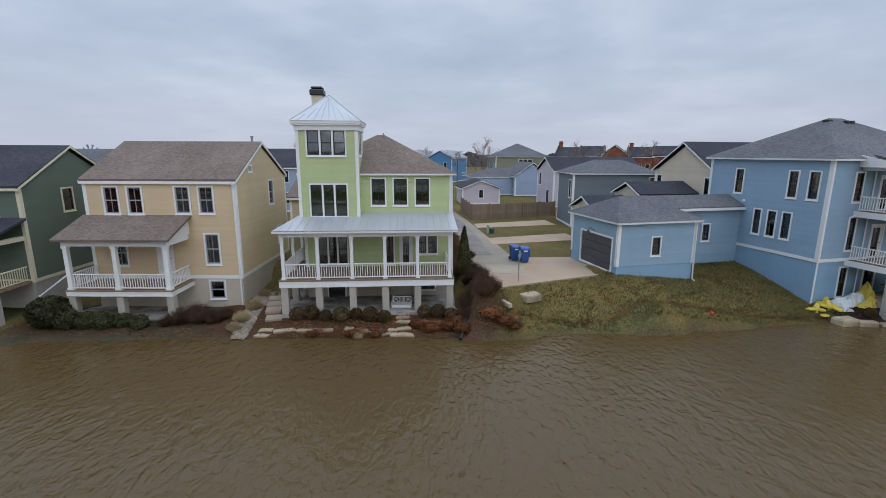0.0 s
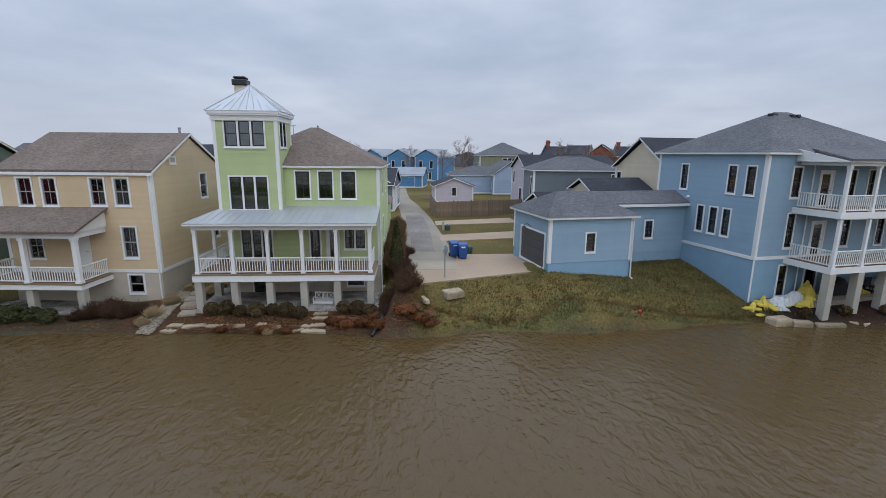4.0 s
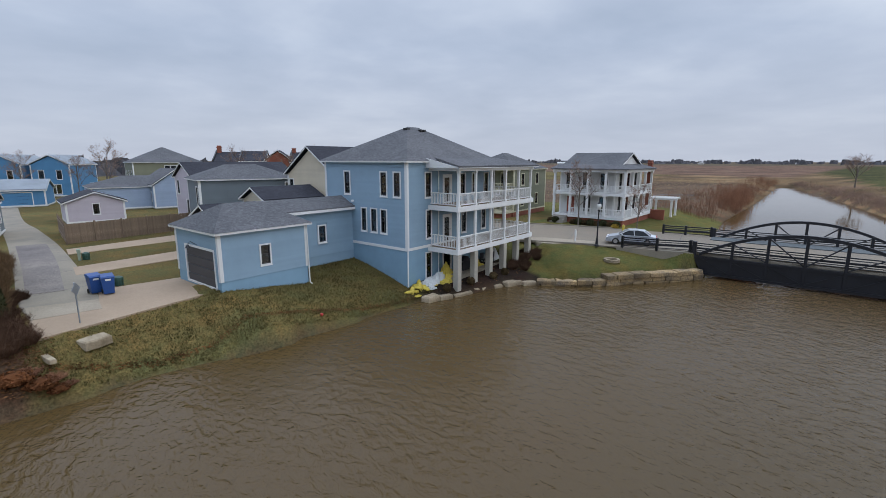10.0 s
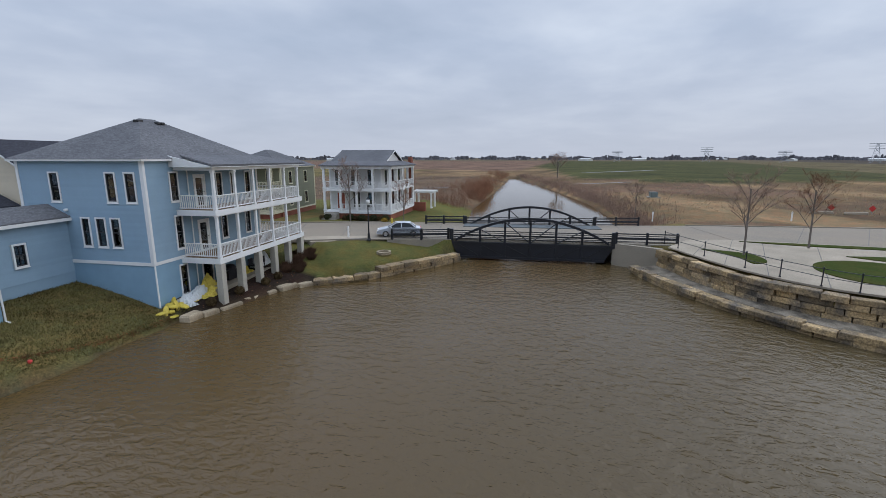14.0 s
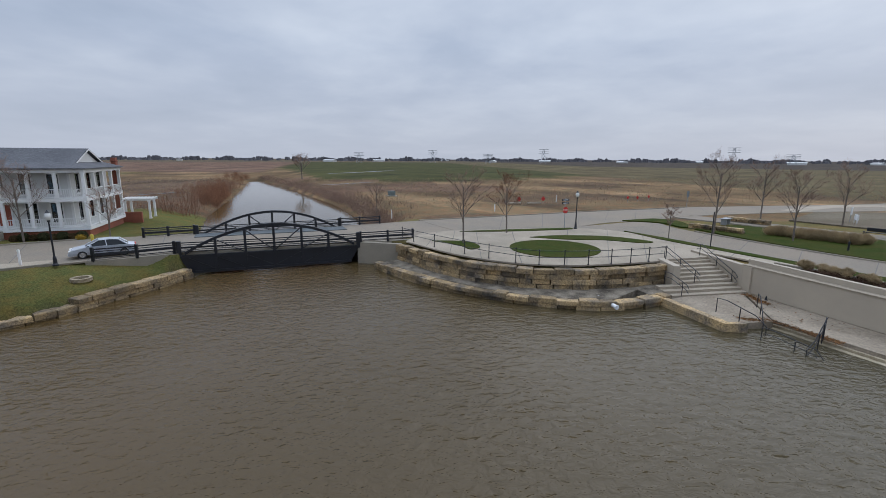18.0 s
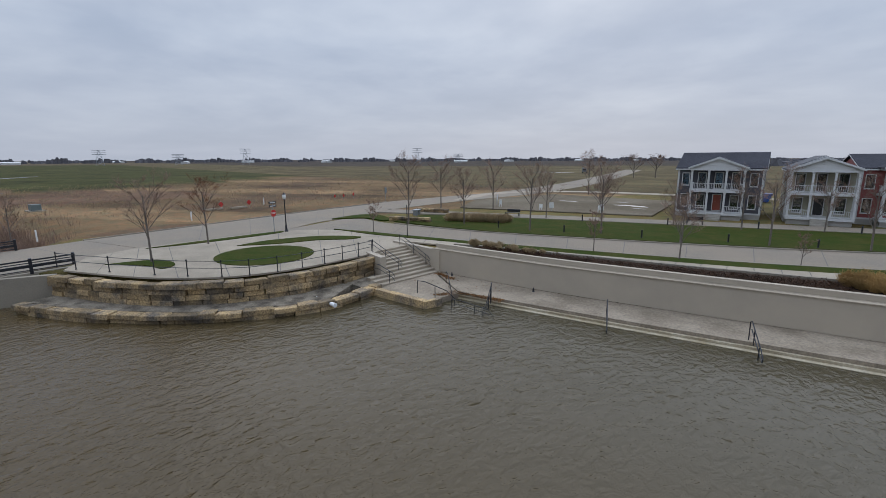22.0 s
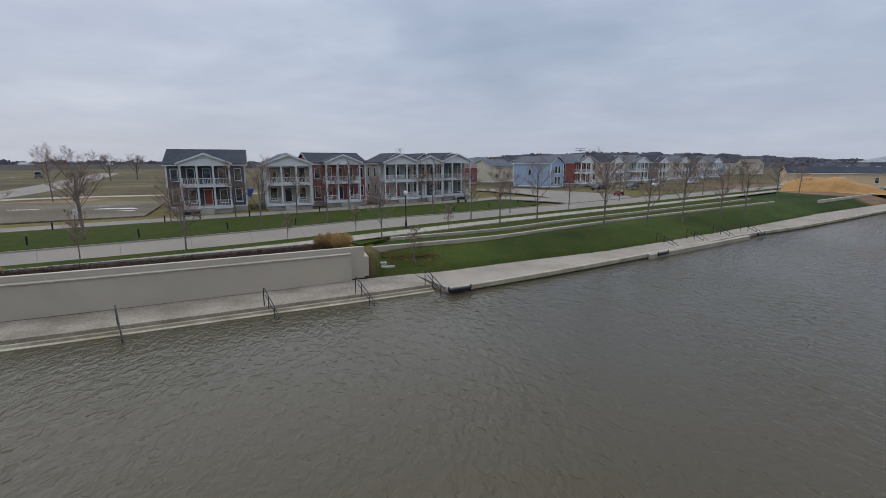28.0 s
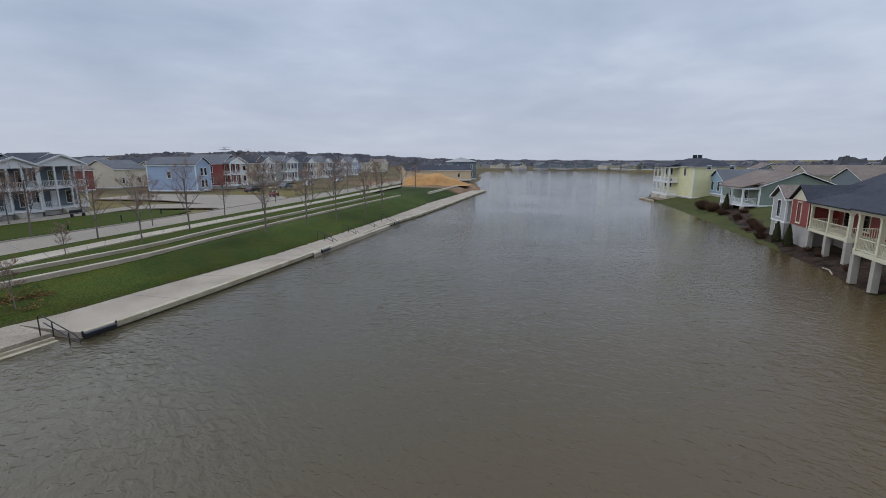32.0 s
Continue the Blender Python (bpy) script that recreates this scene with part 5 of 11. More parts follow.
def house(name, m, label, W, D, zb, z0, z1, roof, wall, roofmat, base=None, trim=None, sash=None, over=0.35, rise=2.0, course=0.2, openings=(), ridge=None,
          group="", faces="FRBL", boards=True, band_board=True):
    """Local frame: x along the front, y to the back, heights as in the world. openings: (face, from, to, low, high, style)."""
    base, trim, sash = base or GREYBASE, trim or WHITE, sash or BLACKSASH
    ob = thing(name, m, label, "house", group)
    for f in "FRBL":
        L = face_len(f, W, D)
        fm = face_pose(f, W, D)
        ops = [o for o in openings if o[0] == f]
        holes = [(o[1], o[2], o[3], o[4]) for o in ops]
        g = rise * (1 if (roof == "gable_x" and f in "LR") or (roof == "gable_y" and f in "FB") else 0)
        g = g * (D / (D + 2 * over) if f in "LR" else W / (W + 2 * over)) if g else 0
        wall_face(ob, fm, L, zb, z0, z1, holes, wall, base, course if f in faces else 0, gable=g)
        for o in ops:
            st = o[5]
            w, h = o[2] - o[1], o[4] - o[3]
            if st[0] == "w":
                window(ob, fm, o[1], o[3], w, h, trim, sash, units=int(st[1]) if len(st) > 1 and st[1].isdigit() else 1, muntin="m" in st, blind=0.5 if "b" in st else False, far=not course)
            elif st[0] == "d":
                door(ob, fm, o[1], o[3], w, h, trim, {"r": DOORRED, "w": WHITE, "k": BLACKSASH, "g": GREYSASH}[st[1]], glazed="g" in st[2:])
            elif st[0] == "g":
                gd = new("garage_door", ring(M(), w + 0.24, h + 0.12, 0.12, -0.05, 0.06, -0.12, 0).mesh("garage_door", trim))
                gd.parent = ob
                gd.matrix_local = fm @ pose(o[1], 0, o[3])
                for k in range(4):
                    part("door_panel", M().cbox(0.02, 0.02, h * k / 4 + 0.01, w - 0.02, 0.06, h * (k + 1) / 4 - 0.01, 0.015), {"k": SLATEDOOR, "w": WHITE, "b": BRIGHTBLUE}[st[1]], gd)
    # added slab and cross wall; their near-black colour stands for unlit rooms
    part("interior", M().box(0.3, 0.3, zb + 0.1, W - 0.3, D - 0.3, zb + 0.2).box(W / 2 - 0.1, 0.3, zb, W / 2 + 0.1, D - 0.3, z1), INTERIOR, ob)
    if boards and course:
        for cx, cy, sx, sy in ((0, 0, -1, -1), (W, 0, 1, -1), (W, D, 1, 1), (0, D, -1, 1)):
            x0, x1 = sorted((cx - sx * 0.16, cx + sx * 0.045))
            y0, y1 = sorted((cy - sy * 0.16, cy + sy * 0.045))
            part("corner_board", M().box(x0, y0, z0, x1, y1, z1), trim, ob)
    if band_board and zb < z0:
        bm = M()
        o = 0.05
        bm.box(-o, -o, z0 - 0.18, W + o, 0, z0 + 0.02).box(-o, D, z0 - 0.18, W + o, D + o, z0 + 0.02).box(-o, 0, z0 - 0.18, 0, D, z0 + 0.02).box(W, 0, z0 - 0.18, W + o, D, z0 + 0.02)
        part("band_board", bm, trim, ob)
    r = part("roof", roof_shape(roof, W, D, z1 + 0.06, rise, over, ridge), roofmat, ob)
    fb = M()
    if roof == "hip":
        o = over - 0.03
        fb.box(-o, -o, z1 - 0.07, W + o, 0.0, z1 + 0.05).box(-o, D, z1 - 0.07, W + o, D + o, z1 + 0.05).box(-o, 0, z1 - 0.07, 0, D, z1 + 0.05).box(W, 0, z1 - 0.07, W + o, D, z1 + 0.05)
    elif roof == "gable_x":
        fb.box(-over, -over - 0.02, z1 - 0.1, W + over, -over + 0.1, z1 + 0.06).box(-over, D + over - 0.1, z1 - 0.1, W + over, D + over + 0.02, z1 + 0.06)
        for x in (-over - 0.03, W + over - 0.02):
            for y in (-over, D + over):
                fb.hull([(x, y, z1 - 0.03), (x + 0.05, y, z1 - 0.03), (x + 0.05, D / 2, z1 + rise + 0.03), (x, D / 2, z1 + rise + 0.03)],
                        [(x, y, z1 + 0.10), (x + 0.05, y, z1 + 0.10), (x + 0.05, D / 2, z1 + rise + 0.16), (x, D / 2, z1 + rise + 0.16)])
    else:
        fb.box(-over - 0.02, -over, z1 - 0.1, -over + 0.1, D + over, z1 + 0.06).box(W + over - 0.1, -over, z1 - 0.1, W + over + 0.02, D + over, z1 + 0.06)
        for y in (-over - 0.03, D + over - 0.02):
            for x in (-over, W + over):
                fb.hull([(x, y, z1 - 0.03), (x, y + 0.05, z1 - 0.03), (W / 2, y + 0.05, z1 + rise + 0.03), (W / 2, y, z1 + rise + 0.03)],
                        [(x, y, z1 + 0.10), (x, y + 0.05, z1 + 0.10), (W / 2, y + 0.05, z1 + rise + 0.16), (W / 2, y, z1 + rise + 0.16)])
    if roof == "hip" or not course:
        tagged(part("fascia", fb, trim, ob), "fascia boards under the eaves", kind="stuff")
    else:
        for i in range(0, len(fb.v), 8):
            b = M()
            b.v = fb.v[i:i + 8]
            b.f = [tuple(v - i for v in q) for q in fb.f if i <= q[0] < i + 8]
            part("eave_board" if i < 16 else "rake_board", b, trim, ob)
    return ob


# the dimness of a room behind glass, put into the base colour
INTERIOR = surface("room_shade", (0.05, 0.048, 0.045), 0.9, var=0.2, bump=0.0)
SLATEDOOR = surface("dark_garage_door", (0.075, 0.07, 0.075), 0.6, var=0.08, bump=0.05)


def railing(parent, p, q, z, h=0.92, mat=None, gap=0.14):
    """One bay of balusters between two posts; close ones are pieces of their own."""
    p, q = Vector((*p, 0)), Vector((*q, 0))
    L = (q - p).length
    mat = mat or WHITE
    n = max(1, int(L / gap))
    fm = Matrix.Translation((p.x, p.y, z)) @ Matrix.Rotation(math.atan2(q.y - p.y, q.x - p.x), 4, "Z")

    def put(name, mesh, m):
        ob = new(name, mesh)
        ob.parent = parent
        ob.matrix_local = m
        return ob

    put("handrail", cached(("hrail", round(L, 2), mat.name), lambda: M().cbox(0, -0.045, -0.07, L, 0.045, 0, 0.012).mesh("handrail", mat)), fm @ pose(0, 0, h))
    put("bottom_rail", cached(("brail", round(L, 2), mat.name), lambda: M().box(0, -0.03, 0.08, L, 0.03, 0.14).mesh("bottom_rail", mat)), fm)
    if gap > 0.145:
        def make():
            m = M()
            for i in range(n):
                x = (i + 0.5) * L / n
                m.box(x - 0.018, -0.018, 0.14, x + 0.018, 0.018, h - 0.07)
            return m.mesh("baluster_row", mat)
        tagged(put("baluster_row", cached(("bals", round(L, 2), round(h, 2), mat.name), make), fm), "white square balusters", kind="stuff")
        return
    one = cached(("bal", round(h, 2), mat.name), lambda: M().box(-0.018, -0.018, 0.14, 0.018, 0.018, h - 0.07).mesh("baluster", mat))
    for i in range(n):
        put("baluster", one, fm @ pose((i + 0.5) * L / n, 0, 0))


def column(parent, x, y, z0, z1, s=0.2, mat=None, round_=False):
    """A post with a base block and a capital."""
    key = ("col", round(z1 - z0, 2), s, (mat or WHITE).name, round_)
    H = z1 - z0

    def make():
        m = M()
        if round_:
            m.lathe([(s * 0.62, 0), (s * 0.62, 0.1), (s * 0.5, 0.14), (s * 0.42, H - 0.2), (s * 0.55, H - 0.14), (s * 0.6, H)], k=12)
        else:
            m.cbox(-s * 0.68, -s * 0.68, 0, s * 0.68, s * 0.68, 0.14, 0.015).cbox(-s / 2, -s / 2, 0.14, s / 2, s / 2, H - 0.14, 0.012).cbox(-s * 0.66, -s * 0.66, H - 0.14, s * 0.66, s * 0.66, H, 0.015)
        return m.mesh("column", mat or WHITE)

    ob = new("column", cached(key, make))
    ob.parent = parent
    ob.matrix_local = pose(x, y, z0)
    return ob


def pier(parent, x, y, z0, z1, s=0.42, mat=None):
    return part("pier", M().cbox(x - s / 2, y - s / 2, z0, x + s / 2, y + s / 2, z1, 0.02), mat or PIER, parent)


def steps(parent, x0, x1, y, z0, z1, run=0.28, mat=None):
    """Front steps, down towards -y."""
    n = max(2, round((z1 - z0) / 0.18))
    for i in range(n):
        part("step", M().box(x0, y - run * (i + 1), z0 - 0.1, x1, y - run * i, z1 - (z1 - z0) * (i + 1) / (n + 1)), mat or PALESTEP, parent)


# ---- green house with the tower ----
def green_house():
    zf = 2.6
    ob = house("house_green", pose(-8.6, 28.2, 0, rz=4.2) @ Matrix.Diagonal((0.942, 0.942, 1, 1)), "pale green lapboard house with brown shingle hip roof", 9.8, 9.6, 0.3, 2.5, 8.45, "hip", GREEN, BROWNROOF,
               base=STUCCO, rise=2.45, over=0.3, course=0.175, ridge=0.6, sash=BLACKSASH, openings=[
                   ("F", 4.5, 5.36, 6.55, 8.15, "wmb"), ("F", 5.95, 6.81, 6.55, 8.15, "wmb"), ("F", 7.4, 8.28, 6.55, 8.15, "wmb"),
                   ("F", 0.85, 2.75, 2.75, 4.75, "w3"), ("F", 5.25, 5.85, 2.62, 4.75, "dkg"), ("F", 6.35, 7.05, 2.62, 4.75, "dwg"), ("F", 7.5, 8.8, 3.4, 4.8, "w2m"),
                   ("F", 1.4, 2.5, 0.6, 1.6, "w"), ("F", 7.6, 8.65, 1.0, 1.85, "w"),
                   ("R", 2.6, 3.4, 6.6, 8.1, "wm"), ("R", 6.2, 7.0, 6.6, 8.1, "wm"), ("R", 3.0, 3.8, 3.5, 5.0, "wm"),
                   ("L", 5.0, 5.8, 6.6, 8.1, "wm"), ("L", 5.0, 5.8, 3.5, 5.0, "wm")])
    # tower
    T = part_frame("tower", ob, pose(0, -0.9, 0))
    wt, dt, zt = 3.75, 3.15, 11.3
    for f in "FRBL":
        ops = {"F": [(0.72, 2.98, 5.98, 7.85, "w3m"), (0.66, 2.98, 9.6, 11.0, "w3m")], "R": [(0.5, 1.9, 9.6, 11.0, "w2m")], "L": [(0.9, 2.4, 9.6, 11.0, "w2m")], "B": []}[f]
        fm = face_pose(f, wt, dt)
        wall_face(T, fm, face_len(f, wt, dt), 5.4, 5.5, zt, [o[:4] for o in ops], GREEN, GREEN, 0.175)
        for a0, a1, zz0, zz1, st in ops:
            window(T, fm, a0, zz0, a1 - a0, zz1 - zz0, WHITE, BLACKSASH, units=int(st[1]), muntin=False)
    for cx, cy, sx, sy in ((0, 0, -1, -1), (wt, 0, 1, -1), (wt, dt, 1, 1), (0, dt, -1, 1)):
        x0, x1 = sorted((cx - sx * 0.15, cx + sx * 0.045))
        y0, y1 = sorted((cy - sy * 0.15, cy + sy * 0.045))
        part("corner_board", M().box(x0, y0, 5.5, x1, y1, zt), WHITE, T)
    o = 0.26
    part("cornice", M().box(-0.1, -0.1, zt - 0.28, wt + 0.1, dt + 0.1, zt).box(-0.22, -0.22, zt, wt + 0.22, dt + 0.22, zt + 0.1).box(-o, -o, zt + 0.1, wt + o, dt + o, zt + 0.24), WHITE, T)
    ap = (wt / 2, dt / 2, 13.15)
    tr = M()
    tr.v = [(-o - 0.03, -o - 0.03, zt + 0.245), (wt + o + 0.03, -o - 0.03, zt + 0.245), (wt + o + 0.03, dt + o + 0.03, zt + 0.245), (-o - 0.03, dt + o + 0.03, zt + 0.245), ap]
    tr.f = [(0, 1, 4), (1, 2, 4), (2, 3, 4), (3, 0, 4), (3, 2, 1, 0)]
    part("tower_roof", tr, METALROOF, T, "pale standing-seam metal roof")
    sm = M()
    for k in range(4):
        a, b = Vector(tr.v[k]), Vector(tr.v[(k + 1) % 4])
        for i in range(1, 9):
            e = a.lerp(b, i / 9)
            t = 1 - abs(i / 9 - 0.5) * 2
            q = e.lerp(Vector(ap), 1.0 if abs(i / 9 - 0.5) < 0.01 else t)
            sm.tube(e + Vector((0, 0, 0.02)), q + Vector((0, 0, 0.02)), 0.018, k=4)
        sm.tube(a + Vector((0, 0, 0.02)), Vector(ap) + Vector((0, 0, 0.02)), 0.025, k=4)
    part("roof_seam", sm, METALROOF, T)
    # chimney behind the tower
    ch = part_frame("chimney", ob, pose(1.0, 1.6, 0))
    part("chimney_stack", M().cbox(-0.35, -0.35, 9, 0.35, 0.35, 13.2, 0.02), BEIGE, ch)
    part("chimney_cap", M().cbox(-0.45, -0.45, 13.2, 0.45, 0.45, 13.55, 0.05).cbox(-0.38, -0.38, 13.58, 0.38, 0.38, 13.72, 0.06), BLACKSASH, ch, "black metal chimney cap")
    part("roof_vent", M().tube((5.1, 4.9, 10.8), (5.1, 4.9, 11.1), 0.07), GREYMETAL, ob)
    # rear wing
    part("rear_wing_wall", M().box(5.3, 9.6, 0.6, 9.8, 15.5, 5.2), GREEN, ob)
    rw = M()
    rw.v = [(5.0, 9.6, 5.2), (10.1, 9.6, 5.2), (10.1, 15.8, 5.2), (5.0, 15.8, 5.2), (7.55, 9.6, 6.6), (7.55, 15.8, 6.6)]
    rw.f = [(0, 1, 4), (1, 2, 5, 4), (2, 3, 5), (3, 0, 4, 5), (3, 2, 1, 0)]
    part("rear_wing_roof", rw, BROWNROOF, ob)
    # porch: deck, piers, columns, railings, metal roof
    P = part_frame("porch", ob, pose(8.85, -29.2, 0))  # world plan coordinates inside
    part("deck", M().box(-9.81, 25.74, zf - 0.06, 0.83, 29.2, zf).box(-9.7, 29.2, zf - 0.06, -8.9, 33.2, zf), DECK, P, "brown deck boards")
    part("deck_rim", M().box(-9.78, 25.77, 2.18, 0.8, 25.85, zf - 0.062).box(-9.78, 25.85, 2.18, -9.7, 33.2, zf - 0.062).box(0.72, 25.85, 2.18, 0.8, 29.15, zf - 0.062), WHITE, P)
    xs = [-9.52, -7.46, -5.42, -3.42, -1.43, 0.56]
    for i, x in enumerate(xs):
        column(P, x, 26.02, zf, 5.08, 0.2)
        pier(P, x, 26.05, 0.0, 2.19, 0.42)
        if i:
            railing(P, (xs[i - 1] + 0.12, 26.02), (x - 0.12, 26.02), zf)
    for y in (28.6, 31.2):
        column(P, -9.52, y, zf, 5.08, 0.2)
        pier(P, -9.5, y, 0.0, 2.19, 0.42)
    railing(P, (-9.52, 28.48), (-9.52, 26.14), zf)
    railing(P, (-9.52, 31.08), (-9.52, 28.72), zf)
    railing(P, (0.56, 26.14), (0.56, 29.1), zf)
    part("porch_beam", M().box(-9.66, 25.9, 5.08, 0.7, 26.14, 5.36).box(-9.66, 26.14, 5.08, -9.42, 33.2, 5.36).box(0.46, 26.14, 5.08, 0.7, 29.1, 5.36), WHITE, P)
    part("gutter", M().box(-9.95, 25.5, 5.36, 1.0, 25.66, 5.5).box(-9.95, 25.66, 5.36, -9.8, 33.2, 5.5), WHITE, P)
    part("porch_ceiling", M().box(-9.6, 25.7, 5.34, 0.8, 29.1, 5.36), WHITE, P)
    pr = M()
    a, b, c, d = (-9.95, 25.5, 5.5), (1.0, 25.5, 5.5), (1.0, 29.2, 6.08), (-8.8, 29.2, 6.08)
    e, f = (-9.95, 33.4, 5.5), (-8.8, 33.4, 5.78)
    for lo in ((a, b, c, d), (a, d, f, e)):
        pr.hull([(p[0], p[1], p[2] - 0.05) for p in lo], lo)
    part("porch_roof", pr, METALROOF, P, "pale standing-seam metal porch roof")
    se = M()
    for i in range(1, 24):
        x = -9.95 + 10.95 * i / 24
        t = 1.0 if x > -8.8 else (x + 9.95) / 1.15
        se.tube((x, 25.5, 5.51), (x, 25.5 + 3.7 * t, 5.51 + 0.58 * t), 0.016, k=4)
    part("roof_seam", se, METALROOF, P)
    part("downspout", M().pipe([(0.9, 29.0, 8.3), (0.95, 29.05, 8.0), (1.02, 29.1, 3.0), (1.06, 29.0, 0.6)], 0.04), WHITE, P)
    return ob


def part_frame(name, parent, m):
    """An Empty that holds the pieces of a part."""
    ob = new(name)
    ob.parent = parent
    ob.matrix_local = m
    return ob


green_house()


# ---- tan house ----
def tan_house():
    W, D = 8.9, 8.6
    ob = house("house_tan", pose(-21.1, 27.0, 0, rz=0), "tan lapboard two-storey house with brown shingle gable roof", W, D, -0.1, 2.35, 8.0, "gable_x", YELLOW, BROWNROOF, base=STUCCO,
               rise=2.25, over=0.14, course=0.175, sash=GREYSASH, openings=[
                   ("F", 1.15, 1.95, 6.16, 7.7, "wm"), ("F", 2.55, 3.35, 6.16, 7.7, "wm"), ("F", 5.35, 6.15, 6.2, 7.72, "wm"), ("F", 6.75, 7.55, 6.2, 7.72, "wm"),
                   ("F", 6.85, 7.65, 3.1, 4.9, "wm"), ("F", 6.9, 7.75, 0.92, 2.0, "w"), ("F", 3.95, 4.75, 2.4, 4.5, "dw"), ("F", 1.25, 2.05, 3.0, 4.5, "wm"),
                   ("R", 5.2, 6.0, 6.2, 7.8, "w"), ("R", 6.4, 7.2, 3.2, 4.4, "w"), ("R", 2.0, 2.5, 8.6, 8.9, "w")])
    zf, y0 = 2.1, -2.35
    P = part_frame("porch", ob, Matrix())
    xl, xr = 0.06, 5.88
    part("deck", M().box(xl - 0.09, y0 - 0.09, zf - 0.06, xr + 0.09, 0.0, zf), DECK, P, "brown deck boards")
    part("deck_rim", M().box(xl - 0.06, y0 - 0.06, zf - 0.34, xr + 0.06, y0, zf - 0.062).box(xr, y0, zf - 0.34, xr + 0.06, 0, zf - 0.062).box(xl - 0.06, y0, zf - 0.34, xl, 0, zf - 0.062), WHITE, P)
    xs = [xl + 0.15, 2.89, xr - 0.15]
    for i, x in enumerate(xs):
        column(P, x, y0 + 0.15, zf, 4.62, 0.24)
        pier(P, x, y0 + 0.22, -0.3, zf - 0.065, 0.40)
        if i:
            railing(P, (xs[i - 1] + 0.13, y0 + 0.15), (x - 0.13, y0 + 0.15), zf)
    railing(P, (xr - 0.15, y0 + 0.3), (xr - 0.15, -0.05), zf)
    railing(P, (xl + 0.15, -0.05), (xl + 0.15, y0 + 0.3), zf)
    part("porch_beam", M().box(xl, y0 + 0.02, 4.62, xr, y0 + 0.28, 4.92).box(xr - 0.27, y0 + 0.28, 4.62, xr, 0, 4.92).box(xl, y0 + 0.28, 4.62, xl + 0.27, 0, 4.92), WHITE, P)
    pr = M()
    lo = [(xl - 0.3, y0 - 0.3, 4.92), (xr + 0.3, y0 - 0.3, 4.92), (xr + 0.3, 0, 5.95), (xl - 0.3, 0, 5.95)]
    pr.hull(lo, [(p[0], p[1], p[2] + 0.13) for p in lo])
    part("porch_roof", pr, BROWNROOF, P, "brown shingle porch roof")
    part("roof_side", M().hull([(xr + 0.02, y0, 4.93), (xr + 0.02, 0, 4.93), (xr + 0.02, 0, 5.92)], [(xr + 0.08, y0, 4.93), (xr + 0.08, 0, 4.93), (xr + 0.08, 0, 5.92)]), WHITE, P)
    # side steps
    for i in range(6):
        part("step", M().box(xl - 0.3 * (i + 1), y0 + 0.3, zf - 0.22 * (i + 1) - 0.06, xl - 0.3 * i, y0 + 1.4, zf - 0.22 * (i + 1)), DECK, P)
    part("stair_rail", M().tube((xl, y0 + 0.3, zf + 0.9), (xl - 1.9, y0 + 0.3, zf - 0.45), 0.04).tube((xl - 1.9, y0 + 0.3, zf - 1.3), (xl - 1.9, y0 + 0.3, zf - 0.4), 0.05), WHITE, P)
    part("roof_vent", M().tube((W - 0.5, D / 2, 10.2), (W - 0.5, D / 2, 10.75), 0.07).tube((W - 0.5, D / 2, 10.7), (W - 0.5, D / 2, 10.8), 0.1), GREYMETAL, ob)
    part("downspout", M().pipe([(W - 0.05, -0.2, 7.9), (W - 0.1, -0.1, 7.6), (W - 0.1, -0.1, 0.5)], 0.045), WHITE, ob)
    return ob


tan_house()
# dark green house beside it
house("house_dark_green", pose(-34.0, 26.5, 0), "dark green lapboard house with dark shingle gable roof", 9.5, 8.0, 0.0, 2.2, 7.6, "gable_x", DKGREEN, DARKROOF, over=0.2, rise=2.35, course=0.18, trim=CREAM,
      openings=[("F", 5.0, 5.9, 6.0, 7.5, "wm"), ("F", 7.2, 8.1, 6.0, 7.5, "wm"), ("F", 6.4, 7.3, 2.4, 4.6, "dw"), ("R", 3, 3.8, 6, 7.4, "w")])


def side_porch_dark():
    ob = thing("side_porch", pose(-28.8, 23.9, 0), "cream porch with dark shingle roof on white piers", "porch")
    part("deck", M().box(0, 0, 2.0, 4.2, 2.58, 2.12), DECK, ob)
    for x in (0.15, 2.1, 4.05):
        column(ob, x, 0.15, 2.12, 4.6, 0.2, CREAM)
        pier(ob, x, 0.2, 0.0, 2.0, 0.42)
    railing(ob, (0.3, 0.15), (1.95, 0.15), 2.12, mat=CREAM)
    railing(ob, (2.25, 0.15), (3.9, 0.15), 2.12, mat=CREAM)
    railing(ob, (4.05, 0.3), (4.05, 2.5), 2.12, mat=CREAM)
    part("beam", M().box(0, 0.02, 4.6, 4.2, 0.28, 4.85).box(3.93, 0.28, 4.6, 4.2, 2.58, 4.85), CREAM, ob)
    lo = [(-0.3, -0.3, 4.85), (4.5, -0.3, 4.85), (4.5, 2.58, 5.8), (-0.3, 2.58, 5.8)]
    part("porch_roof", M().hull(lo, [(p[0], p[1], p[2] + 0.13) for p in lo]), DARKROOF, ob)


side_porch_dark()

# ---- blue house with the two-storey gallery ----
BU, BV, BC = Vector((0.972, 0.236, 0)), Vector((-0.236, 0.972, 0)), Vector((22.95, 27.1, 0))
BANG = math.degrees(math.atan2(0.236, 0.972))


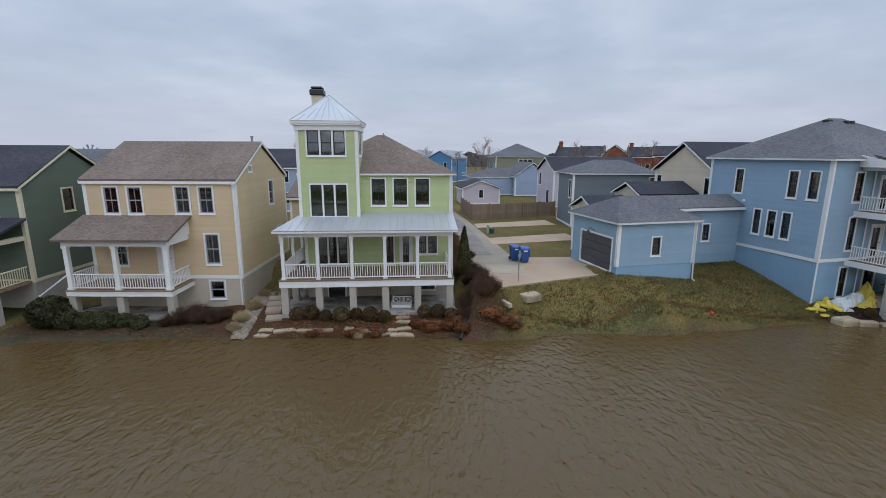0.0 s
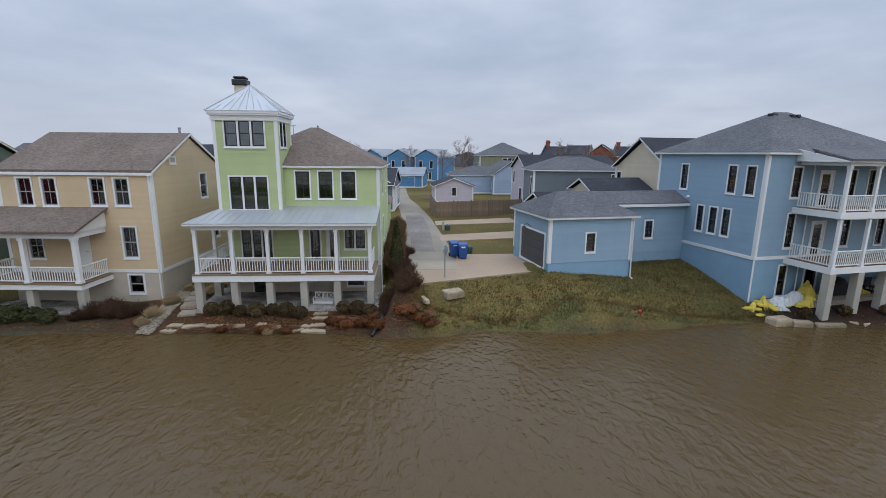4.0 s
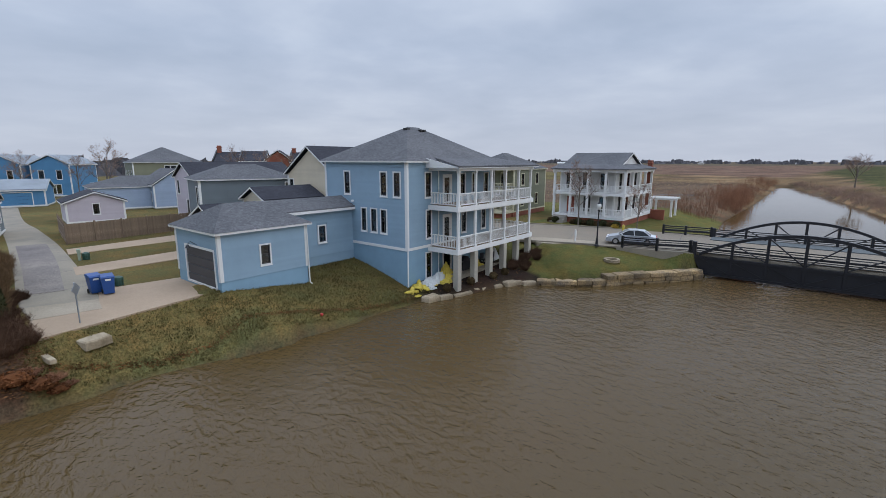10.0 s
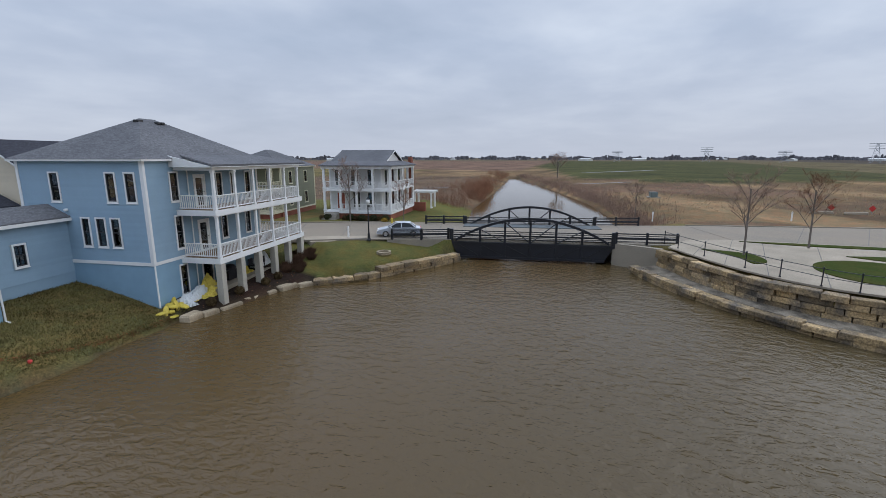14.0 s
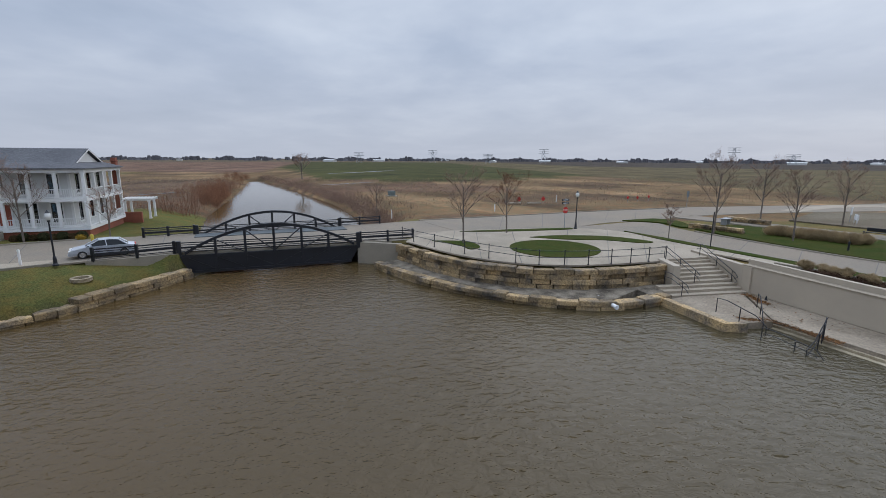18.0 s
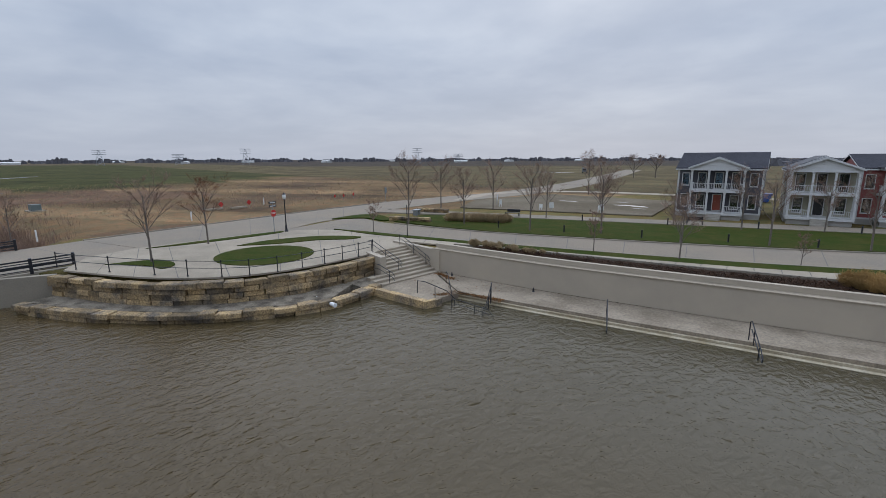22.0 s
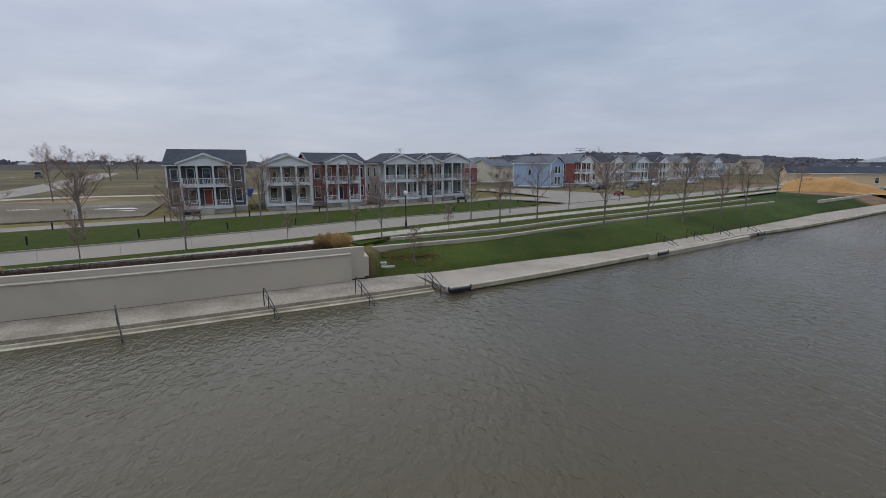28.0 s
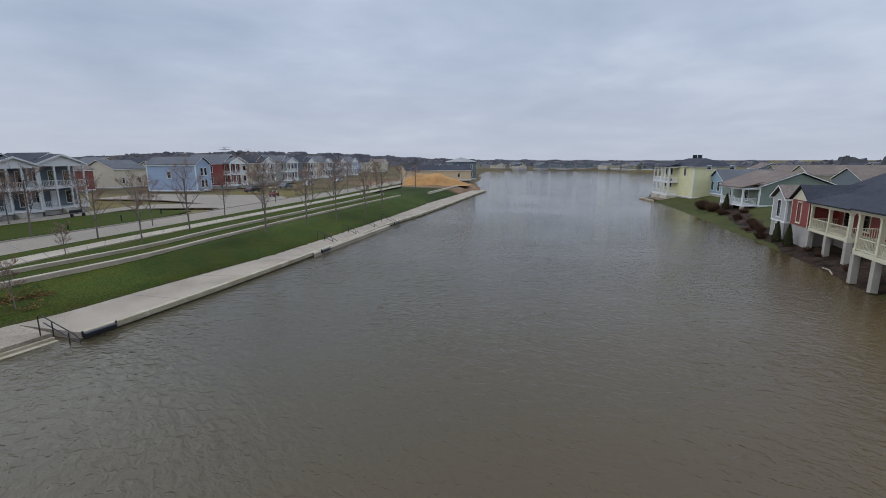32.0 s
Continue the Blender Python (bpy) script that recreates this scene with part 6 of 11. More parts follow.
def blue_house():
    m = pose(BC.x, BC.y, 0, rz=BANG)
    W, D = 11.0, 8.9
    ob = house("house_blue", m, "blue lapboard house with grey hip roof and two-storey white gallery", W, D, 0.5, 3.42, 9.45, "hip", BLUE, GREYROOF, base=BLUEBASE, rise=2.68, over=0.35, course=0.17,
               ridge=1.2, sash=BLACKSASH, openings=[(f, a + 0.16 * (b - a) * (st[0] == "w"), b - 0.16 * (b - a) * (st[0] == "w"), c, e, st) for f, a, b, c, e, st in [
                   ("L", D - 6.66, D - 5.8, 7.05, 8.68, "wb"), ("L", D - 2.66, D - 1.82, 7.05, 8.68, "wb"), ("L", D - 1.34, D - 0.48, 7.05, 8.68, "wb"),
                   ("L", D - 4.78, D - 4.06, 4.35, 6.0, "w"), ("L", D - 3.75, D - 2.93, 4.35, 6.0, "wb"), ("L", D - 2.7, D - 1.9, 4.35, 6.0, "w"),
                   ("F", 1.8, 2.65, 6.95, 8.65, "wb"), ("F", 1.9, 2.65, 3.95, 5.95, "w"), ("F", 1.85, 2.65, 0.95, 2.8, "w"),
                   ("F", 4.0, 4.9, 6.3, 8.4, "dwg"), ("F", 4.0, 4.9, 3.3, 5.4, "dwg"), ("F", 4.0, 4.9, 0.8, 2.9, "dkg"),
                   ("F", 6.0, 6.8, 6.9, 8.5, "w"), ("F", 7.6, 8.3, 6.9, 8.5, "w"), ("F", 9.3, 10.1, 6.5, 8.5, "w"), ("F", 6.2, 7.0, 3.9, 5.6, "w"), ("F", 9.0, 9.8, 3.9, 5.6, "w"),
                   ("R", 1.5, 2.4, 6.5, 8.4, "w"), ("R", 1.5, 2.4, 3.6, 5.4, "w"), ("R", 4.5, 5.4, 6.9, 8.4, "w")]])
    # gallery in front, wrapping the far end
    x0, x1, yf = 3.35, 13.0, -2.6
    P = part_frame("gallery", ob, Matrix())
    xs = [2.45, 4.5, 6.55, 8.6, 10.65, 12.7]
    for zf, zt, tag in ((3.3, 6.12, 1), (6.35, 8.8, 2)):
        part("gallery_floor", M().box(2.25, yf - 0.1, zf - 0.09, x1, 0.0, zf).box(W, 0, zf - 0.09, x1, 5.2, zf), DECK, P, "brown deck boards")
        part("floor_rim", M().box(2.2, yf - 0.16, zf - 0.34, x1 + 0.06, yf - 0.1, zf + 0.012).box(x1, yf - 0.1, zf - 0.34, x1 + 0.06, 5.2, zf + 0.012).box(2.2, yf - 0.1, zf - 0.34, 2.26, 0, zf + 0.012), WHITE, P)
        for i, x in enumerate(xs):
            column(P, x, yf, zf, zt, 0.17)
            if i:
                railing(P, (xs[i - 1] + 0.1, yf), (x - 0.1, yf), zf)
        railing(P, (2.45, -0.05), (2.45, yf + 0.1), zf)
        for i, y in enumerate((0.0, 2.4, 4.9)):
            column(P, 12.7, y, zf, zt, 0.17)
            railing(P, (12.7, (yf, 0.0, 2.4)[i] + 0.1), (12.7, y - 0.1), zf)
    part("gallery_beam", M().box(2.3, yf - 0.12, 8.8, x1, yf + 0.12, 9.05).box(12.58, yf + 0.12, 8.8, 12.82, 5.0, 9.05).box(2.3, yf + 0.12, 8.8, 2.54, 0, 9.05), WHITE, P)
    part("beam_lower", M().box(2.3, yf - 0.1, 5.96, x1, yf + 0.1, 6.1), WHITE, P)
    for i, x in enumerate(xs):
        w = BC + BU * x + BV * yf
        pier(P, x, yf + 0.05, max(0.3, hz_ground(w.x, w.y) - 0.2), 2.97, 0.44)
    gr = M()
    lo = [(1.95, yf - 0.4, 9.05), (x1 + 0.4, yf - 0.4, 9.05), (W + 0.3, 0.0, 9.62), (3.0, 0.0, 9.62)]
    lo2 = [(x1 + 0.4, yf - 0.4, 9.05), (x1 + 0.4, 5.6, 9.05), (W + 0.3, 5.6, 9.62), (W + 0.3, 0.0, 9.62)]
    for q in (lo, lo2):
        gr.hull(q, [(p[0], p[1], p[2] + 0.12) for p in q])
    part("gallery_roof", gr, GREYROOF, P)
    part("gallery_soffit", M().hull([(1.95, yf - 0.4, 9.0), (x1 + 0.4, yf - 0.4, 9.0), (x1 + 0.4, 0, 9.0), (1.95, 0, 9.0)], [(1.95, yf - 0.4, 9.04), (x1 + 0.4, yf - 0.4, 9.04), (x1 + 0.4, 0, 9.04), (1.95, 0, 9.04)]).hull([(1.97, yf - 0.3, 9.05), (1.97, 0, 9.05), (1.97, 0, 9.7)], [(2.03, yf - 0.3, 9.05), (2.03, 0, 9.05), (2.03, 0, 9.7)]), WHITE, P)
    part("roof_vent", M().cbox(4.3, 4.0, 11.9, 4.75, 4.4, 12.07, 0.03), BLACKSASH, ob)
    for x in (5.6, 6.0):
        part("roof_vent", M().cbox(x, 3.7, 11.82, x + 0.3, 4.0, 12.0, 0.03), BLACKSASH, ob)
    part("downspout", M().pipe([(-0.06, -0.1, 9.3), (-0.08, -0.12, 0.7)], 0.05), WHITE, ob)
    part("downspout", M().pipe([(3.1, -0.1, 9.0), (3.3, -0.12, 8.7), (3.3, -0.12, 0.7)], 0.04), WHITE, ob)
    part("security_light", M().tube((-0.15, 5.6, 6.5), (0.0, 5.6, 6.5), 0.09).cbox(-0.2, 5.5, 6.42, -0.1, 5.7, 6.56, 0.03), WHITE, ob)
    # link and garage
    L = part_frame("link_wing", ob, Matrix())
    part("wall", M().box(-5.75, 5.8, 1.2, 0, 10.5, 6.0), BLUE, L)
    sd = M()
    z = 2.7
    while z < 6.0:
        for p, r in (((-5.75, -3.35), (-2.45, 0.0)) if 3.5 < z < 5.0 else ((-5.75, 0.0),)):
            sd.hull([(p, 5.794, z + 0.17), (r, 5.794, z + 0.17), (r, 5.8, z + 0.17), (p, 5.8, z + 0.17)], [(p, 5.766, z), (r, 5.766, z), (r, 5.8, z), (p, 5.8, z)])
        z += 0.17
    part("siding", sd, BLUE, L, "lapped boards")
    window(L, pose(-3.2, 5.74, 0), 0, 3.7, 0.56, 1.15, WHITE, BLACKSASH)
    rf = M()
    lo = [(-6.6, 5.45, 6.0), (0.0, 5.45, 6.0), (0.0, 7.0, 6.72), (-8.2, 7.0, 6.72)]
    rf.hull(lo, [(p[0], p[1], p[2] + 0.12) for p in lo])
    lo = [(-8.2, 7.0, 6.72), (0.0, 7.0, 6.72), (0.0, 10.9, 6.0), (-6.6, 10.9, 6.0)]
    rf.hull(lo, [(p[0], p[1], p[2] + 0.12) for p in lo])
    part("roof", rf, GREYROOF, L)
    part("fascia", M().box(-6.0, 5.40, 5.86, 0.0, 5.50, 6.04), WHITE, L)
    return ob


blue_house()


def blue_garage():
    G = Vector((11.05, 28.05, 0))
    ob = house("garage_blue", pose(G.x, G.y, 0, rz=BANG), "blue lapboard garage with grey hip roof and dark garage door", 5.72, 5.6, 1.3, 2.7, 5.5, "hip", BLUE, GREYROOF, base=BLUEBASE, rise=1.35, over=0.32,
               course=0.17, ridge=2.2, band_board=False, openings=[("F", 2.5, 3.08, 3.35, 4.5, "w"), ("L", 1.35, 5.0, 2.15, 4.4, "gk")])
    part("downspout", M().pipe([(5.7, -0.1, 5.4), (5.74, -0.12, 1.6), (5.8, -0.3, 1.5)], 0.045), WHITE, ob)
    part("wall_lamp", M().pipe([(-0.05, 2.6, 4.6), (-0.4, 2.6, 4.85), (-0.55, 2.6, 4.7)], 0.02).lathe([(0.16, 4.5), (0.05, 4.68)], cx=-0.55, cy=2.6, k=8), BLACKSASH, ob, "black gooseneck lamp")
    return ob


blue_garage()


# ---- white house with porches across the street ----
def gallery_house(name, m, label, W, D, wall, roofmat, zf=2.9, zm=5.75, ze=8.35, rise=2.3, roof="gable_y", trim=None, n=4, porch_d=2.2, door_mat="r", group="", base=BRICK, pediment=True, px=(0.1, 0.9), side=False, ground=2.1, wins=True, course=0.24):
    """A two-storey house with a two-storey porch in front; the porch spans px of the width."""
    trim = trim or WHITE
    a, b = W * px[0], W * px[1]
    k = n - 1
    bay = (b - a) / k
    ops = []
    dd = 0 if n > 3 else 0
    for i in range(k):
        c = a + bay * (i + 0.5)
        ops.append(("F", c - 0.42, c + 0.42, zm + 0.1, zm + 2.1, "wm"))
        ops.append(("F", c - 0.45, c + 0.45, zf + 0.02, zf + 2.1, "d" + door_mat) if i == k // 2 + (1 if k % 2 == 0 else 0) - (1 if k % 2 == 0 else 0) else ("F", c - 0.42, c + 0.42, zf + 0.4, zf + 2.1, "wm"))
    if px[0] > 0.14:
        for c in (a * 0.5, W - (W - b) * 0.5):
            ops.append(("F", c - 0.38, c + 0.38, zm + 0.5, zm + 2.0, "wm"))
            ops.append(("F", c - 0.38, c + 0.38, zf + 0.5, zf + 2.1, "wm"))
    if wins:
        for f in "LR":
            for c in (D * 0.25, D * 0.7):
                ops.append((f, c - 0.4, c + 0.4, zm + 0.5, zm + 2.0, "w"))
                ops.append((f, c - 0.4, c + 0.4, zf + 0.5, zf + 2.0, "w"))
    ob = house(name, m, label, W, D, ground - 0.3, zf - 0.1, ze, roof, wall, roofmat, rise=rise, course=course, openings=ops, group=group, base=base, trim=trim, over=0.3)
    P = part_frame("porch", ob, Matrix())
    y = -porch_d
    for zz in (zf, zm):
        part("porch_floor", M().box(a - 0.15, y - 0.12, zz - 0.3, b + 0.15, -0.04, zz), trim, P)
        for i in range(n):
            column(P, a + bay * i, y + 0.08, zz, (zm - 0.3) if zz == zf else ze - 0.1, 0.22, trim)
            if i and not (zz == zf and i - 1 == k // 2):
                railing(P, (a + bay * (i - 1) + 0.12, y + 0.08), (a + bay * i - 0.12, y + 0.08), zz, 0.85, trim, gap=0.18)
        railing(P, (a, -0.1), (a, y + 0.2), zz, 0.85, trim, gap=0.18)
        railing(P, (b, y + 0.2), (b, -0.1), zz, 0.85, trim, gap=0.18)
    part("porch_base", M().box(a, y + 0.1, ground - 0.2, b, -0.1, zf - 0.3), base, P)
    part("beam", M().box(a - 0.2, y - 0.1, ze - 0.1, b + 0.2, -0.04, ze + 0.2), trim, P)
    if pediment:
        rz = min(1.5, (b - a) * 0.2)
        mid = (a + b) / 2
        part("pediment", M().hull([(a - 0.2, y - 0.05, ze + 0.2), (b + 0.2, y - 0.05, ze + 0.2), (mid, y - 0.05, ze + 0.2 + rz)], [(a - 0.2, y + 0.15, ze + 0.2), (b + 0.2, y + 0.15, ze + 0.2), (mid, y + 0.15, ze + 0.2 + rz)]), trim, P)
        pr = M()
        for s in (a - 0.45, b + 0.45):
            lo = [(s, y - 0.3, ze + 0.14), (s, D * 0.3, ze + 0.14), (mid, D * 0.3, ze + 0.3 + rz), (mid, y - 0.3, ze + 0.3 + rz)]
            pr.hull(lo, [(p[0], p[1], p[2] + 0.12) for p in lo])
        part("porch_roof", pr, roofmat, P)
        rk = M()
        for s in (a - 0.45, b + 0.45):
            rk.hull([(s, y - 0.34, ze + 0.06), (s, y - 0.29, ze + 0.06), (mid, y - 0.29, ze + 0.18 + rz), (mid, y - 0.34, ze + 0.18 + rz)],
                    [(s, y - 0.34, ze + 0.28), (s, y - 0.29, ze + 0.28), (mid, y - 0.29, ze + 0.44 + rz), (mid, y - 0.34, ze + 0.44 + rz)])
        part("rake", rk, trim, P)
    c = a + bay * (k // 2 + 0.5)
    steps(P, c - 0.8, c + 0.8, y - 0.12, ground, zf)
    return ob


def white_house():
    ang = math.degrees(math.atan2(-0.975, 0.22))
    m = pose(54.0, 38.6, 0, rz=ang)
    W, D = 7.0, 9.8
    ob = house("house_white", m, "white two-storey house with wraparound porches and grey roof", W, D, 1.9, 2.9, 8.35, "gable_x", WHITES, GREYROOF, rise=2.0, over=0.3, course=0.22, base=BRICK, openings=[
        ("F", 0.8, 1.7, 6.1, 8.0, "w"), ("F", 3.0, 3.9, 6.1, 8.0, "w"), ("F", 5.2, 6.1, 6.1, 8.0, "w"), ("F", 1.0, 2.0, 3.0, 5.1, "dr"), ("F", 3.2, 4.1, 3.3, 5.2, "w"), ("F", 5.2, 6.1, 3.3, 5.2, "w"),
        ("R", 1.2, 2.1, 6.1, 8.0, "w"), ("R", 4.0, 4.9, 6.1, 8.0, "w"), ("R", 6.8, 7.7, 6.1, 8.0, "w"), ("R", 1.2, 2.1, 3.3, 5.2, "w"), ("R", 4.0, 4.9, 3.3, 5.2, "w"), ("R", 6.8, 7.7, 3.3, 5.2, "w")])
    P = part_frame("porch", ob, Matrix())
    for zz, zt in ((2.98, 5.45), (5.75, 8.2)):
        part("porch_floor", M().box(-0.1, -1.9, zz - 0.28, W + 1.9, -0.04, zz).box(W + 0.04, -0.04, zz - 0.28, W + 1.9, 8.4, zz), WHITE, P)
        xs = [0.05, 2.2, 4.35, 6.5, W + 1.75]
        for i, x in enumerate(xs):
            column(P, x, -1.75, zz, zt, 0.26)
            if i and not (zz < 3 and i == 1):
                railing(P, (xs[i - 1] + 0.14, -1.75), (x - 0.14, -1.75), zz, 0.9, gap=0.16)
        ys = [-1.75, 0.7, 3.1, 5.6, 8.2]
        for i, y in enumerate(ys[1:]):
            column(P, W + 1.75, y, zz, zt, 0.26)
            railing(P, (W + 1.75, ys[i] + 0.14), (W + 1.75, y - 0.14), zz, 0.9, gap=0.16)
    part("beam", M().box(-0.2, -1.95, 8.2, W + 1.95, -1.6, 8.5).box(W + 1.6, -1.6, 8.2, W + 1.95, 8.5, 8.5), WHITE, P)
    pr = M()
    for lo in ([(-0.4, -2.2, 8.5), (W + 2.2, -2.2, 8.5), (W + 0.2, 0.2, 9.0), (-0.4, 0.2, 9.0)], [(W + 2.2, -2.2, 8.5), (W + 2.2, 8.7, 8.5), (W + 0.2, 8.7, 9.0), (W + 0.2, 0.2, 9.0)]):
        pr.hull(lo, [(p[0], p[1], p[2] + 0.12) for p in lo])
    part("porch_roof", pr, GREYROOF, P)
    part("porch_base", M().box(0, -1.7, 1.8, W + 1.7, -0.05, 2.7).box(W + 0.05, -0.05, 1.8, W + 1.7, 8.2, 2.7), BRICK, P)
    steps(P, 0.2, 2.0, -1.9, 2.1, 2.98)
    part("chimney", M().cbox(W + 0.98, 8.8, 2, W + 1.48, 9.4, 9.6, 0.03).cbox(W + 0.92, 8.74, 9.15, W + 1.54, 9.46, 9.32, 0.03), BRICK, ob, "red brick chimney")
    return ob


white_house()
# pergola and brick wall at its garden end


def pergola():
    ob = thing("pergola", pose(67.5, 33.5, 0, rz=-77), "white garden pergola beside a brick wall", "pergola")
    for x in (0, 2.6):
        for y in (0, 2.4):
            column(ob, x, y, 2.0, 4.3, 0.24)
    for y in (0, 2.4):
        part("beam", M().box(-0.5, y - 0.08, 4.3, 3.1, y + 0.08, 4.5), WHITE, ob)
    for i in range(9):
        part("rafter", M().box(-0.35 + i * 0.4, -0.5, 4.5, -0.27 + i * 0.4, 2.9, 4.62), WHITE, ob)
    thing("garden_wall", pose(64.5, 32.5, 0, rz=-77), "low red brick garden wall", "wall", mesh=M().cbox(0, 0, 1.9, 2.2, 0.35, 3.2, 0.02), material=BRICK)


pergola()
gallery_house("house_olive", pose(48.5, 52.0, 0, rz=-74), "olive green house with cream porches and dark roof", 8.5, 10.0, OLIVE, GREYROOF, trim=CREAM, roof="hip", rise=2.2, n=4, px=(0.02, 0.98), pediment=False)
gallery_house("house_olive", pose(42.0, 66.0, 0, rz=-68), "olive green house with cream porches and dark roof", 8.5, 10.0, SAGE, DARKROOF, trim=CREAM, roof="gable_y", rise=2.6, n=4, px=(0.02, 0.98), pediment=False)

# ---- row of porch houses along the narrow lane ----
gallery_house("house_charcoal", pose(33.2, -66.0, 0, rz=193), "charcoal house with white two-storey porch and red door", 9.6, 10, CHAR, DARKROOF, roof="gable_x", rise=2.0, n=4, px=(0.2, 0.8), group="porch houses", trim=SHADEWHITE, ze=8.3, base=GREYBASE)
gallery_house("house_sage", pose(21.6, -69.2, 0, rz=195), "sage tan house with white two-storey porch", 6.4, 11, SAGETAN, GREYROOF, rise=1.6, n=4, px=(0.03, 0.97), group="porch houses", trim=SHADEWHITE, door_mat="k", ze=8.2, base=GREYBASE)
gallery_house("house_red", pose(15.4, -72.6, 0, rz=200), "barn red house with white two-storey porch", 8.6, 10, RED, DARKROOF, roof="gable_x", rise=1.6, n=4, px=(0.2, 0.8), group="porch houses", trim=SHADEWHITE, door_mat="k", ze=8.4, base=GREYBASE)
gallery_house("house_grey", pose(5.0, -76.8, 0, rz=197), "greyish tan house with white two-storey porch", 6.0, 8, GREYS, DARKROOF, rise=1.6, n=4, px=(0.03, 0.97), group="porch houses", trim=SHADEWHITE, door_mat="r", ze=8.4, base=GREYBASE)
gallery_house("house_navy", pose(-0.4, -80.2, 0, rz=199), "navy house with white two-storey porch", 5.2, 8, NAVY, DARKROOF, rise=1.6, n=4, px=(0.03, 0.97), group="porch houses", trim=SHADEWHITE, door_mat="w", ze=8.4, base=GREYBASE)
gallery_house("house_slate", pose(-5.4, -83.4, 0, rz=202), "slate blue house with white two-storey porch", 6.2, 8, SLATE, DARKROOF, rise=1.6, n=4, px=(0.03, 0.97), group="porch houses", trim=SHADEWHITE, door_mat="w", ze=8.6, base=GREYBASE)


def plain_house(name, x, y, ang, W, D, wall, roofmat, label, z1=8.0, rise=2.4, roof="gable_x", trim=None, zb=1.8, wins=((0.2, 1), (0.5, 1), (0.8, 1)), storeys=2, extra=(), course=0.0, group=""):
    """A simpler house, further off: rows of windows on each side."""
    ops = list(extra)
    used = {e[0] for e in extra}
    for f in ("FRL" if course else "FR"):
        if f in used:
            continue
        L = face_len(f, W, D)
        for s in range(storeys):
            zz = 2.4 + 0.8 + s * 2.8
            for fr, _ in wins:
                if zz + 1.5 < z1 and L > 3:
                    ops.append((f, L * fr - 0.4, L * fr + 0.4, zz, zz + 1.4, "w"))
    name = "garage" if "garage" in name else "shed" if "shed" in name else "pavilion" if "pavilion" in name else "house"
    return house(name, pose(x, y, 0, rz=ang), label, W, D, zb, 2.3, z1, roof, wall, roofmat, rise=rise, trim=trim, openings=ops, course=course, faces="FRL" if course else "", group=group, over=0.3)


# houses up the alley
plain_house("house_slate_rear", 13.7, 48.0, 0, 9.0, 6.0, SLATE, GREYROOF, "slate grey house with pale trim and grey hip roof", z1=7.7, rise=1.35, roof="hip", course=0.2, extra=[("F", 8.0, 8.6, 5.6, 7.3, "w"), ("L", 4.6, 5.3, 5.2, 7.0, "w")])
plain_house("garage_beige", 12.9, 38.2, 12, 3.4, 3.8, BEIGE, DARKROOF, "small beige garage with dark gable roof", z1=5.0, rise=0.95, roof="gable_x", storeys=1, course=0.2, extra=[("F", 1.2, 1.8, 3.0, 4.2, "w"), ("L", 0.6, 3.2, 2.05, 4.2, "gw")])
plain_house("garage_tan", 16.95, 38.9, 12, 5.2, 3.8, BEIGE, DARKROOF, "low tan garage with dark gable roof", z1=6.2, rise=0.95, roof="gable_x", storeys=1, course=0.2, extra=[("F", 2.4, 3.0, 3.4, 4.5, "w")])
plain_house("house_beige_rear", 23.0, 38.8, 12.6, 9.0, 7.5, CREAMSIDING, DARKROOF, "cream lapboard house with dark gable roof", z1=8.15, rise=2.5, roof="gable_x", course=0.2, extra=[("L", 0.35, 0.95, 5.9, 7.7, "w"), ("L", 6.5, 7.1, 5.9, 7.7, "w"), ("F", 2.0, 2.7, 5.4, 7.0, "w")])
plain_house("house_lilac", 16.0, 65.9, 13, 14, 5.4, LILAC, DARKROOF, "pale lilac house with dark gable roof", z1=7.3, rise=1.8, roof="gable_x", course=0.22, extra=[("L", 0.7, 1.3, 5.2, 6.9, "w"), ("L", 3.2, 4.0, 2.4, 4.5, "dk")])
plain_house("shed_pink", 3.1, 69.8, 6, 5.8, 6, LILAC, DARKROOF, "small pale pink shed with dark gable roof", z1=4.45, rise=1.15, roof="gable_y", storeys=1, course=0.2, extra=[("F", 2.6, 3.2, 3.1, 4.3, "w")])
plain_house("house_pale_blue", 5.7, 85.8, 5, 14, 9, PALEBLUE, GREYROOF, "pale blue house with grey hip roof", z1=5.4, rise=1.6, roof="hip", course=0.22, extra=[("F", 11.6, 12.3, 2.6, 4.2, "w"), ("L", 3.0, 3.7, 3.0, 4.4, "w")])
plain_house("house_wing", 13.4, 84.4, 5, 6.5, 10, PALEBLUE, GREYROOF, "pale blue gabled wing with white rake boards", z1=5.6, rise=2.4, roof="gable_y", course=0.22, extra=[("F", 5.0, 5.6, 2.8, 4.4, "w")])
plain_house("garage_blue_rear", -7.2, 100.6, -6, 6.9, 7, BRIGHTBLUE, BLUEGREYROOF, "bright blue garage with pale roof", z1=4.7, rise=1.5, roof="gable_x", storeys=1, course=0.22, extra=[("F", 0.5, 5.2, 2.05, 4.3, "gb")])
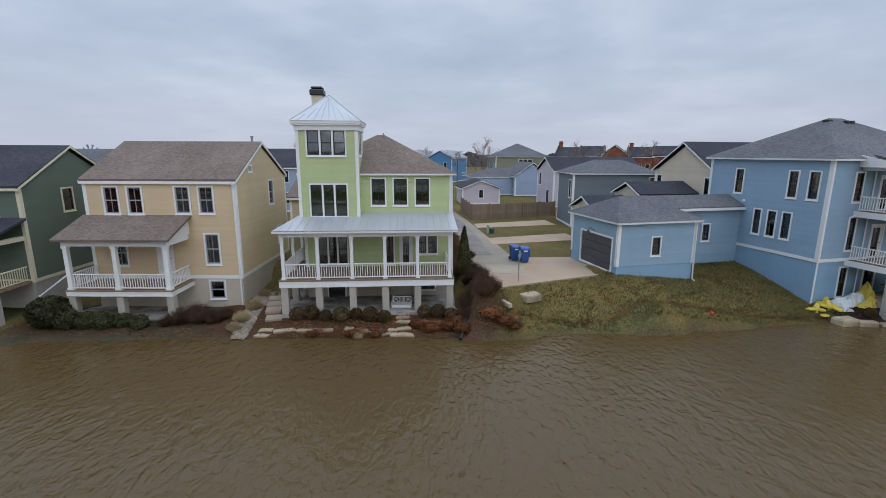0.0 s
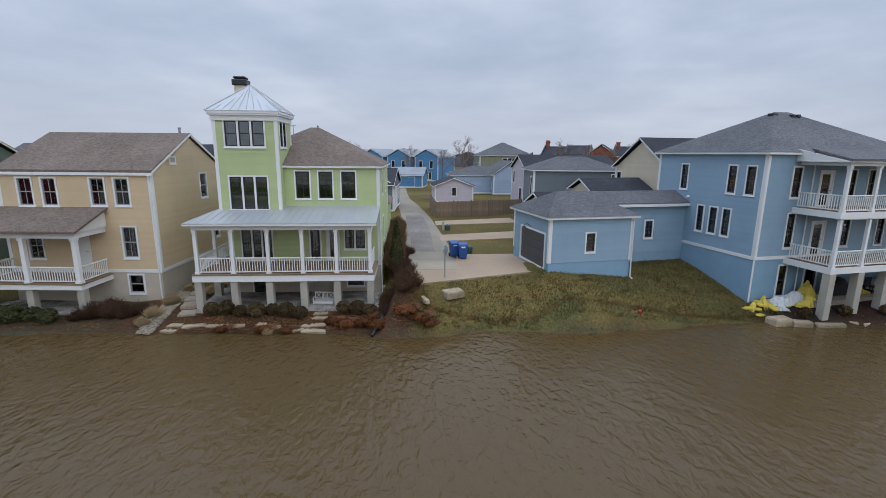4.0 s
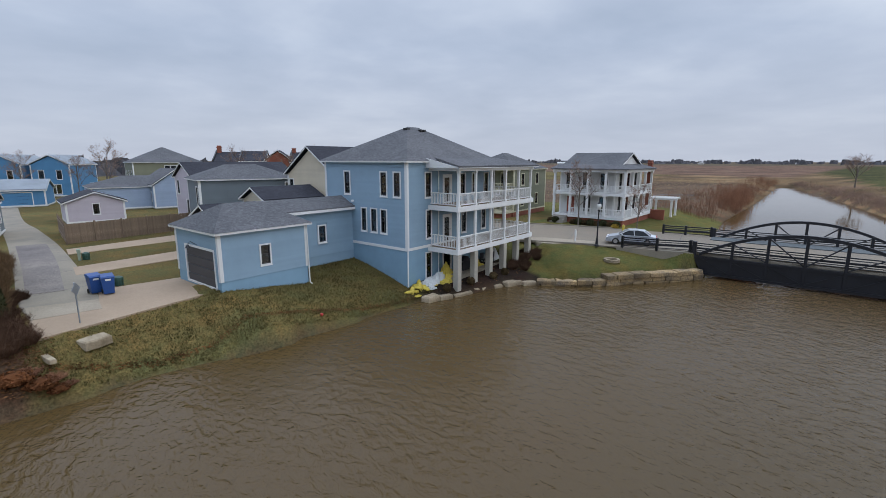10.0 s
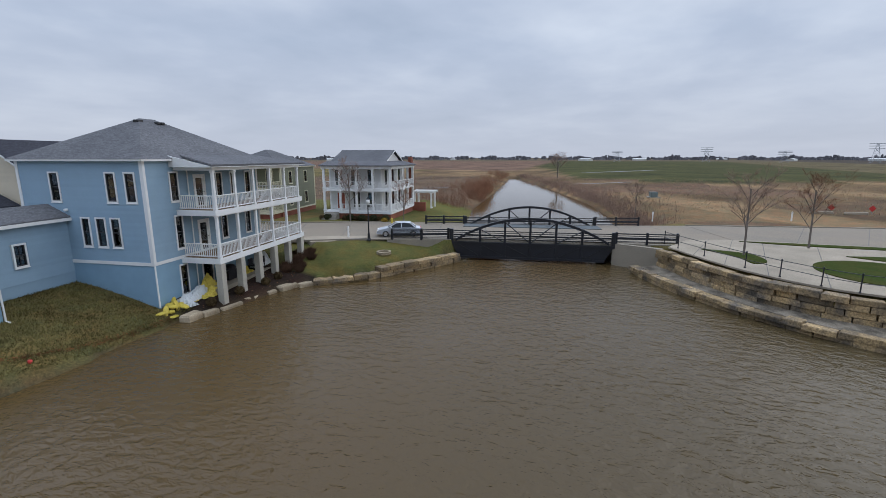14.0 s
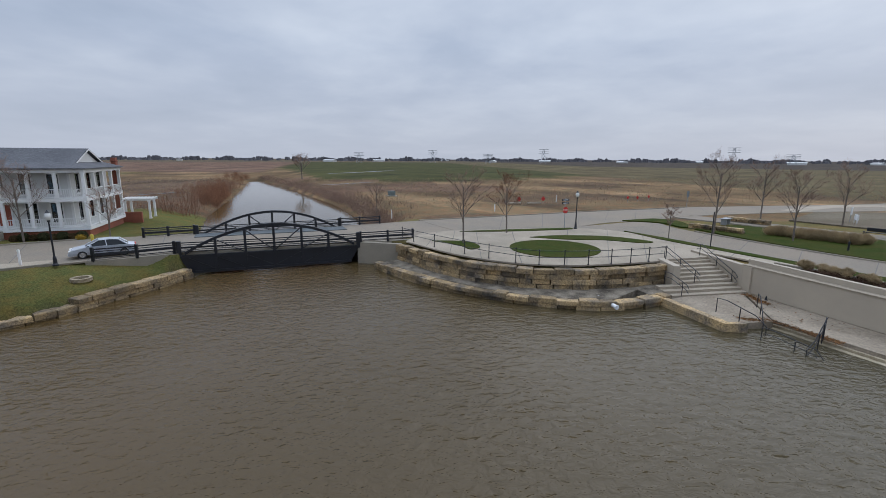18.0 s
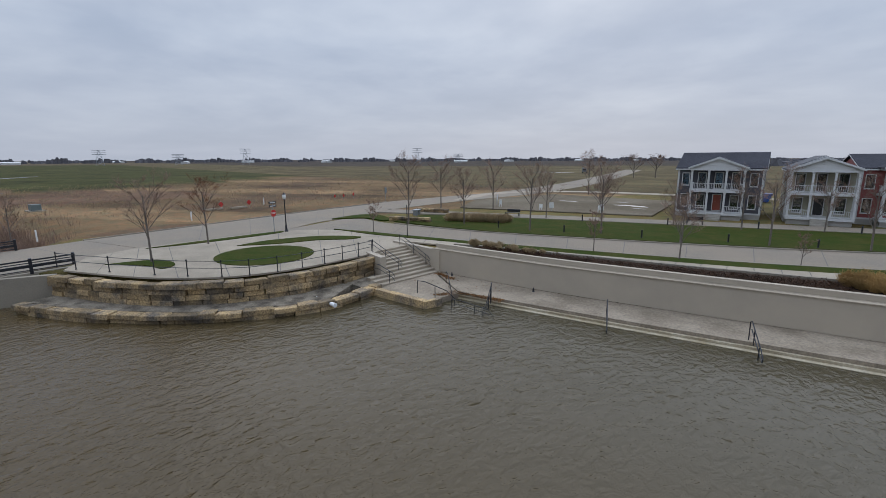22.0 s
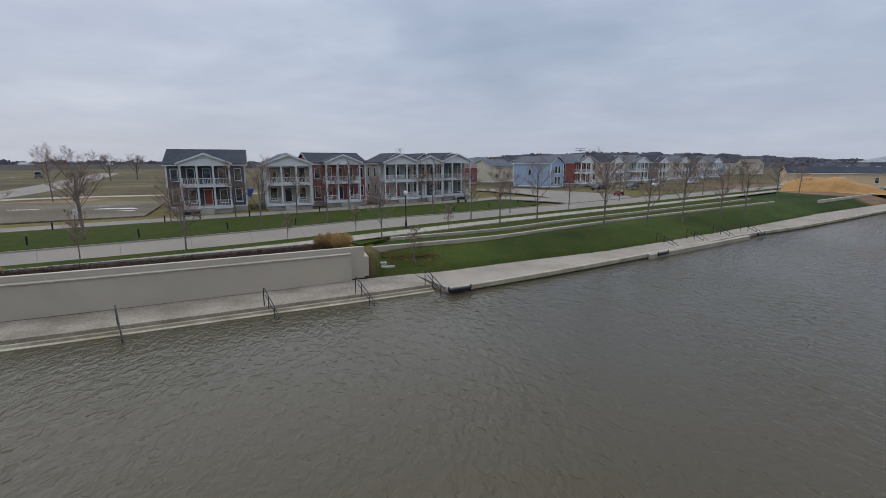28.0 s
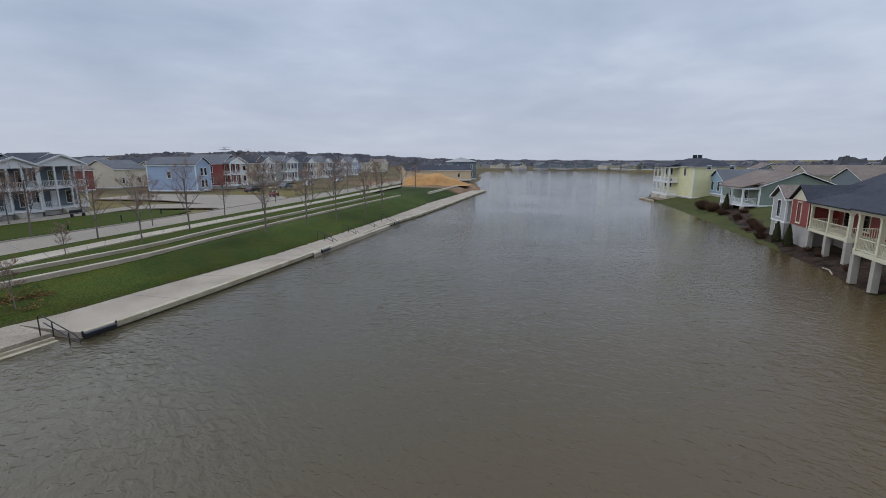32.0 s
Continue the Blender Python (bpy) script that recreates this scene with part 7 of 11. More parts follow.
for i in range(4):
    plain_house("house_bright_blue", -3.7 - 7.7 * i, 126.5 + 2.2 * i, -22, 6.8, 12, BRIGHTBLUE, BLUEGREYROOF, "bright blue gabled house with white trim", z1=8.5, rise=1.9, roof="gable_y", course=0.22, group="bright blue houses",
                extra=[("F", 1.3, 2.2, 5.6, 7.4, "w"), ("F", 4.4, 5.3, 5.6, 7.4, "w"), ("F", 2.2, 4.9, 2.6, 4.5, "w3"), ("R", 8.0, 8.6, 3.6, 4.4, "w"), ("R", 9.2, 9.8, 3.6, 4.4, "w"), ("R", 10.4, 11.0, 3.6, 4.4, "w")])
plain_house("house_white_rear", -6.4, 58.0, 2, 4.6, 8, WHITES, GREYROOF, "small white house with grey gable roof", z1=5.2, rise=1.6, roof="gable_y", course=0.2, extra=[("F", 2.6, 4.0, 2.9, 4.2, "w2"), ("R", 1.5, 2.6, 2.9, 4.2, "w2")])
plain_house("house_olive_rear", 12.6, 109, 3, 12.5, 12, OLIVE, GREYROOF, "olive house with grey hip roof", z1=9.0, rise=3.1, roof="hip", course=0.22, extra=[("F", 5.4, 8.6, 7.0, 8.4, "w3"), ("F", 1.5, 2.5, 4.0, 5.6, "w")])
for i in range(9):
    rh = plain_house("row_house", 29.0 + i * 5.3, 119.5 - i * 2.3, -23, 5.7, 10, BRICK, DARKROOF, "brick terraced house with dark pitched roof", z1=9.0 + 0.25 * (i % 3), rise=2.3, roof="gable_y" if i % 3 == 2 else "gable_x", course=0.0, group="terraced houses")
    if i % 3 == 0:
        part("chimney_stack", M().cbox(0.2, 4.4, 9.0, 1.1, 5.3, 13.0 if i == 0 else 12.3, 0.04).cbox(0.1, 4.3, 12.4 if i == 0 else 12.3, 1.2, 5.4, 12.6 if i == 0 else 12.5, 0.03), BRICK, rh, "brick chimney")
    part("party_wall", M().hull([(-0.12, -0.2, 9.0), (0.12, -0.2, 9.0), (0.12, 5, 11.6), (-0.12, 5, 11.6)], [(-0.12, -0.2, 9.6), (0.12, -0.2, 9.6), (0.12, 5, 12.0), (-0.12, 5, 12.0)]), BLACKSASH, rh, "dark raised party wall on the roof")
plain_house("house_tan_rear", -14, 42, 0, 9, 9, YELLOW, BROWNROOF, "tan house behind with brown roof", z1=5.6, rise=1.9, course=0.2)
plain_house("house_grey_rear", -12, 58, 0, 10, 9, SLATE, DARKROOF, "grey house behind with dark roof", z1=5.4, rise=1.8, course=0.0)
plain_house("house_rear", -42, 48, 0, 12, 9, BEIGE, GREYROOF, "house behind with grey roof", z1=7.6, rise=2.3, course=0.0)
plain_house("house_rear", -30, 60, 0, 12, 9, PALEBLUE, DARKROOF, "house behind with dark roof", z1=7.8, rise=2.3, course=0.0)

# houses beyond the lane, towards the hills
plain_house("house_blue_gable", -40.8, -115.2, 216, 6.4, 12, PALEBLUE, GREYROOF, "pale blue house with white trim and grey roof", z1=8.2, rise=1.8, roof="gable_y", course=0.24, extra=[("F", 2.0, 3.0, 5.7, 7.5, "w"), ("F", 3.6, 4.6, 5.7, 7.5, "w"), ("F", 2.0, 3.0, 2.9, 4.7, "w"), ("F", 3.6, 4.6, 2.9, 4.7, "w"), ("L", 5.0, 5.8, 5.2, 6.6, "w")])
for i, (w_, c_) in enumerate(((RED, "barn red"), (BEIGE, "beige"), (GREYS, "grey"), (SLATE, "slate"), (BEIGE, "beige"), (SLATE, "slate"), (GREYS, "grey"))):
    gallery_house("house_row_far", pose(-50 - i * 13, -121 - i * 7.4, 0, rz=209), c_ + " house with white two-storey porch", 7.5, 11, w_, DARKROOF if i % 2 else GREYROOF, n=4, px=(0.03, 0.97), group="porch houses by the lake", course=0, ze=8.4, base=GREYBASE)
rng_h = random.Random(8)
WALLS = [(YELLOW, "tan"), (BEIGE, "beige"), (RED, "red"), (GREYS, "grey"), (WHITES, "white"), (SLATE, "slate"), (PALEBLUE, "pale blue"), (BEIGE, "beige")]
for i in range(26):
    x_ = -18 - (i % 13) * 15 + rng_h.uniform(-3, 3)
    y_ = -118 - (i // 13) * 26 - (i % 13) * 6.5 + rng_h.uniform(-3, 3) - 22
    w_, n_ = rng_h.choice(WALLS)
    plain_house("house_distant", x_, y_, 208 + rng_h.uniform(-6, 6), rng_h.uniform(8, 11), rng_h.uniform(9, 11), w_, rng_h.choice([DARKROOF, GREYROOF, BROWNROOF]), n_ + " house with dark roof, far off", z1=rng_h.uniform(6.6, 8.2), rise=2.3, roof=rng_h.choice(["gable_x", "gable_y"]), course=0.0, wins=((0.25, 1), (0.75, 1)))
DUSKY = [(SLATE, "slate"), (OLIVE, "olive"), (SLATE, "slate"), (SAGETAN, "tan"), (BEIGE, "beige")]
# across the lake
for i in range(17):
    t_ = i / 16
    x_, y_ = (-330 - 116 * t_, -240 + 172 * t_) if t_ < 0.5 else (-388 + 150 * (t_ - 0.5), -154 + 172 * (t_ - 0.5))
    x_ += rng_h.uniform(-3, 3)
    w_, n_ = rng_h.choice(DUSKY)
    plain_house("house_across_lake", x_ + 4 - (i % 3) * 8, y_, 75, 8 + i % 3, 10, w_, rng_h.choice([DARKROOF, GREYROOF, BROWNROOF]), n_ + " lakeside house, far off", z1=rng_h.uniform(3.6, 5.6), rise=1.9, course=0.0, zb=0.05, wins=((0.25, 1), (0.75, 1)))
for i in range(14):
    x_, y_ = -160 - i * 13, -130 - i * 8.6 + rng_h.uniform(-4, 2)
    w_, n_ = rng_h.choice(DUSKY)
    plain_house("house_across_lake", x_, y_, 205, 10, 10, w_, rng_h.choice([DARKROOF, GREYROOF, BROWNROOF]), n_ + " lakeside house, far off", z1=rng_h.uniform(3.6, 5.6), rise=1.9, course=0.0, zb=0.05, wins=((0.25, 1), (0.75, 1)))
plain_house("lake_pavilion", -108.5, -110.8, 145, 24, 10, YELLOW, DARKROOF, "low tan lakeside building with dark roof", z1=5.6, rise=1.6, course=0.0)
plain_house("lake_pavilion_tower", -130.5, -107, 145, 9, 9, SLATE, LIGHTROOF, "lakeside building with pale hip roof", z1=8.6, rise=1.6, roof="hip", course=0.0)


# ---- houses on the west bank ----
def bank_house(name, x, y, ang, W, D, wall, roofmat, label, z1, rise, trim=None, zf=2.6, zb=0.4, roof="gable_x", porch=None, extra=(), base=None, two=False):
    trim = trim or WHITE
    ops = list(extra) or [("F", W * 0.3 - 0.45, W * 0.3 + 0.45, zf + 0.5, zf + 2.2, "w"), ("F", W * 0.7 - 0.45, W * 0.7 + 0.45, zf + 0.5, zf + 2.2, "w"), ("L", D * 0.5 - 0.4, D * 0.5 + 0.4, zf + 1.0, zf + 2.0, "w"), ("R", D * 0.5 - 0.4, D * 0.5 + 0.4, zf + 1.0, zf + 2.0, "w")]
    ob = house(name, pose(x, y, 0, rz=ang), label, W, D, zb, zf - 0.1, z1, roof, wall, roofmat, rise=rise, trim=trim, openings=ops, course=0.2, base=base or GREYBASE)
    if porch:
        a, b, d, n = porch
        P = part_frame("porch", ob, Matrix())
        floors = ((zf, z1 - 0.35),) if not two else ((zf, zf + 2.5), (zf + 2.8, z1 - 0.3))
        for zz, zt in floors:
            part("deck", M().box(a, -d, zz - 0.28, b, -0.04, zz), trim, P)
            for i in range(n):
                xx = a + 0.15 + (b - a - 0.3) * i / (n - 1)
                column(P, xx, -d + 0.15, zz, zt, 0.24, trim)
                if zz == zf:
                    pier(P, xx, -d + 0.2, zb - 0.3, zf - 0.28, 0.45)
                if i:
                    railing(P, (xx - (b - a - 0.3) / (n - 1) + 0.14, -d + 0.15), (xx - 0.14, -d + 0.15), zz, 0.95, trim, gap=0.16)
            railing(P, (a + 0.15, -0.1), (a + 0.15, -d + 0.3), zz, 0.95, trim, gap=0.16)
            railing(P, (b - 0.15, -d + 0.3), (b - 0.15, -0.1), zz, 0.95, trim, gap=0.16)
        part("beam", M().box(a - 0.05, -d, z1 - 0.35, b + 0.05, -d + 0.3, z1 - 0.08).box(a - 0.05, -d + 0.3, z1 - 0.35, a + 0.22, -0.04, z1 - 0.08).box(b - 0.22, -d + 0.3, z1 - 0.35, b + 0.05, -0.04, z1 - 0.08), trim, P)
        lo = [(a - 0.35, -d - 0.35, z1 - 0.08), (b + 0.35, -d - 0.35, z1 - 0.08), (b + 0.35, 0.3, z1 + 0.75), (a - 0.35, 0.3, z1 + 0.75)]
        part("porch_roof", M().hull(lo, [(p[0], p[1], p[2] + 0.12) for p in lo]), roofmat, P)
    return ob


YB = bank_house("house_pale_yellow", -112.1, -29.2, 34, 16.5, 8.0, PALEYELLOW, DARKROOF, "pale yellow three-storey lake house with white galleries", 7.7, 1.7, zf=1.6, roof="hip", porch=(0.4, 9.4, 2.2, 5), two=True,
           extra=[("F", 2, 3, 3, 5, "w"), ("F", 5, 6, 3, 5, "w"), ("F", 2, 3, 5.8, 7.8, "w"), ("F", 5, 6, 5.8, 7.8, "w"), ("F", 12, 12.9, 5.8, 7.4, "w"), ("R", 2.5, 3.3, 7.2, 7.9, "w"), ("R", 7, 7.8, 7.2, 7.9, "w")])
part("gallery_base", M().box(0.3, -2.3, -0.4, 4.2, -0.06, 1.3).box(5.4, -2.3, -0.4, 9.5, -0.06, 1.3), STUCCO, YB, "tan rendered base below the galleries")
for cx_ in (6.0, 8.4):
    part("chimney", M().cbox(cx_, 4.0, 8.4, cx_ + 0.7, 4.7, 10.2, 0.03), DARKROOF, YB)
bank_house("house_pale_blue_bank", -101.3, -17.6, 34, 6.2, 10, BLUE, GREYROOF, "blue lake house with grey gable roof", 4.9, 2.2, roof="gable_y")
bank_house("house_sage_bank", -88.2, -13.3, 34, 11.4, 11.5, SAGE, BROWNROOF, "sage green lake house with white porch and brown roof", 4.9, 2.2, zf=2.2, porch=(4.6, 11.2, 2.4, 3))
bank_house("house_grey_bank", -57.6, -3.9, 22, 3.7, 14, GREYS, BROWNROOF, "pale grey lake house with brown gable roof", 4.9, 1.3, roof="gable_y", extra=[("F", 1.4, 2.3, 2.9, 4.7, "w"), ("F", 1.4, 2.3, 0.9, 2.1, "w"), ("L", 5, 6, 3, 4.5, "w")])
RB = bank_house("house_red_bank", -54.2, 0.2, 22, 11.3, 12, RED, DARKROOF, "barn red lake house with cream porch and dark roof", 5.1, 2.8, trim=CREAM, porch=(4.2, 11.3, 2.4, 3), extra=[("F", 5.2, 6.1, 3, 4.9, "w"), ("F", 8.4, 9.3, 3, 4.9, "w")])
part("bay_wall", M().box(0.0, -2.4, 2.5, 4.0, -0.03, 5.1).hull([(0, -2.4, 5.1), (4.0, -2.4, 5.1), (2.0, -2.4, 6.4)], [(0, -0.03, 5.1), (4.0, -0.03, 5.1), (2.0, -0.03, 6.4)]), RED, RB)
part("bay_base", M().box(0.05, -2.35, 0.2, 3.95, -0.03, 2.49), GREYBASE, RB)
_b = M()
for s_ in (-0.25, 4.25):
    lo_ = [(s_, -2.7, 5.0), (s_, 3.5, 5.0), (2.0, 3.5, 6.55), (2.0, -2.7, 6.55)]
    _b.hull(lo_, [(p[0], p[1], p[2] + 0.12) for p in lo_])
part("bay_roof", _b, DARKROOF, RB)
part("bay_gable", M().hull([(0.0, -2.43, 5.08), (4.0, -2.43, 5.08), (2.0, -2.43, 6.38)], [(0.0, -2.405, 5.08), (4.0, -2.405, 5.08), (2.0, -2.405, 6.38)]), CREAM, RB, "cream boarded gable")
for xx_ in (0.0, 3.9):
    part("corner_board", M().box(xx_ - 0.02, -2.43, 2.5, xx_ + 0.12, -2.405, 5.06), CREAM, RB)
window(RB, pose(1.5, -2.42, 0), 0, 2.85, 0.85, 2.0, CREAM, BLACKSASH)
bank_house("house_red_bank_near", -38.3, 4.6, 22, 9.5, 12, RED, DARKROOF, "barn red lake house with cream porch on white piers", 5.6, 2.2, trim=CREAM, porch=(0.3, 8.4, 2.6, 4))
for i in range(16):
    w_, n_ = rng_h.choice(DUSKY)
    plain_house("house_west", -60 - i * 13 + rng_h.uniform(-3, 3), 22 - i * 3.2 + (i % 3) * 14, 24, 12, 11, w_, rng_h.choice([BROWNROOF, BROWNROOF, DARKROOF, DARKROOF]), n_ + " house behind the lake houses", z1=rng_h.uniform(4.2, 5.2), rise=2.6, roof=rng_h.choice(["gable_x", "gable_y"]), course=0.0, wins=((0.25, 1), (0.75, 1)))


# ---- the arched truss bridge ----
def line_frame(a, b, z):
    """A frame at a, its x towards b, z up."""
    a, b = Vector((*a, 0)), Vector((*b, 0))
    return Matrix.Translation((a.x, a.y, z)) @ Matrix.Rotation(math.atan2(b.y - a.y, b.x - a.x), 4, "Z"), (b - a).length


def truss(parent, a, b):
    m, L = line_frame(a, b, 0)
    T = part_frame("truss", parent, m)
    arch = lambda s: 1.9 + 2.12 * (1 - (2 * s / L - 1) ** 2)
    n = 28
    am = M()
    for i in range(n + 1):
        s0 = L * i / n
        am.v += [(s0, -0.14, arch(s0) - 0.12), (s0, 0.14, arch(s0) - 0.12), (s0, 0.14, arch(s0) + 0.12), (s0, -0.14, arch(s0) + 0.12)]
    am.f = [(4 * i + j, 4 * i + (j + 1) % 4, 4 * i + 4 + (j + 1) % 4, 4 * i + 4 + j) for i in range(n) for j in range(4)] + [(3, 2, 1, 0), (4 * n, 4 * n + 1, 4 * n + 2, 4 * n + 3)]
    part("arch_chord", am, BLACKMETAL, T)
    part("web_plate", M().hull([(-0.5, -0.1, 1.7), (0.35, -0.1, 0.25), (L - 0.35, -0.1, 0.25), (L + 0.5, -0.1, 1.7)], [(-0.5, 0.02, 1.7), (0.35, 0.02, 0.25), (L - 0.35, 0.02, 0.25), (L + 0.5, 0.02, 1.7)])
         , BLACKMETAL, T)
    part("upper_flange", M().box(-0.5, -0.2, 1.55, L + 0.5, 0.16, 1.75), BLACKMETAL, T)
    part("bottom_flange", M().box(0.3, -0.2, 0.22, L - 0.3, 0.16, 0.42), BLACKMETAL, T)
    for s in (-0.4, L + 0.4):
        part("end_post", M().cbox(s - 0.16, -0.16, 1.5, s + 0.16, 0.16, 2.95, 0.02), BLACKMETAL, T)
    vs = [L * k / 6 for k in range(1, 6)]
    for s in vs:
        part("vertical", M().cbox(s - 0.1, -0.17, 0.3, s + 0.1, 0.1, arch(s) + 0.05, 0.01), BLACKMETAL, T)
    ends = [0.2] + vs + [L - 0.2]
    for i in range(6):
        s0, s1 = ends[i], ends[i + 1]
        up = i >= 3
        p, q = ((s0, 1.75), (s1, arch(s1) - 0.1)) if up else ((s0, arch(s0) - 0.1), (s1, 1.75))
        if 0 < i < 5:
            part("diagonal", M().hull([(p[0] - 0.07, -0.08, p[1]), (p[0] + 0.07, -0.08, p[1]), (p[0] + 0.07, 0.08, p[1]), (p[0] - 0.07, 0.08, p[1])], [(q[0] - 0.07, -0.08, q[1]), (q[0] + 0.07, -0.08, q[1]), (q[0] + 0.07, 0.08, q[1]), (q[0] - 0.07, 0.08, q[1])]), BLACKMETAL, T)
        p, q = ((s0, 1.55), (s1, 0.42)) if not up else ((s0, 0.42), (s1, 1.55))
        part("web_diagonal", M().hull([(p[0] - 0.06, -0.16, p[1]), (p[0] + 0.06, -0.16, p[1]), (p[0] + 0.06, -0.1, p[1]), (p[0] - 0.06, -0.1, p[1])], [(q[0] - 0.06, -0.16, q[1]), (q[0] + 0.06, -0.16, q[1]), (q[0] + 0.06, -0.1, q[1]), (q[0] - 0.06, -0.1, q[1])]), BLACKMETAL, T)
    for z, h in ((2.0, 0.06), (2.14, 0.06), (2.28, 0.16), (2.56, 0.06), (2.72, 0.08)):
        part("guard_rail", M().box(-0.3, 0.17, z, L + 0.3, 0.25, z + h), BLACKMETAL, T)


def bridge():
    ob = thing("bridge", Matrix(), "black steel arched truss bridge over the channel", "bridge")
    truss(ob, (45.47, 17.25), (49.04, 3.82))
    truss(ob, (54.9, 19.6), (59.4, 6.7))
    dk = M().hull([(45.6, 17.9, 1.45), (49.4, 3.0, 1.45), (59.5, 6.0, 1.45), (54.9, 20.4, 1.45)], [(45.6, 17.9, 1.9), (49.4, 3.0, 1.9), (59.5, 6.0, 1.9), (54.9, 20.4, 1.9)])
    part("deck_slab", dk, CONCRETE, ob)
    wk = M()
    wk.hull([(52.6, 19.4, 2.034), (56.6, 5.2, 2.034), (58.9, 5.9, 2.034), (54.5, 20.0, 2.034)], [(52.6, 19.4, 2.1), (56.6, 5.2, 2.1), (58.9, 5.9, 2.1), (54.5, 20.0, 2.1)])
    part("deck_walkway", wk, DARKDECK, ob, "dark grey deck of the footway")
    part("girder", M().hull([(50.2, 18.6, 0.7), (54.0, 4.4, 0.7), (54.4, 4.5, 0.7), (50.6, 18.7, 0.7)], [(50.2, 18.6, 1.45), (54.0, 4.4, 1.45), (54.4, 4.5, 1.45), (50.6, 18.7, 1.45)]), BLACKMETAL, ob)
    return ob


DARKDECK = surface("dark_deck", (0.10, 0.115, 0.12), 0.8, var=0.15, bump=0.2)
bridge()


def bridge_rail(pts, label):
    ob = thing("guard_rail", Matrix(), label, "railing", group="bridge approach rails")
    for i, p in enumerate(pts):
        part("rail_post", M().cbox(p[0] - 0.1, p[1] - 0.1, 1.9, p[0] + 0.1, p[1] + 0.1, 3.02, 0.02), BLACKMETAL, ob)
    for p, q in zip(pts, pts[1:]):
        m, L = line_frame(p, q, 0)
        for z, h, w in ((2.14, 0.06, 0.05), (2.36, 0.2, 0.1), (2.66, 0.06, 0.05), (2.82, 0.1, 0.08)):
            r = part("rail_bar", M().box(0.1, -w / 2, z, L - 0.1, w / 2, z + h), BLACKMETAL, ob)
            r.matrix_local = m
    return ob


bridge_rail([(42.7, 22.6), (43.9, 20.1), (45.2, 17.9)], "black steel guard rail at the bridge approach")
bridge_rail([(49.2, 3.2), (49.9, 0.7), (50.6, -1.7)], "black steel guard rail at the bridge approach")
bridge_rail([(53.0, 24.2), (53.8, 22.3), (54.7, 20.2)], "black steel guard rail at the bridge approach")
bridge_rail([(59.6, 6.2), (60.4, 4.1), (61.3, 1.8)], "black steel guard rail at the bridge approach")


def abutment(name, pts, z0, z1):
    c = [Vector((*p, 0)) for p in pts]
    m = M()
    for a, b in zip(c, c[1:]):
        n = Vector((-(b - a).y, (b - a).x, 0)).normalized() * 0.45
        m.hull([(*a.xy, z0), (*b.xy, z0), (*(b + n).xy, z0), (*(a + n).xy, z0)], [(*a.xy, z1), (*b.xy, z1), (*(b + n).xy, z1), (*(a + n).xy, z1)])
    thing(name, Matrix(), "pale concrete bridge abutment with wing walls", "abutment", kind="structure", mesh=m, material=CONCRETE)


abutment("abutment_north", [(42.4, 23.0), (45.1, 17.6), (55.2, 20.6)], -0.6, 1.98)
abutment("abutment_south", [(59.8, 6.2), (49.2, 3.4), (50.4, -1.8)], -0.6, 1.98)
abutment("abutment_wing", [(49.1, 3.5), (48.0, -0.5)], -0.6, 1.975)

# ---- stones along the shore ----
def rough_block(seed, sx, sy, sz):
    """An irregular quarried slab."""
    r = random.Random(seed)
    j = lambda v: v * r.uniform(-0.1, 0.1)
    lo = [(-sx / 2 + j(sx), -sy / 2 + j(sy), 0), (0 + j(sx), -sy / 2 * 1.08, 0), (sx / 2 + j(sx), -sy / 2 + j(sy), 0), (sx / 2 + j(sx), sy / 2 + j(sy), 0), (0 + j(sx), sy / 2 * 1.1, 0), (-sx / 2 + j(sx), sy / 2 + j(sy), 0)]
    m = M().hull(lo, [(p[0] * 0.99, p[1] * 0.99, sz * 0.82 + j(sz) * 0.4) for p in lo])
    n = len(m.v)
    m.v += [(p[0] * 0.88, p[1] * 0.88, sz + j(sz) * 0.5) for p in lo]
    m.f[1:2] = [(n - 6 + i, n - 6 + (i + 1) % 6, n + (i + 1) % 6, n + i) for i in range(6)] + [tuple(range(n, n + 6))]
    return m


SHORE = [(23.6, 25.15, 8), (24.7, 25.0, -4), (26.2, 24.95, 2), (27.5, 25.25, -20), (28.5, 25.2, 12), (29.6, 24.9, 0), (31.0, 24.6, -8), (32.2, 23.9, -30), (27.0, 25.6, 30), (26.3, 25.75, 10)]
RUSTSTONE = surface("rusty_slab", (0.30, 0.17, 0.08), 0.9, var=0.2, scale=5, fine=9, bump=0.6, tint=(0.17, 0.10, 0.05))
PALESTONE = surface("pale_slab", (0.38, 0.31, 0.215), 0.9, var=0.2, scale=5, fine=9, bump=0.6, tint=(0.19, 0.145, 0.088), island=0.4)
for i, (x, y, a) in enumerate(SHORE):
    thing("shore_slab", pose(x, y, -0.12, rz=a + 3 * math.sin(i * 2.1)), "pale rough limestone slab at the water's edge", "stone", group="shore stones", mesh=rough_block(i, (1.2, 1.0, 1.9, 0.8, 0.9, 0.7, 1.5, 1.1, 0.6, 0.55)[i], (0.7, 0.6, 0.55, 0.55, 0.5, 0.45, 0.6, 0.55, 0.45, 0.4)[i], (0.5, 0.42, 0.32, 0.36, 0.3, 0.34, 0.48, 0.4, 0.44, 0.4)[i]), material=RUSTSTONE if i == 8 else PALESTONE)
stone_course_wall("stone_bank_wall", "low dry wall of limestone blocks below the lawn", [(44.8, 16.5), (42.9, 17.0), (41.0, 18.0), (38.3, 19.3), (36.6, 20.1)], -0.2, 3, 0.35, 0.7, 11, (0.9, 1.7))
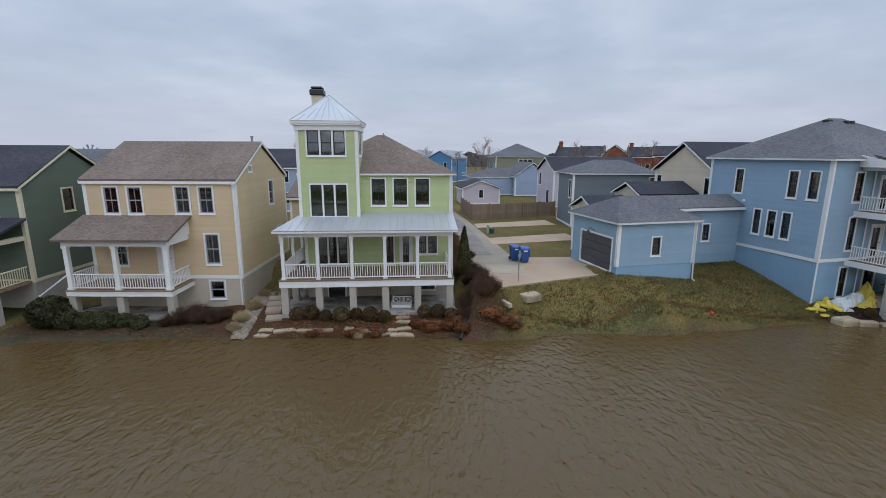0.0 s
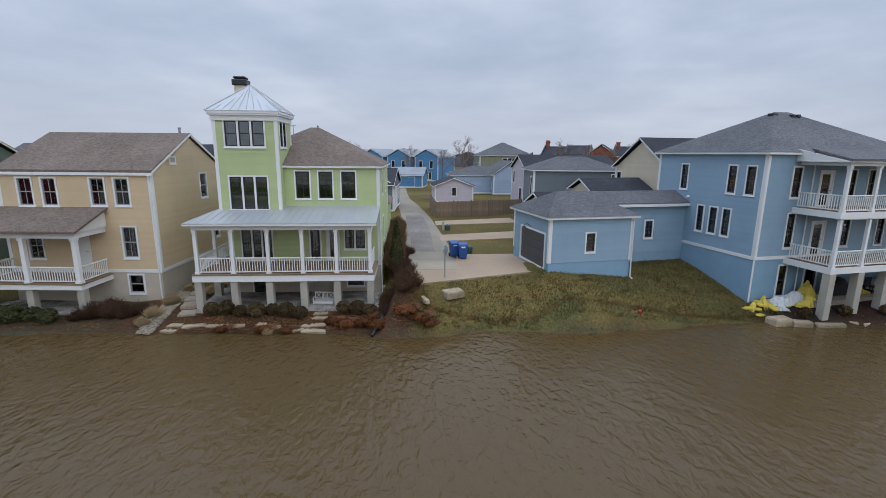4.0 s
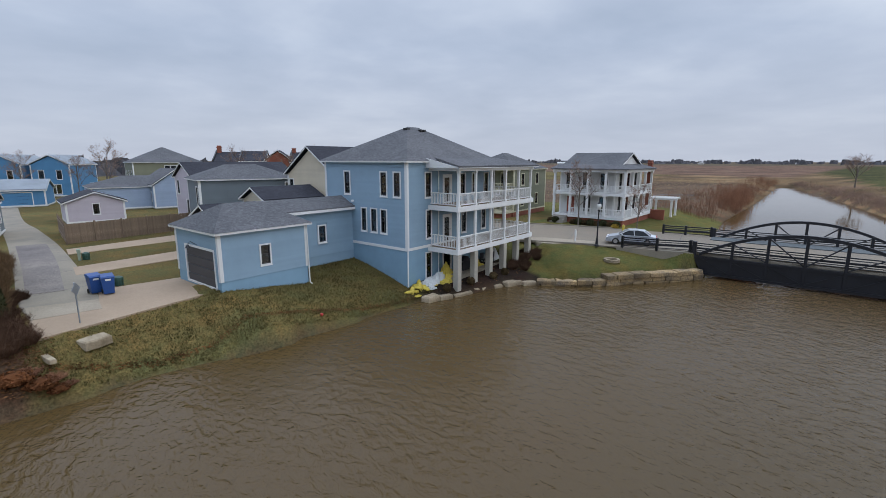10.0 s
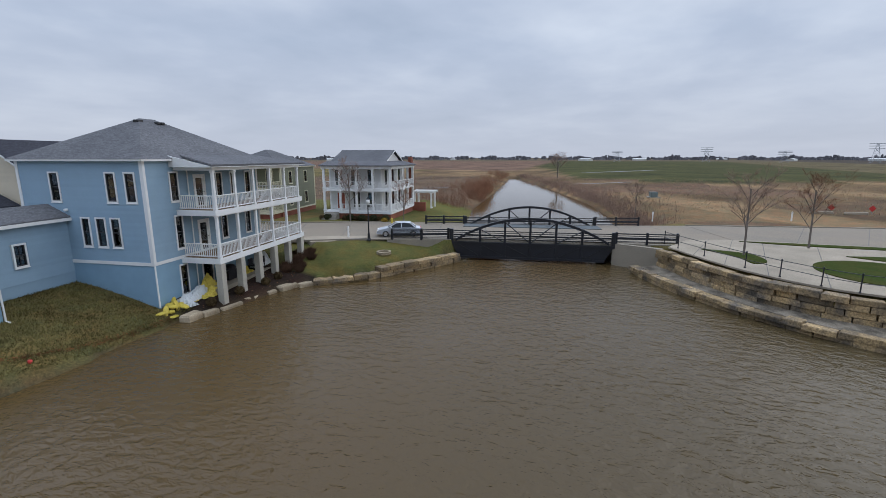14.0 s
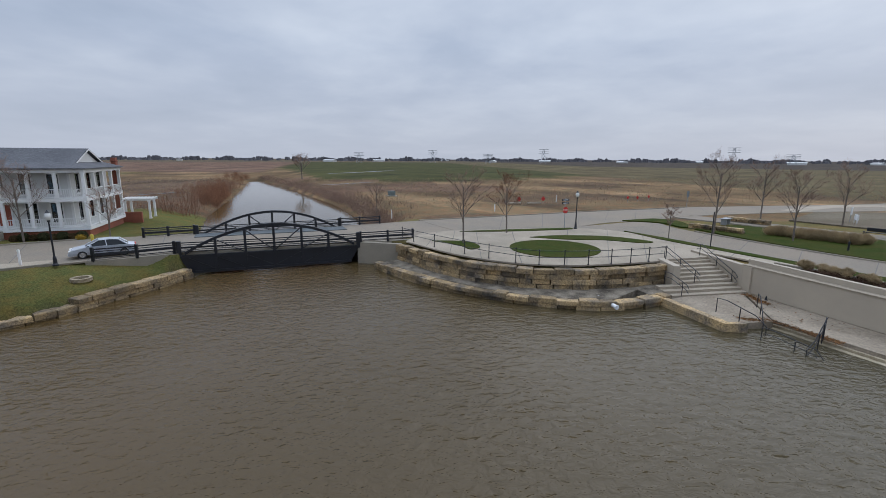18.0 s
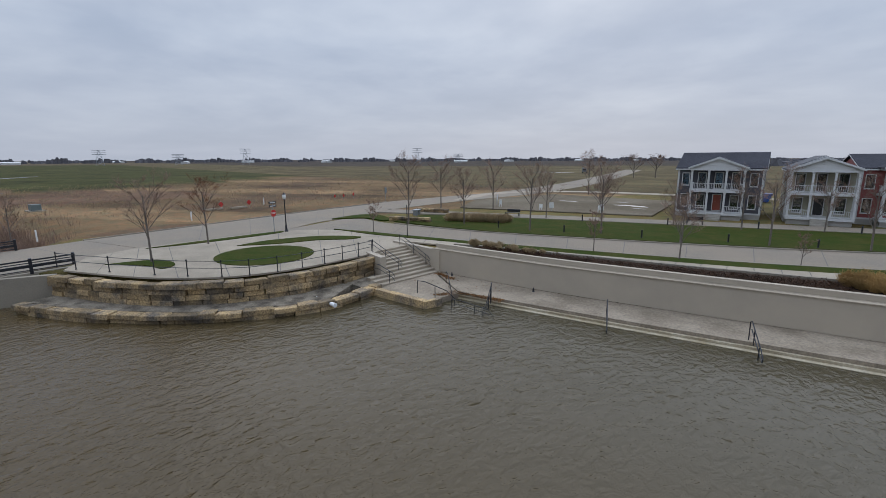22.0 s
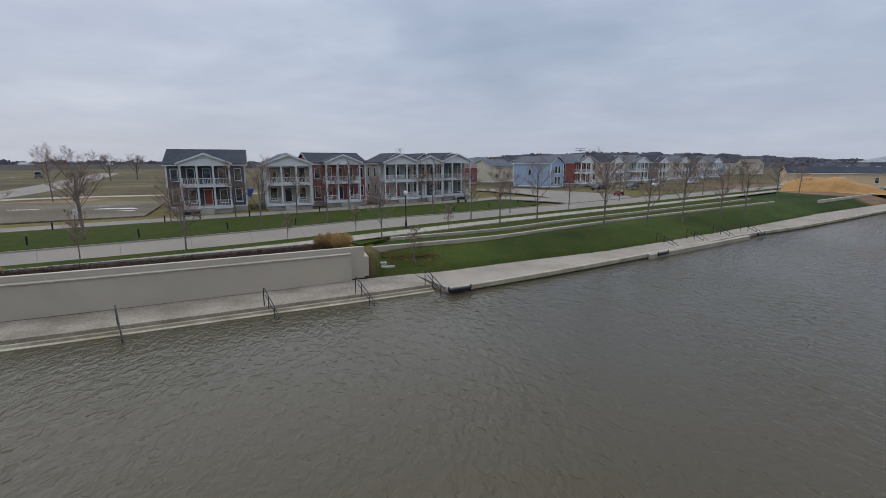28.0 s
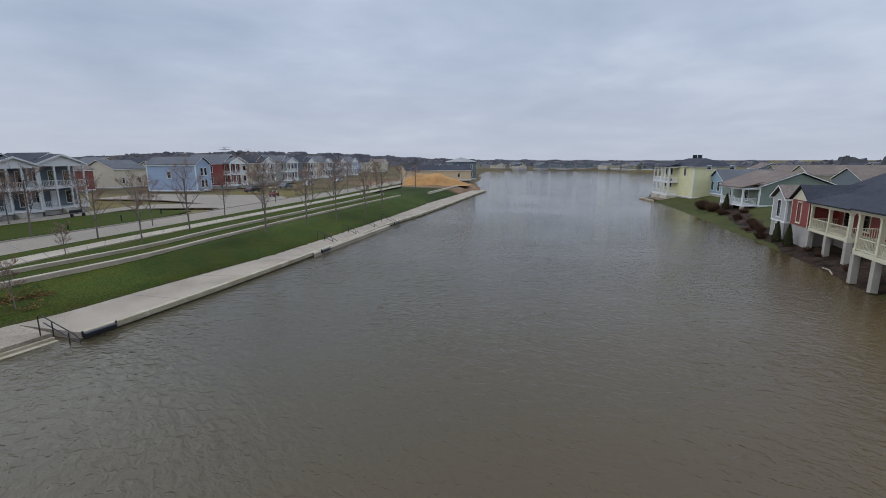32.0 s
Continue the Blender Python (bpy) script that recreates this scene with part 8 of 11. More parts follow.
stone_course_wall("stone_bank_wall", "lower stretch of limestone blocks below the lawn", [(36.55, 20.1), (35.2, 20.7), (33.9, 21.9), (32.4, 23.4)], -0.2, 2, 0.35, 0.7, 12, (0.9, 1.7))
STEPPERS = [(-9.7, 23.05, 0.75), (-9.65, 23.6, 0.7), (-8.6, 23.6, 1.25), (-7.4, 23.62, 1.0), (-6.25, 23.68, 0.65), (-5.1, 23.85, 0.5), (-4.3, 23.6, 0.5), (-3.65, 23.45, 0.6), (-3.0, 23.4, 0.6), (-2.1, 23.3, 1.2), (-2.1, 23.9, 0.85), (-2.2, 24.65, 0.75), (-2.3, 25.15, 0.9), (-2.75, 23.75, 0.5)]
for i, (x, y, s) in enumerate(STEPPERS):
    thing("stepping_stone", pose(x, y, hz_ground(x, y) - 0.06, rz=i * 37 % 25 - 12), "flat pale stepping stone in the planting bed", "stone", group="stepping stones", mesh=rough_block(40 + i, s, 0.42, 0.11), material=PALESTONE)
for i in range(3):
    thing("edging_block", pose(3.45 + i * 0.14, 24.9 - i * 0.36, hz_ground(3.5, 24.6) - 0.05, rz=-66), "pale cut stone edging block", "stone", mesh=rough_block(60 + i, 0.38, 0.22, 0.2), material=PALESTONE)
thing("boulder", pose(5.2, 25.4, hz_ground(5.2, 25.4) - 0.1, rz=24), "big flat-topped limestone boulder beside the alley", "stone", mesh=rough_block(70, 1.3, 0.7, 0.42), material=PALESTONE)
def pebble_run():
    """A drain run of rounded pebbles down between the two houses."""
    ob = thing("pebble_run", Matrix(), "run of pale rounded pebbles between the two houses", "pebbles", kind="stuff")
    r = random.Random(77)
    m = M()
    for _ in range(1500):
        t = r.random()
        x, y = -10.8 - 0.9 * t + r.uniform(-0.5, 0.5) * (0.7 + 0.5 * t), 22.7 + 6.6 * t
        q = r.uniform(0.04, 0.1)
        z = hz_ground(x, y) + 0.01
        m.hull([(x - q, y - q * 0.8, z), (x + q, y - q, z), (x + q * 0.9, y + q, z), (x - q, y + q * 0.8, z)], [(x - q * 0.6, y - q * 0.5, z + q), (x + q * 0.5, y - q * 0.6, z + q), (x + q * 0.6, y + q * 0.5, z + q), (x - q * 0.5, y + q * 0.6, z + q)])
    part("pebble_mass", m, PEBBLE, ob)


PEBBLE = surface("pale_pebble", (0.36, 0.30, 0.22), 0.9, var=0.2, bump=0.1, island=0.5)
pebble_run()
for i, (x, y) in enumerate(((-9.65, 24.9), (-9.95, 25.75), (-10.2, 26.6), (-10.4, 27.5))):
    thing("path_slab", pose(x, y, hz_ground(x, y) - 0.05, rz=14), "tan concrete slab of the garden path", "slab", group="path slabs", mesh=M().cbox(-0.45, -0.42, 0, 0.45, 0.42, 0.14 + 0.06 * i, 0.02), material=AGGREGATE)
thing("undercroft_gravel", Matrix(), "grey gravel below the green porch", "gravel", kind="structure", mesh=M().prism([(-9.2, 24.9), (0.9, 25.6), (0.9, 30.2), (-9.9, 30.2)], -0.2, 0.60), material=UNDERGRAVEL)
thing("undercroft_gravel", Matrix(), "grey gravel below the tan porch", "gravel", kind="structure", mesh=M().prism([(-21.6, 24.9), (-15.3, 24.9), (-15.3, 27.1), (-21.6, 27.1)], -0.2, 0.36), material=UNDERGRAVEL)
thing("patio", pose(BC.x, BC.y, 0, rz=BANG), "pale concrete patio below the gallery", "patio", kind="structure", mesh=M().prism([(3.0, -1.7), (10.8, -1.7), (10.8, 0.1), (3.0, 0.1)], 0.5, 1.02), material=CONCRETE)


# ---- plants ----
def branchy(seed, h, spread, levels=5, trunk=0.11, upright=0.88, twigs=1.0):
    """Trunk and limbs, and the fine twigs apart."""
    r = random.Random(seed)
    wood, fine = M(), M()

    def grow(p, d, length, rad, lvl):
        q = p + d * length
        if lvl >= 4:
            w = d.cross((r.uniform(-1, 1), r.uniform(-1, 1), 0.3)).normalized() * 0.0055
            fine.poly([p - w, p + w, q])
        elif lvl >= 3:
            fine.tube(p, q, rad * 0.6, rad * 0.28, k=3)
        else:
            wood.tube(p, q, rad * 0.74, rad * 0.42, k=5 if lvl else 7)
        if lvl >= levels:
            return
        n = int({0: 9, 1: 5, 2: 4, 3: 4}.get(lvl, 3) * (twigs if lvl > 1 else 1) + 0.5)
        for i in range(n):
            t = 0.35 + 0.65 * (i + r.random()) / n if lvl else 0.3 + 0.7 * (i + 0.5) / n
            ang = r.uniform(0, 2 * math.pi) if lvl else i * 2.4 + r.uniform(-0.3, 0.3)
            out = Vector((math.cos(ang), math.sin(ang), 0))
            nd = (d * upright * r.uniform(0.7, 1.2) + out * r.uniform(0.55, 0.95) + Vector((0, 0, 0.25))).normalized()
            ln = length * (r.uniform(0.42, 0.62) if lvl else spread * r.uniform(0.6, 1.0) * (1.15 - 0.55 * t))
            grow(p + d * length * t, nd, ln, rad * (0.5 if lvl else 0.42) * (1.1 - 0.4 * t), lvl + 1)

    grow(Vector((0, 0, 0)), Vector((0.02, 0.01, 1)).normalized(), h * 0.78, trunk, 0)
    return wood.mesh("trunk", BARK), fine.mesh("crown", TWIGS)


TREES = [branchy(s, h, sp, trunk=tr, twigs=1.3) for s, h, sp, tr in ((1, 5.6, 0.60, 0.10), (2, 6.4, 0.54, 0.11), (3, 5.0, 0.62, 0.09), (4, 3.0, 0.42, 0.05), (5, 3.2, 1.1, 0.13))]


def tree(x, y, kind=0, scale=1.0, turn=0.0, z=None, label="bare winter street tree with a thin grey trunk", red=False, group="street trees"):
    ob = thing("tree", Matrix.Translation((x, y, (hz_ground(x, y) if z is None else z) - 0.03)) @ Matrix.Rotation(turn, 4, "Z") @ Matrix.Scale(scale * 1.2, 4), label, "tree", group)
    part("trunk", TREES[kind][0], None, ob)
    cr = part("crown", TREES[kind][1] if not red else cached(("redcrown", kind), lambda: red_copy(TREES[kind][1])), None, ob)
    return ob


def red_copy(me):
    m = me.copy()
    m.materials.clear()
    m.materials.append(TWIGRED)
    return m


BIG = [(47.2, -6.2, 1, 0.88), (52.8, -11.6, 0, 0.95), (48.4, -26.8, 3, 1.0), (50.9, -33.4, 1, 1.05), (59.0, -45.6, 1, 1.0), (46.0, -38.0, 0, 1.0), (55.0, -52.8, 1, 0.95), (37.5, -39.6, 0, 1.08),
       (43.0, -50.0, 0, 0.9), (31.4, -43.6, 2, 1.2), (37.0, -53.4, 0, 0.85), (27.0, -34.8, 3, 1.0), (21.0, -37.1, 2, 0.8), (17.9, -48.4, 1, 0.9), (11.6, -51.8, 0, 0.95), (6.1, -39.7, 2, 0.85), (-1.1, -58.6, 1, 0.9),
       (-4.6, -51.6, 0, 0.85), (-6.6, -46.6, 2, 0.95), (-12.3, -50.6, 1, 0.9), (22.6, -57.2, 1, 0.85), (16.2, -61.2, 0, 0.8), (9.7, -64.2, 1, 0.85), (-1.3, -71.4, 0, 0.85), (3.7, -35.2, 3, 0.85),
       (-17.6, -45.0, 1, 1.05), (-24.2, -47.3, 0, 1.05), (-30.6, -49.8, 1, 1.0), (-38.6, -53.0, 0, 1.0), (-45, -56, 1, 1.0), (-19.6, -58.0, 0, 0.85), (-27, -62, 1, 0.85), (-35.8, -73.0, 0, 0.9), (-42, -71.0, 1, 0.9),
       (-11.3, -57.8, 2, 0.85), (-10.0, -79.8, 0, 0.9), (51.0, 33.4, 1, 0.95), (51.6, 26.4, 0, 0.75), (73.6, 2.6, 0, 0.85), (29.0, -55.4, 2, 0.8), (23.8, -44.2, 2, 0.7), (14.2, -41.2, 3, 0.7), (8.4, -44.0, 3, 0.75), (-0.5, -43.3, 3, 0.8), (60, -88, 1, 1.2),
       (-52, -78, 1, 1.0), (-60, -83, 0, 1.0), (-70, -88, 1, 1.0), (-80, -95, 0, 1.0), (-64, -70, 1, 0.9), (-74, -75, 0, 0.9)]
for i, (x, y, k, s) in enumerate(BIG):
    tree(x, y, k, s, turn=i * 1.3, z=2.1 if y < -20 and hz_ground(x, y) > 1.7 else None, red=i == 1 or i == 37)
for i, (x, y) in enumerate(((182, 34), (96, -180), (90, -186))):
    tree(x, y, 4, 1.9, turn=i, label="broad bare tree standing in the fields", group="field trees")
for i in range(16):
    r_ = random.Random(i)
    tree(-40 + i * 7 + r_.uniform(-3, 3), 96 + r_.uniform(-8, 26), i % 3, r_.uniform(1.0, 1.5), turn=i, label="bare tree among the houses", group="trees among the houses")


def leafy(seed, rx, rz, count, size, name, mat, cone=False):
    """A crown of many small leaf clumps within a blob or a cone."""
    r = random.Random(seed)
    m = M()
    for _ in range(count):
        a, u = r.uniform(0, 2 * math.pi), r.random()
        if cone:
            z = u ** 1.25 * rz
            rad = rx * (1 - z / rz) ** 0.7 * (0.75 + 0.3 * r.random()) * (1 if z > rz * 0.08 else 0.8)
        else:
            z = rz * u
            rad = rx * math.sqrt(max(0.0, 1 - (2 * u - 1) ** 2 * 0.85)) * (0.8 + 0.28 * r.random() ** 0.5)
        c = Vector((rad * math.cos(a), rad * math.sin(a), z))
        d = Vector((r.uniform(-1, 1), r.uniform(-1, 1), r.uniform(-0.4, 1))).normalized()
        e = d.cross(Vector((r.uniform(-1, 1), r.uniform(-1, 1), r.uniform(-1, 1)))).normalized()
        s = size * r.uniform(0.6, 1.4)
        m.poly([c - d * s - e * s * 0.5, c - d * s * 0.2 + e * s * 0.6, c + d * s, c + d * s * 0.1 - e * s * 0.7])
    core = [(rx * 0.25, 0.0), (rx * (0.78 if not cone else 0.8), rz * 0.18), (rx * (0.8 if not cone else 0.62), rz * 0.5), (rx * (0.5 if not cone else 0.3), rz * 0.85), (rx * 0.08, rz * 0.97)]
    m.lathe(core, k=9)
    return m.mesh(name, mat)


def twiggy(seed, rx, rz, count, name, mat, w=0.012):
    """A shrub of bare stems fanning up from its base."""
    r = random.Random(seed)
    m = M()
    for _ in range(count):
        a, u = r.uniform(0, 2 * math.pi), r.random() ** 0.6
        b = Vector((math.cos(a), math.sin(a), 0)) * rx * u * 0.45
        t = Vector((math.cos(a + r.uniform(-0.4, 0.4)), math.sin(a + r.uniform(-0.4, 0.4)), 0)) * rx * u + Vector((0, 0, rz * r.uniform(0.55, 1.0) * (1.05 - 0.45 * u)))
        m.tube(b, t, w, w * 0.4, k=3)
        for _k in range(3):
            p = b.lerp(t, r.uniform(0.35, 0.95))
            m.tube(p, p + Vector((r.uniform(-1, 1), r.uniform(-1, 1), r.uniform(0.2, 1.2))).normalized() * rz * 0.28, w * 0.7, w * 0.3, k=3)
    return m.mesh(name, mat)


DARKTWIG = surface("dark_purple_twigs", (0.088, 0.050, 0.032), 0.95, var=0.3, bump=0.0, spec=0.1, island=0.5)
BROWNLEAF = surface("brown_shrub_leaves", (0.092, 0.064, 0.032), 0.95, var=0.3, bump=0.0, spec=0.1, island=0.5)
RUSTLEAF = surface("rust_leaves", (0.14, 0.055, 0.022), 0.95, var=0.3, bump=0.0, spec=0.1, island=0.5)
HEDGE = surface("dry_hedge", (0.16, 0.10, 0.055), 0.95, var=0.3, bump=0.0, spec=0.1, island=0.4)
SH_ROUND = leafy(21, 0.42, 0.75, 520, 0.075, "round_shrub", BROWNLEAF)
SH_GREEN = leafy(22, 0.75, 1.25, 900, 0.09, "green_shrub", EVERGREEN)
SH_BARE = twiggy(23, 0.85, 1.15, 260, "bare_shrub", DARKTWIG)
SH_RUST = twiggy(24, 0.8, 0.5, 300, "rust_shrub", TWIGRED, 0.014)
SH_CONE = leafy(25, 0.62, 3.9, 2600, 0.10, "conifer", EVERGREEN, cone=True)
GRASSY = twiggy(26, 0.6, 0.8, 380, "grass_clump", STRAWPALE, 0.011)
SH_RED = leafy(27, 0.6, 0.4, 420, 0.07, "groundcover", RUSTLEAF)


def plant(name, me, x, y, label, category="shrub", s=1.0, group="", turn=0.0, z=None, sz=None):
    m = Matrix.Translation((x, y, (hz_ground(x, y) if z is None else z) - 0.04)) @ Matrix.Rotation(turn, 4, "Z") @ Matrix.Diagonal((s, s, sz or s, 1))
    return thing(name, m, label, category, group, mesh=me)


for i, x in enumerate((-8.3, -7.5, -6.65, -5.75, -4.95, -4.1, -3.3, -1.0, -0.2, 0.55)):
    plant("round_shrub", SH_ROUND, x, 24.85 + 0.18 * math.sin(i * 1.9) + (0.3 if x > -2 else 0), "clipped round brown shrub before the porch", s=0.92 + 0.12 * math.sin(i * 2.7), group="clipped shrubs", turn=i)
plant("conifer", SH_CONE, 1.5, 30.2, "tall dark green columnar evergreen", "conifer", 0.85, sz=0.82)
for i, (x, y, s) in enumerate(((1.6, 25.6, 1.0), (2.5, 26.2, 1.0), (2.4, 24.9, 0.95), (1.5, 24.6, 0.8), (3.0, 25.4, 0.8), (2.2, 27.6, 1.1))):
    plant("bare_shrub", SH_BARE, x, y, "dark reddish bare shrub", s=s * 0.9, group="bare shrubs", turn=i * 1.1)
for i, (x, y, s) in enumerate(((0.4, 23.9, 0.9), (1.2, 23.6, 1.0), (2.6, 23.6, 1.0), (3.4, 23.4, 0.9), (-0.6, 23.8, 0.9), (-1.4, 24.2, 0.7), (-4.8, 23.2, 0.7), (-7.0, 23.2, 0.6), (3.9, 23.2, 0.6), (0.8, 24.4, 0.9), (-3.6, 23.2, 0.6))):
    plant("groundcover", SH_RED, x, y, "rust-coloured low groundcover on the bank", "groundcover", s=s, group="groundcover", turn=i)
    plant("groundcover", SH_RUST, x + 0.3, y + 0.25, "rust-coloured low groundcover on the bank", "groundcover", s=s * 0.8, group="groundcover", turn=i * 2)
for i, (x, y, s) in enumerate(((-21.9, 24.2, 1.3), (-20.8, 24.0, 0.8), (-19.8, 24.1, 0.7), (-18.8, 24.0, 0.75), (-17.8, 24.2, 0.6), (-16.8, 24.0, 0.6), (-22.6, 24.6, 1.0))):
    plant("evergreen_shrub", SH_GREEN, x, y, "dark evergreen shrub before the tan porch", s=s, group="evergreen shrubs", turn=i)
for i, (x, y, s) in enumerate(((-14.9, 24.6, 0.9), (-13.9, 24.8, 0.95), (-13.0, 24.7, 0.8), (-14.3, 25.4, 0.9), (-12.5, 25.2, 0.7), (-15.5, 24.3, 0.6))):
    plant("bare_shrub", SH_BARE, x, y, "dark reddish bare shrub", s=s, group="bare shrubs", turn=i)
for i, (x, y, s) in enumerate(((-11.4, 24.6, 0.9), (-11.2, 26.0, 0.9), (-9.9, 28.0, 0.8), (-10.0, 29.4, 0.8), (-11.4, 23.6, 0.7), (-4.5, 22.95, 0.5), (-11.6, 28.6, 0.7))):
    plant("grass_clump", GRASSY, x, y, "clump of pale dry ornamental grass", "ornamental grass", s=s, group="ornamental grasses", turn=i)
for i in range(11):
    plant("hedge_shrub", cached("hedgem", lambda: twiggy(28, 0.8, 1.5, 330, "hedge_shrub", HEDGE, 0.014)), 1.25 - i * 0.12, 30.5 + i * 1.45, "tall brown leafless hedge shrub beside the alley", s=1.0 + 0.1 * math.sin(i * 1.7), group="alley hedge", turn=i)
for i in range(8):
    w_ = BC + BU * (9.2 + i * 0.62) + BV * (-3.2 + 0.5 * math.sin(i * 2.2))
    plant("bare_shrub", SH_BARE, w_.x, w_.y, "dark reddish bare shrub below the gallery", s=0.62, group="gallery shrubs", turn=i)
for i, (x, y) in enumerate(((27.4, 25.4), (25.0, 25.2), (29.8, 25.5), (31.2, 25.7))):
    plant("round_shrub", SH_ROUND, x, y, "small brown shrub beside the stone edge", s=0.7, group="gallery shrubs", turn=i)
for i in range(12):
    w_ = Vector((53.0, 38.0, 0)) + Vector((0.22, -0.975, 0)) * (i * 0.75)
    if not 1 < i < 4:
        plant("bed_shrub", SH_GREEN if i % 2 else SH_ROUND, w_.x - 1.9, w_.y - 0.3, "low shrub in the bed before the white porch", s=0.6 if i % 2 else 0.8, group="porch bed shrubs", turn=i)
plant("yellow_shrub", leafy(33, 0.4, 0.5, 300, 0.07, "yellow_shrub", surface("yellow_leaves", (0.42, 0.27, 0.03), 0.9, var=0.2, bump=0.0, island=0.3)), 52.6, 29.6, "small yellow-leaved shrub beside the porch")
for i, (x, y, s) in enumerate(((-61.3, -5.4, 0.9), (-59.6, -4.9, 0.8), (-48.6, -0.3, 0.5), (-46.2, 0.6, 0.5), (-40.6, 2.6, 0.7), (-75, -11.2, 1.0))):
    plant("bare_shrub", SH_BARE, x, y, "dark bare shrub on the west bank", s=s, group="bank shrubs", turn=i)
for i, (x, y, s) in enumerate(((-53.4, -3.0, 0.8), (-51.0, -1.9, 0.8), (-80.4, -11.4, 0.9))):
    plant("conifer", SH_CONE, x, y, "dark green columnar evergreen on the west bank", "conifer", s, sz=s * 0.75, group="bank conifers")
for i, (x, y) in enumerate(((-83.8, -15.4), (-82.6, -14.8), (-79.6, -13.2))):
    plant("bare_shrub", SH_BARE, x, y, "brown bare shrub on the west bank", s=1.6, group="bank shrubs", turn=i)

for i in range(11):
    u_ = i / 10
    x_, y_ = -84.5 + 27.5 * u_ + 1.3 * math.sin(i * 2.7), -12.6 + 7.4 * u_ + 0.9 * math.sin(i * 1.9) + 0.5
    plant("bare_shrub", SH_BARE, x_, y_, "brown leafless shrub in the bed on the west bank", s=0.5 + 0.55 * math.sin(i * 2.1) ** 2, group="bank shrubs", turn=i * 1.7)
strip = M()
for i in range(25):
    u_ = i / 24
    for j in range(4):
        x_, y_ = -86.0 + 26.5 * u_ - 1.1 * j / 3, -13.9 + 7.6 * u_ + (2.4 + 0.5 * math.sin(i * 1.1)) * j / 3 + 0.25 * math.sin(i * 1.7) * (1 - j / 3)
        strip.v.append((x_, y_, hz_ground(x_, y_) + 0.05))
strip.f = [(i * 4 + j, (i + 1) * 4 + j, (i + 1) * 4 + j + 1, i * 4 + j + 1) for i in range(24) for j in range(3)]
thing("mulch_bed", Matrix(), "uneven brown mulch bed before the sage green house", "mulch bed", kind="structure", mesh=strip, material=MULCH)

# bare mulch below the lake houses on the west bank
bed = M()
for i in range(29):
    u_ = i / 28
    for j in range(5):
        v_ = j / 4
        x_, y_ = -60.5 + 27.0 * u_ - 1.6 * v_, -5.9 + 8.8 * u_ + (2.9 + 0.35 * math.sin(i * 1.3)) * v_ + 0.2 * math.sin(i * 0.9) * (1 - v_)
        bed.v.append((x_, y_, hz_ground(x_, y_) + 0.05))
bed.f = [(i * 5 + j, (i + 1) * 5 + j, (i + 1) * 5 + j + 1, i * 5 + j + 1) for i in range(28) for j in range(4)]
thing("mulch_bed", Matrix(), "bare dark mulch bed below the lake houses", "mulch bed", kind="structure", mesh=bed, material=MULCH)

# long planter on the retaining wall
pl = M()
r_ = random.Random(31)
cn = catmull([(33.2, -27.9, 0), (26.7, -29.1, 0), (18.2, -31.8, 0), (11.0, -34.6, 0)], 30)
for p in cn:
    for _ in range(26):
        b = Vector((p.x + r_.uniform(-0.5, 0.5), p.y + r_.uniform(-0.9, 0.9), 2.4))
        pl.tube(b, b + Vector((r_.uniform(-0.25, 0.25), r_.uniform(-0.25, 0.25), r_.uniform(0.1, 0.26))), 0.014, 0.005, k=3)
        q = b + Vector((r_.uniform(-0.15, 0.15), r_.uniform(-0.15, 0.15), r_.uniform(0.06, 0.26)))
        pl.poly([q, q + Vector((r_.uniform(-0.09, 0.09), r_.uniform(-0.09, 0.09), 0.07)), q + Vector((r_.uniform(-0.09, 0.09), 0.07, 0.02))])
thing("planter_shrubs", Matrix(), "low band of brown leafless shrubs in the planter", "shrubs", kind="stuff", mesh=pl, material=DARKTWIG)
TALLGRASS = twiggy(34, 0.55, 1.15, 460, "tall_grass", STRAW, 0.012)
PALEGRASS = twiggy(35, 0.6, 1.0, 380, "pale_grass", STRAWPALE, 0.011)
for i in range(7):
    plant("tall_grass", TALLGRASS, 9.0 + (i % 4) * 0.62, -34.6 - (i // 4) * 0.9 - 0.2 * (i % 4), "tall orange-brown ornamental grass at the wall's end", "ornamental grass", s=0.95, z=2.42, group="planter grasses", turn=i)
for i in range(14):
    t_ = i / 13
    plant("pale_grass", PALEGRASS, 34.6 - 6.2 * t_, -28.1 - 1.2 * t_ + 0.35 * math.sin(i * 2.3), "pale dry ornamental grass in the planter", "ornamental grass", s=0.68 - 0.2 * t_ + 0.1 * math.sin(i * 1.7), z=2.42, group="planter grasses", turn=i)
for i in range(26):
    t_ = (i % 13) / 12
    plant("pale_grass", PALEGRASS, 49.4 - 5.6 * t_ + 0.3 * math.sin(i), -38.6 - 3.6 * t_ - (i // 13) * 1.1, "bed of pale pinkish dry ornamental grass", "ornamental grass", s=1.15, z=2.12, group="corner grasses", turn=i)


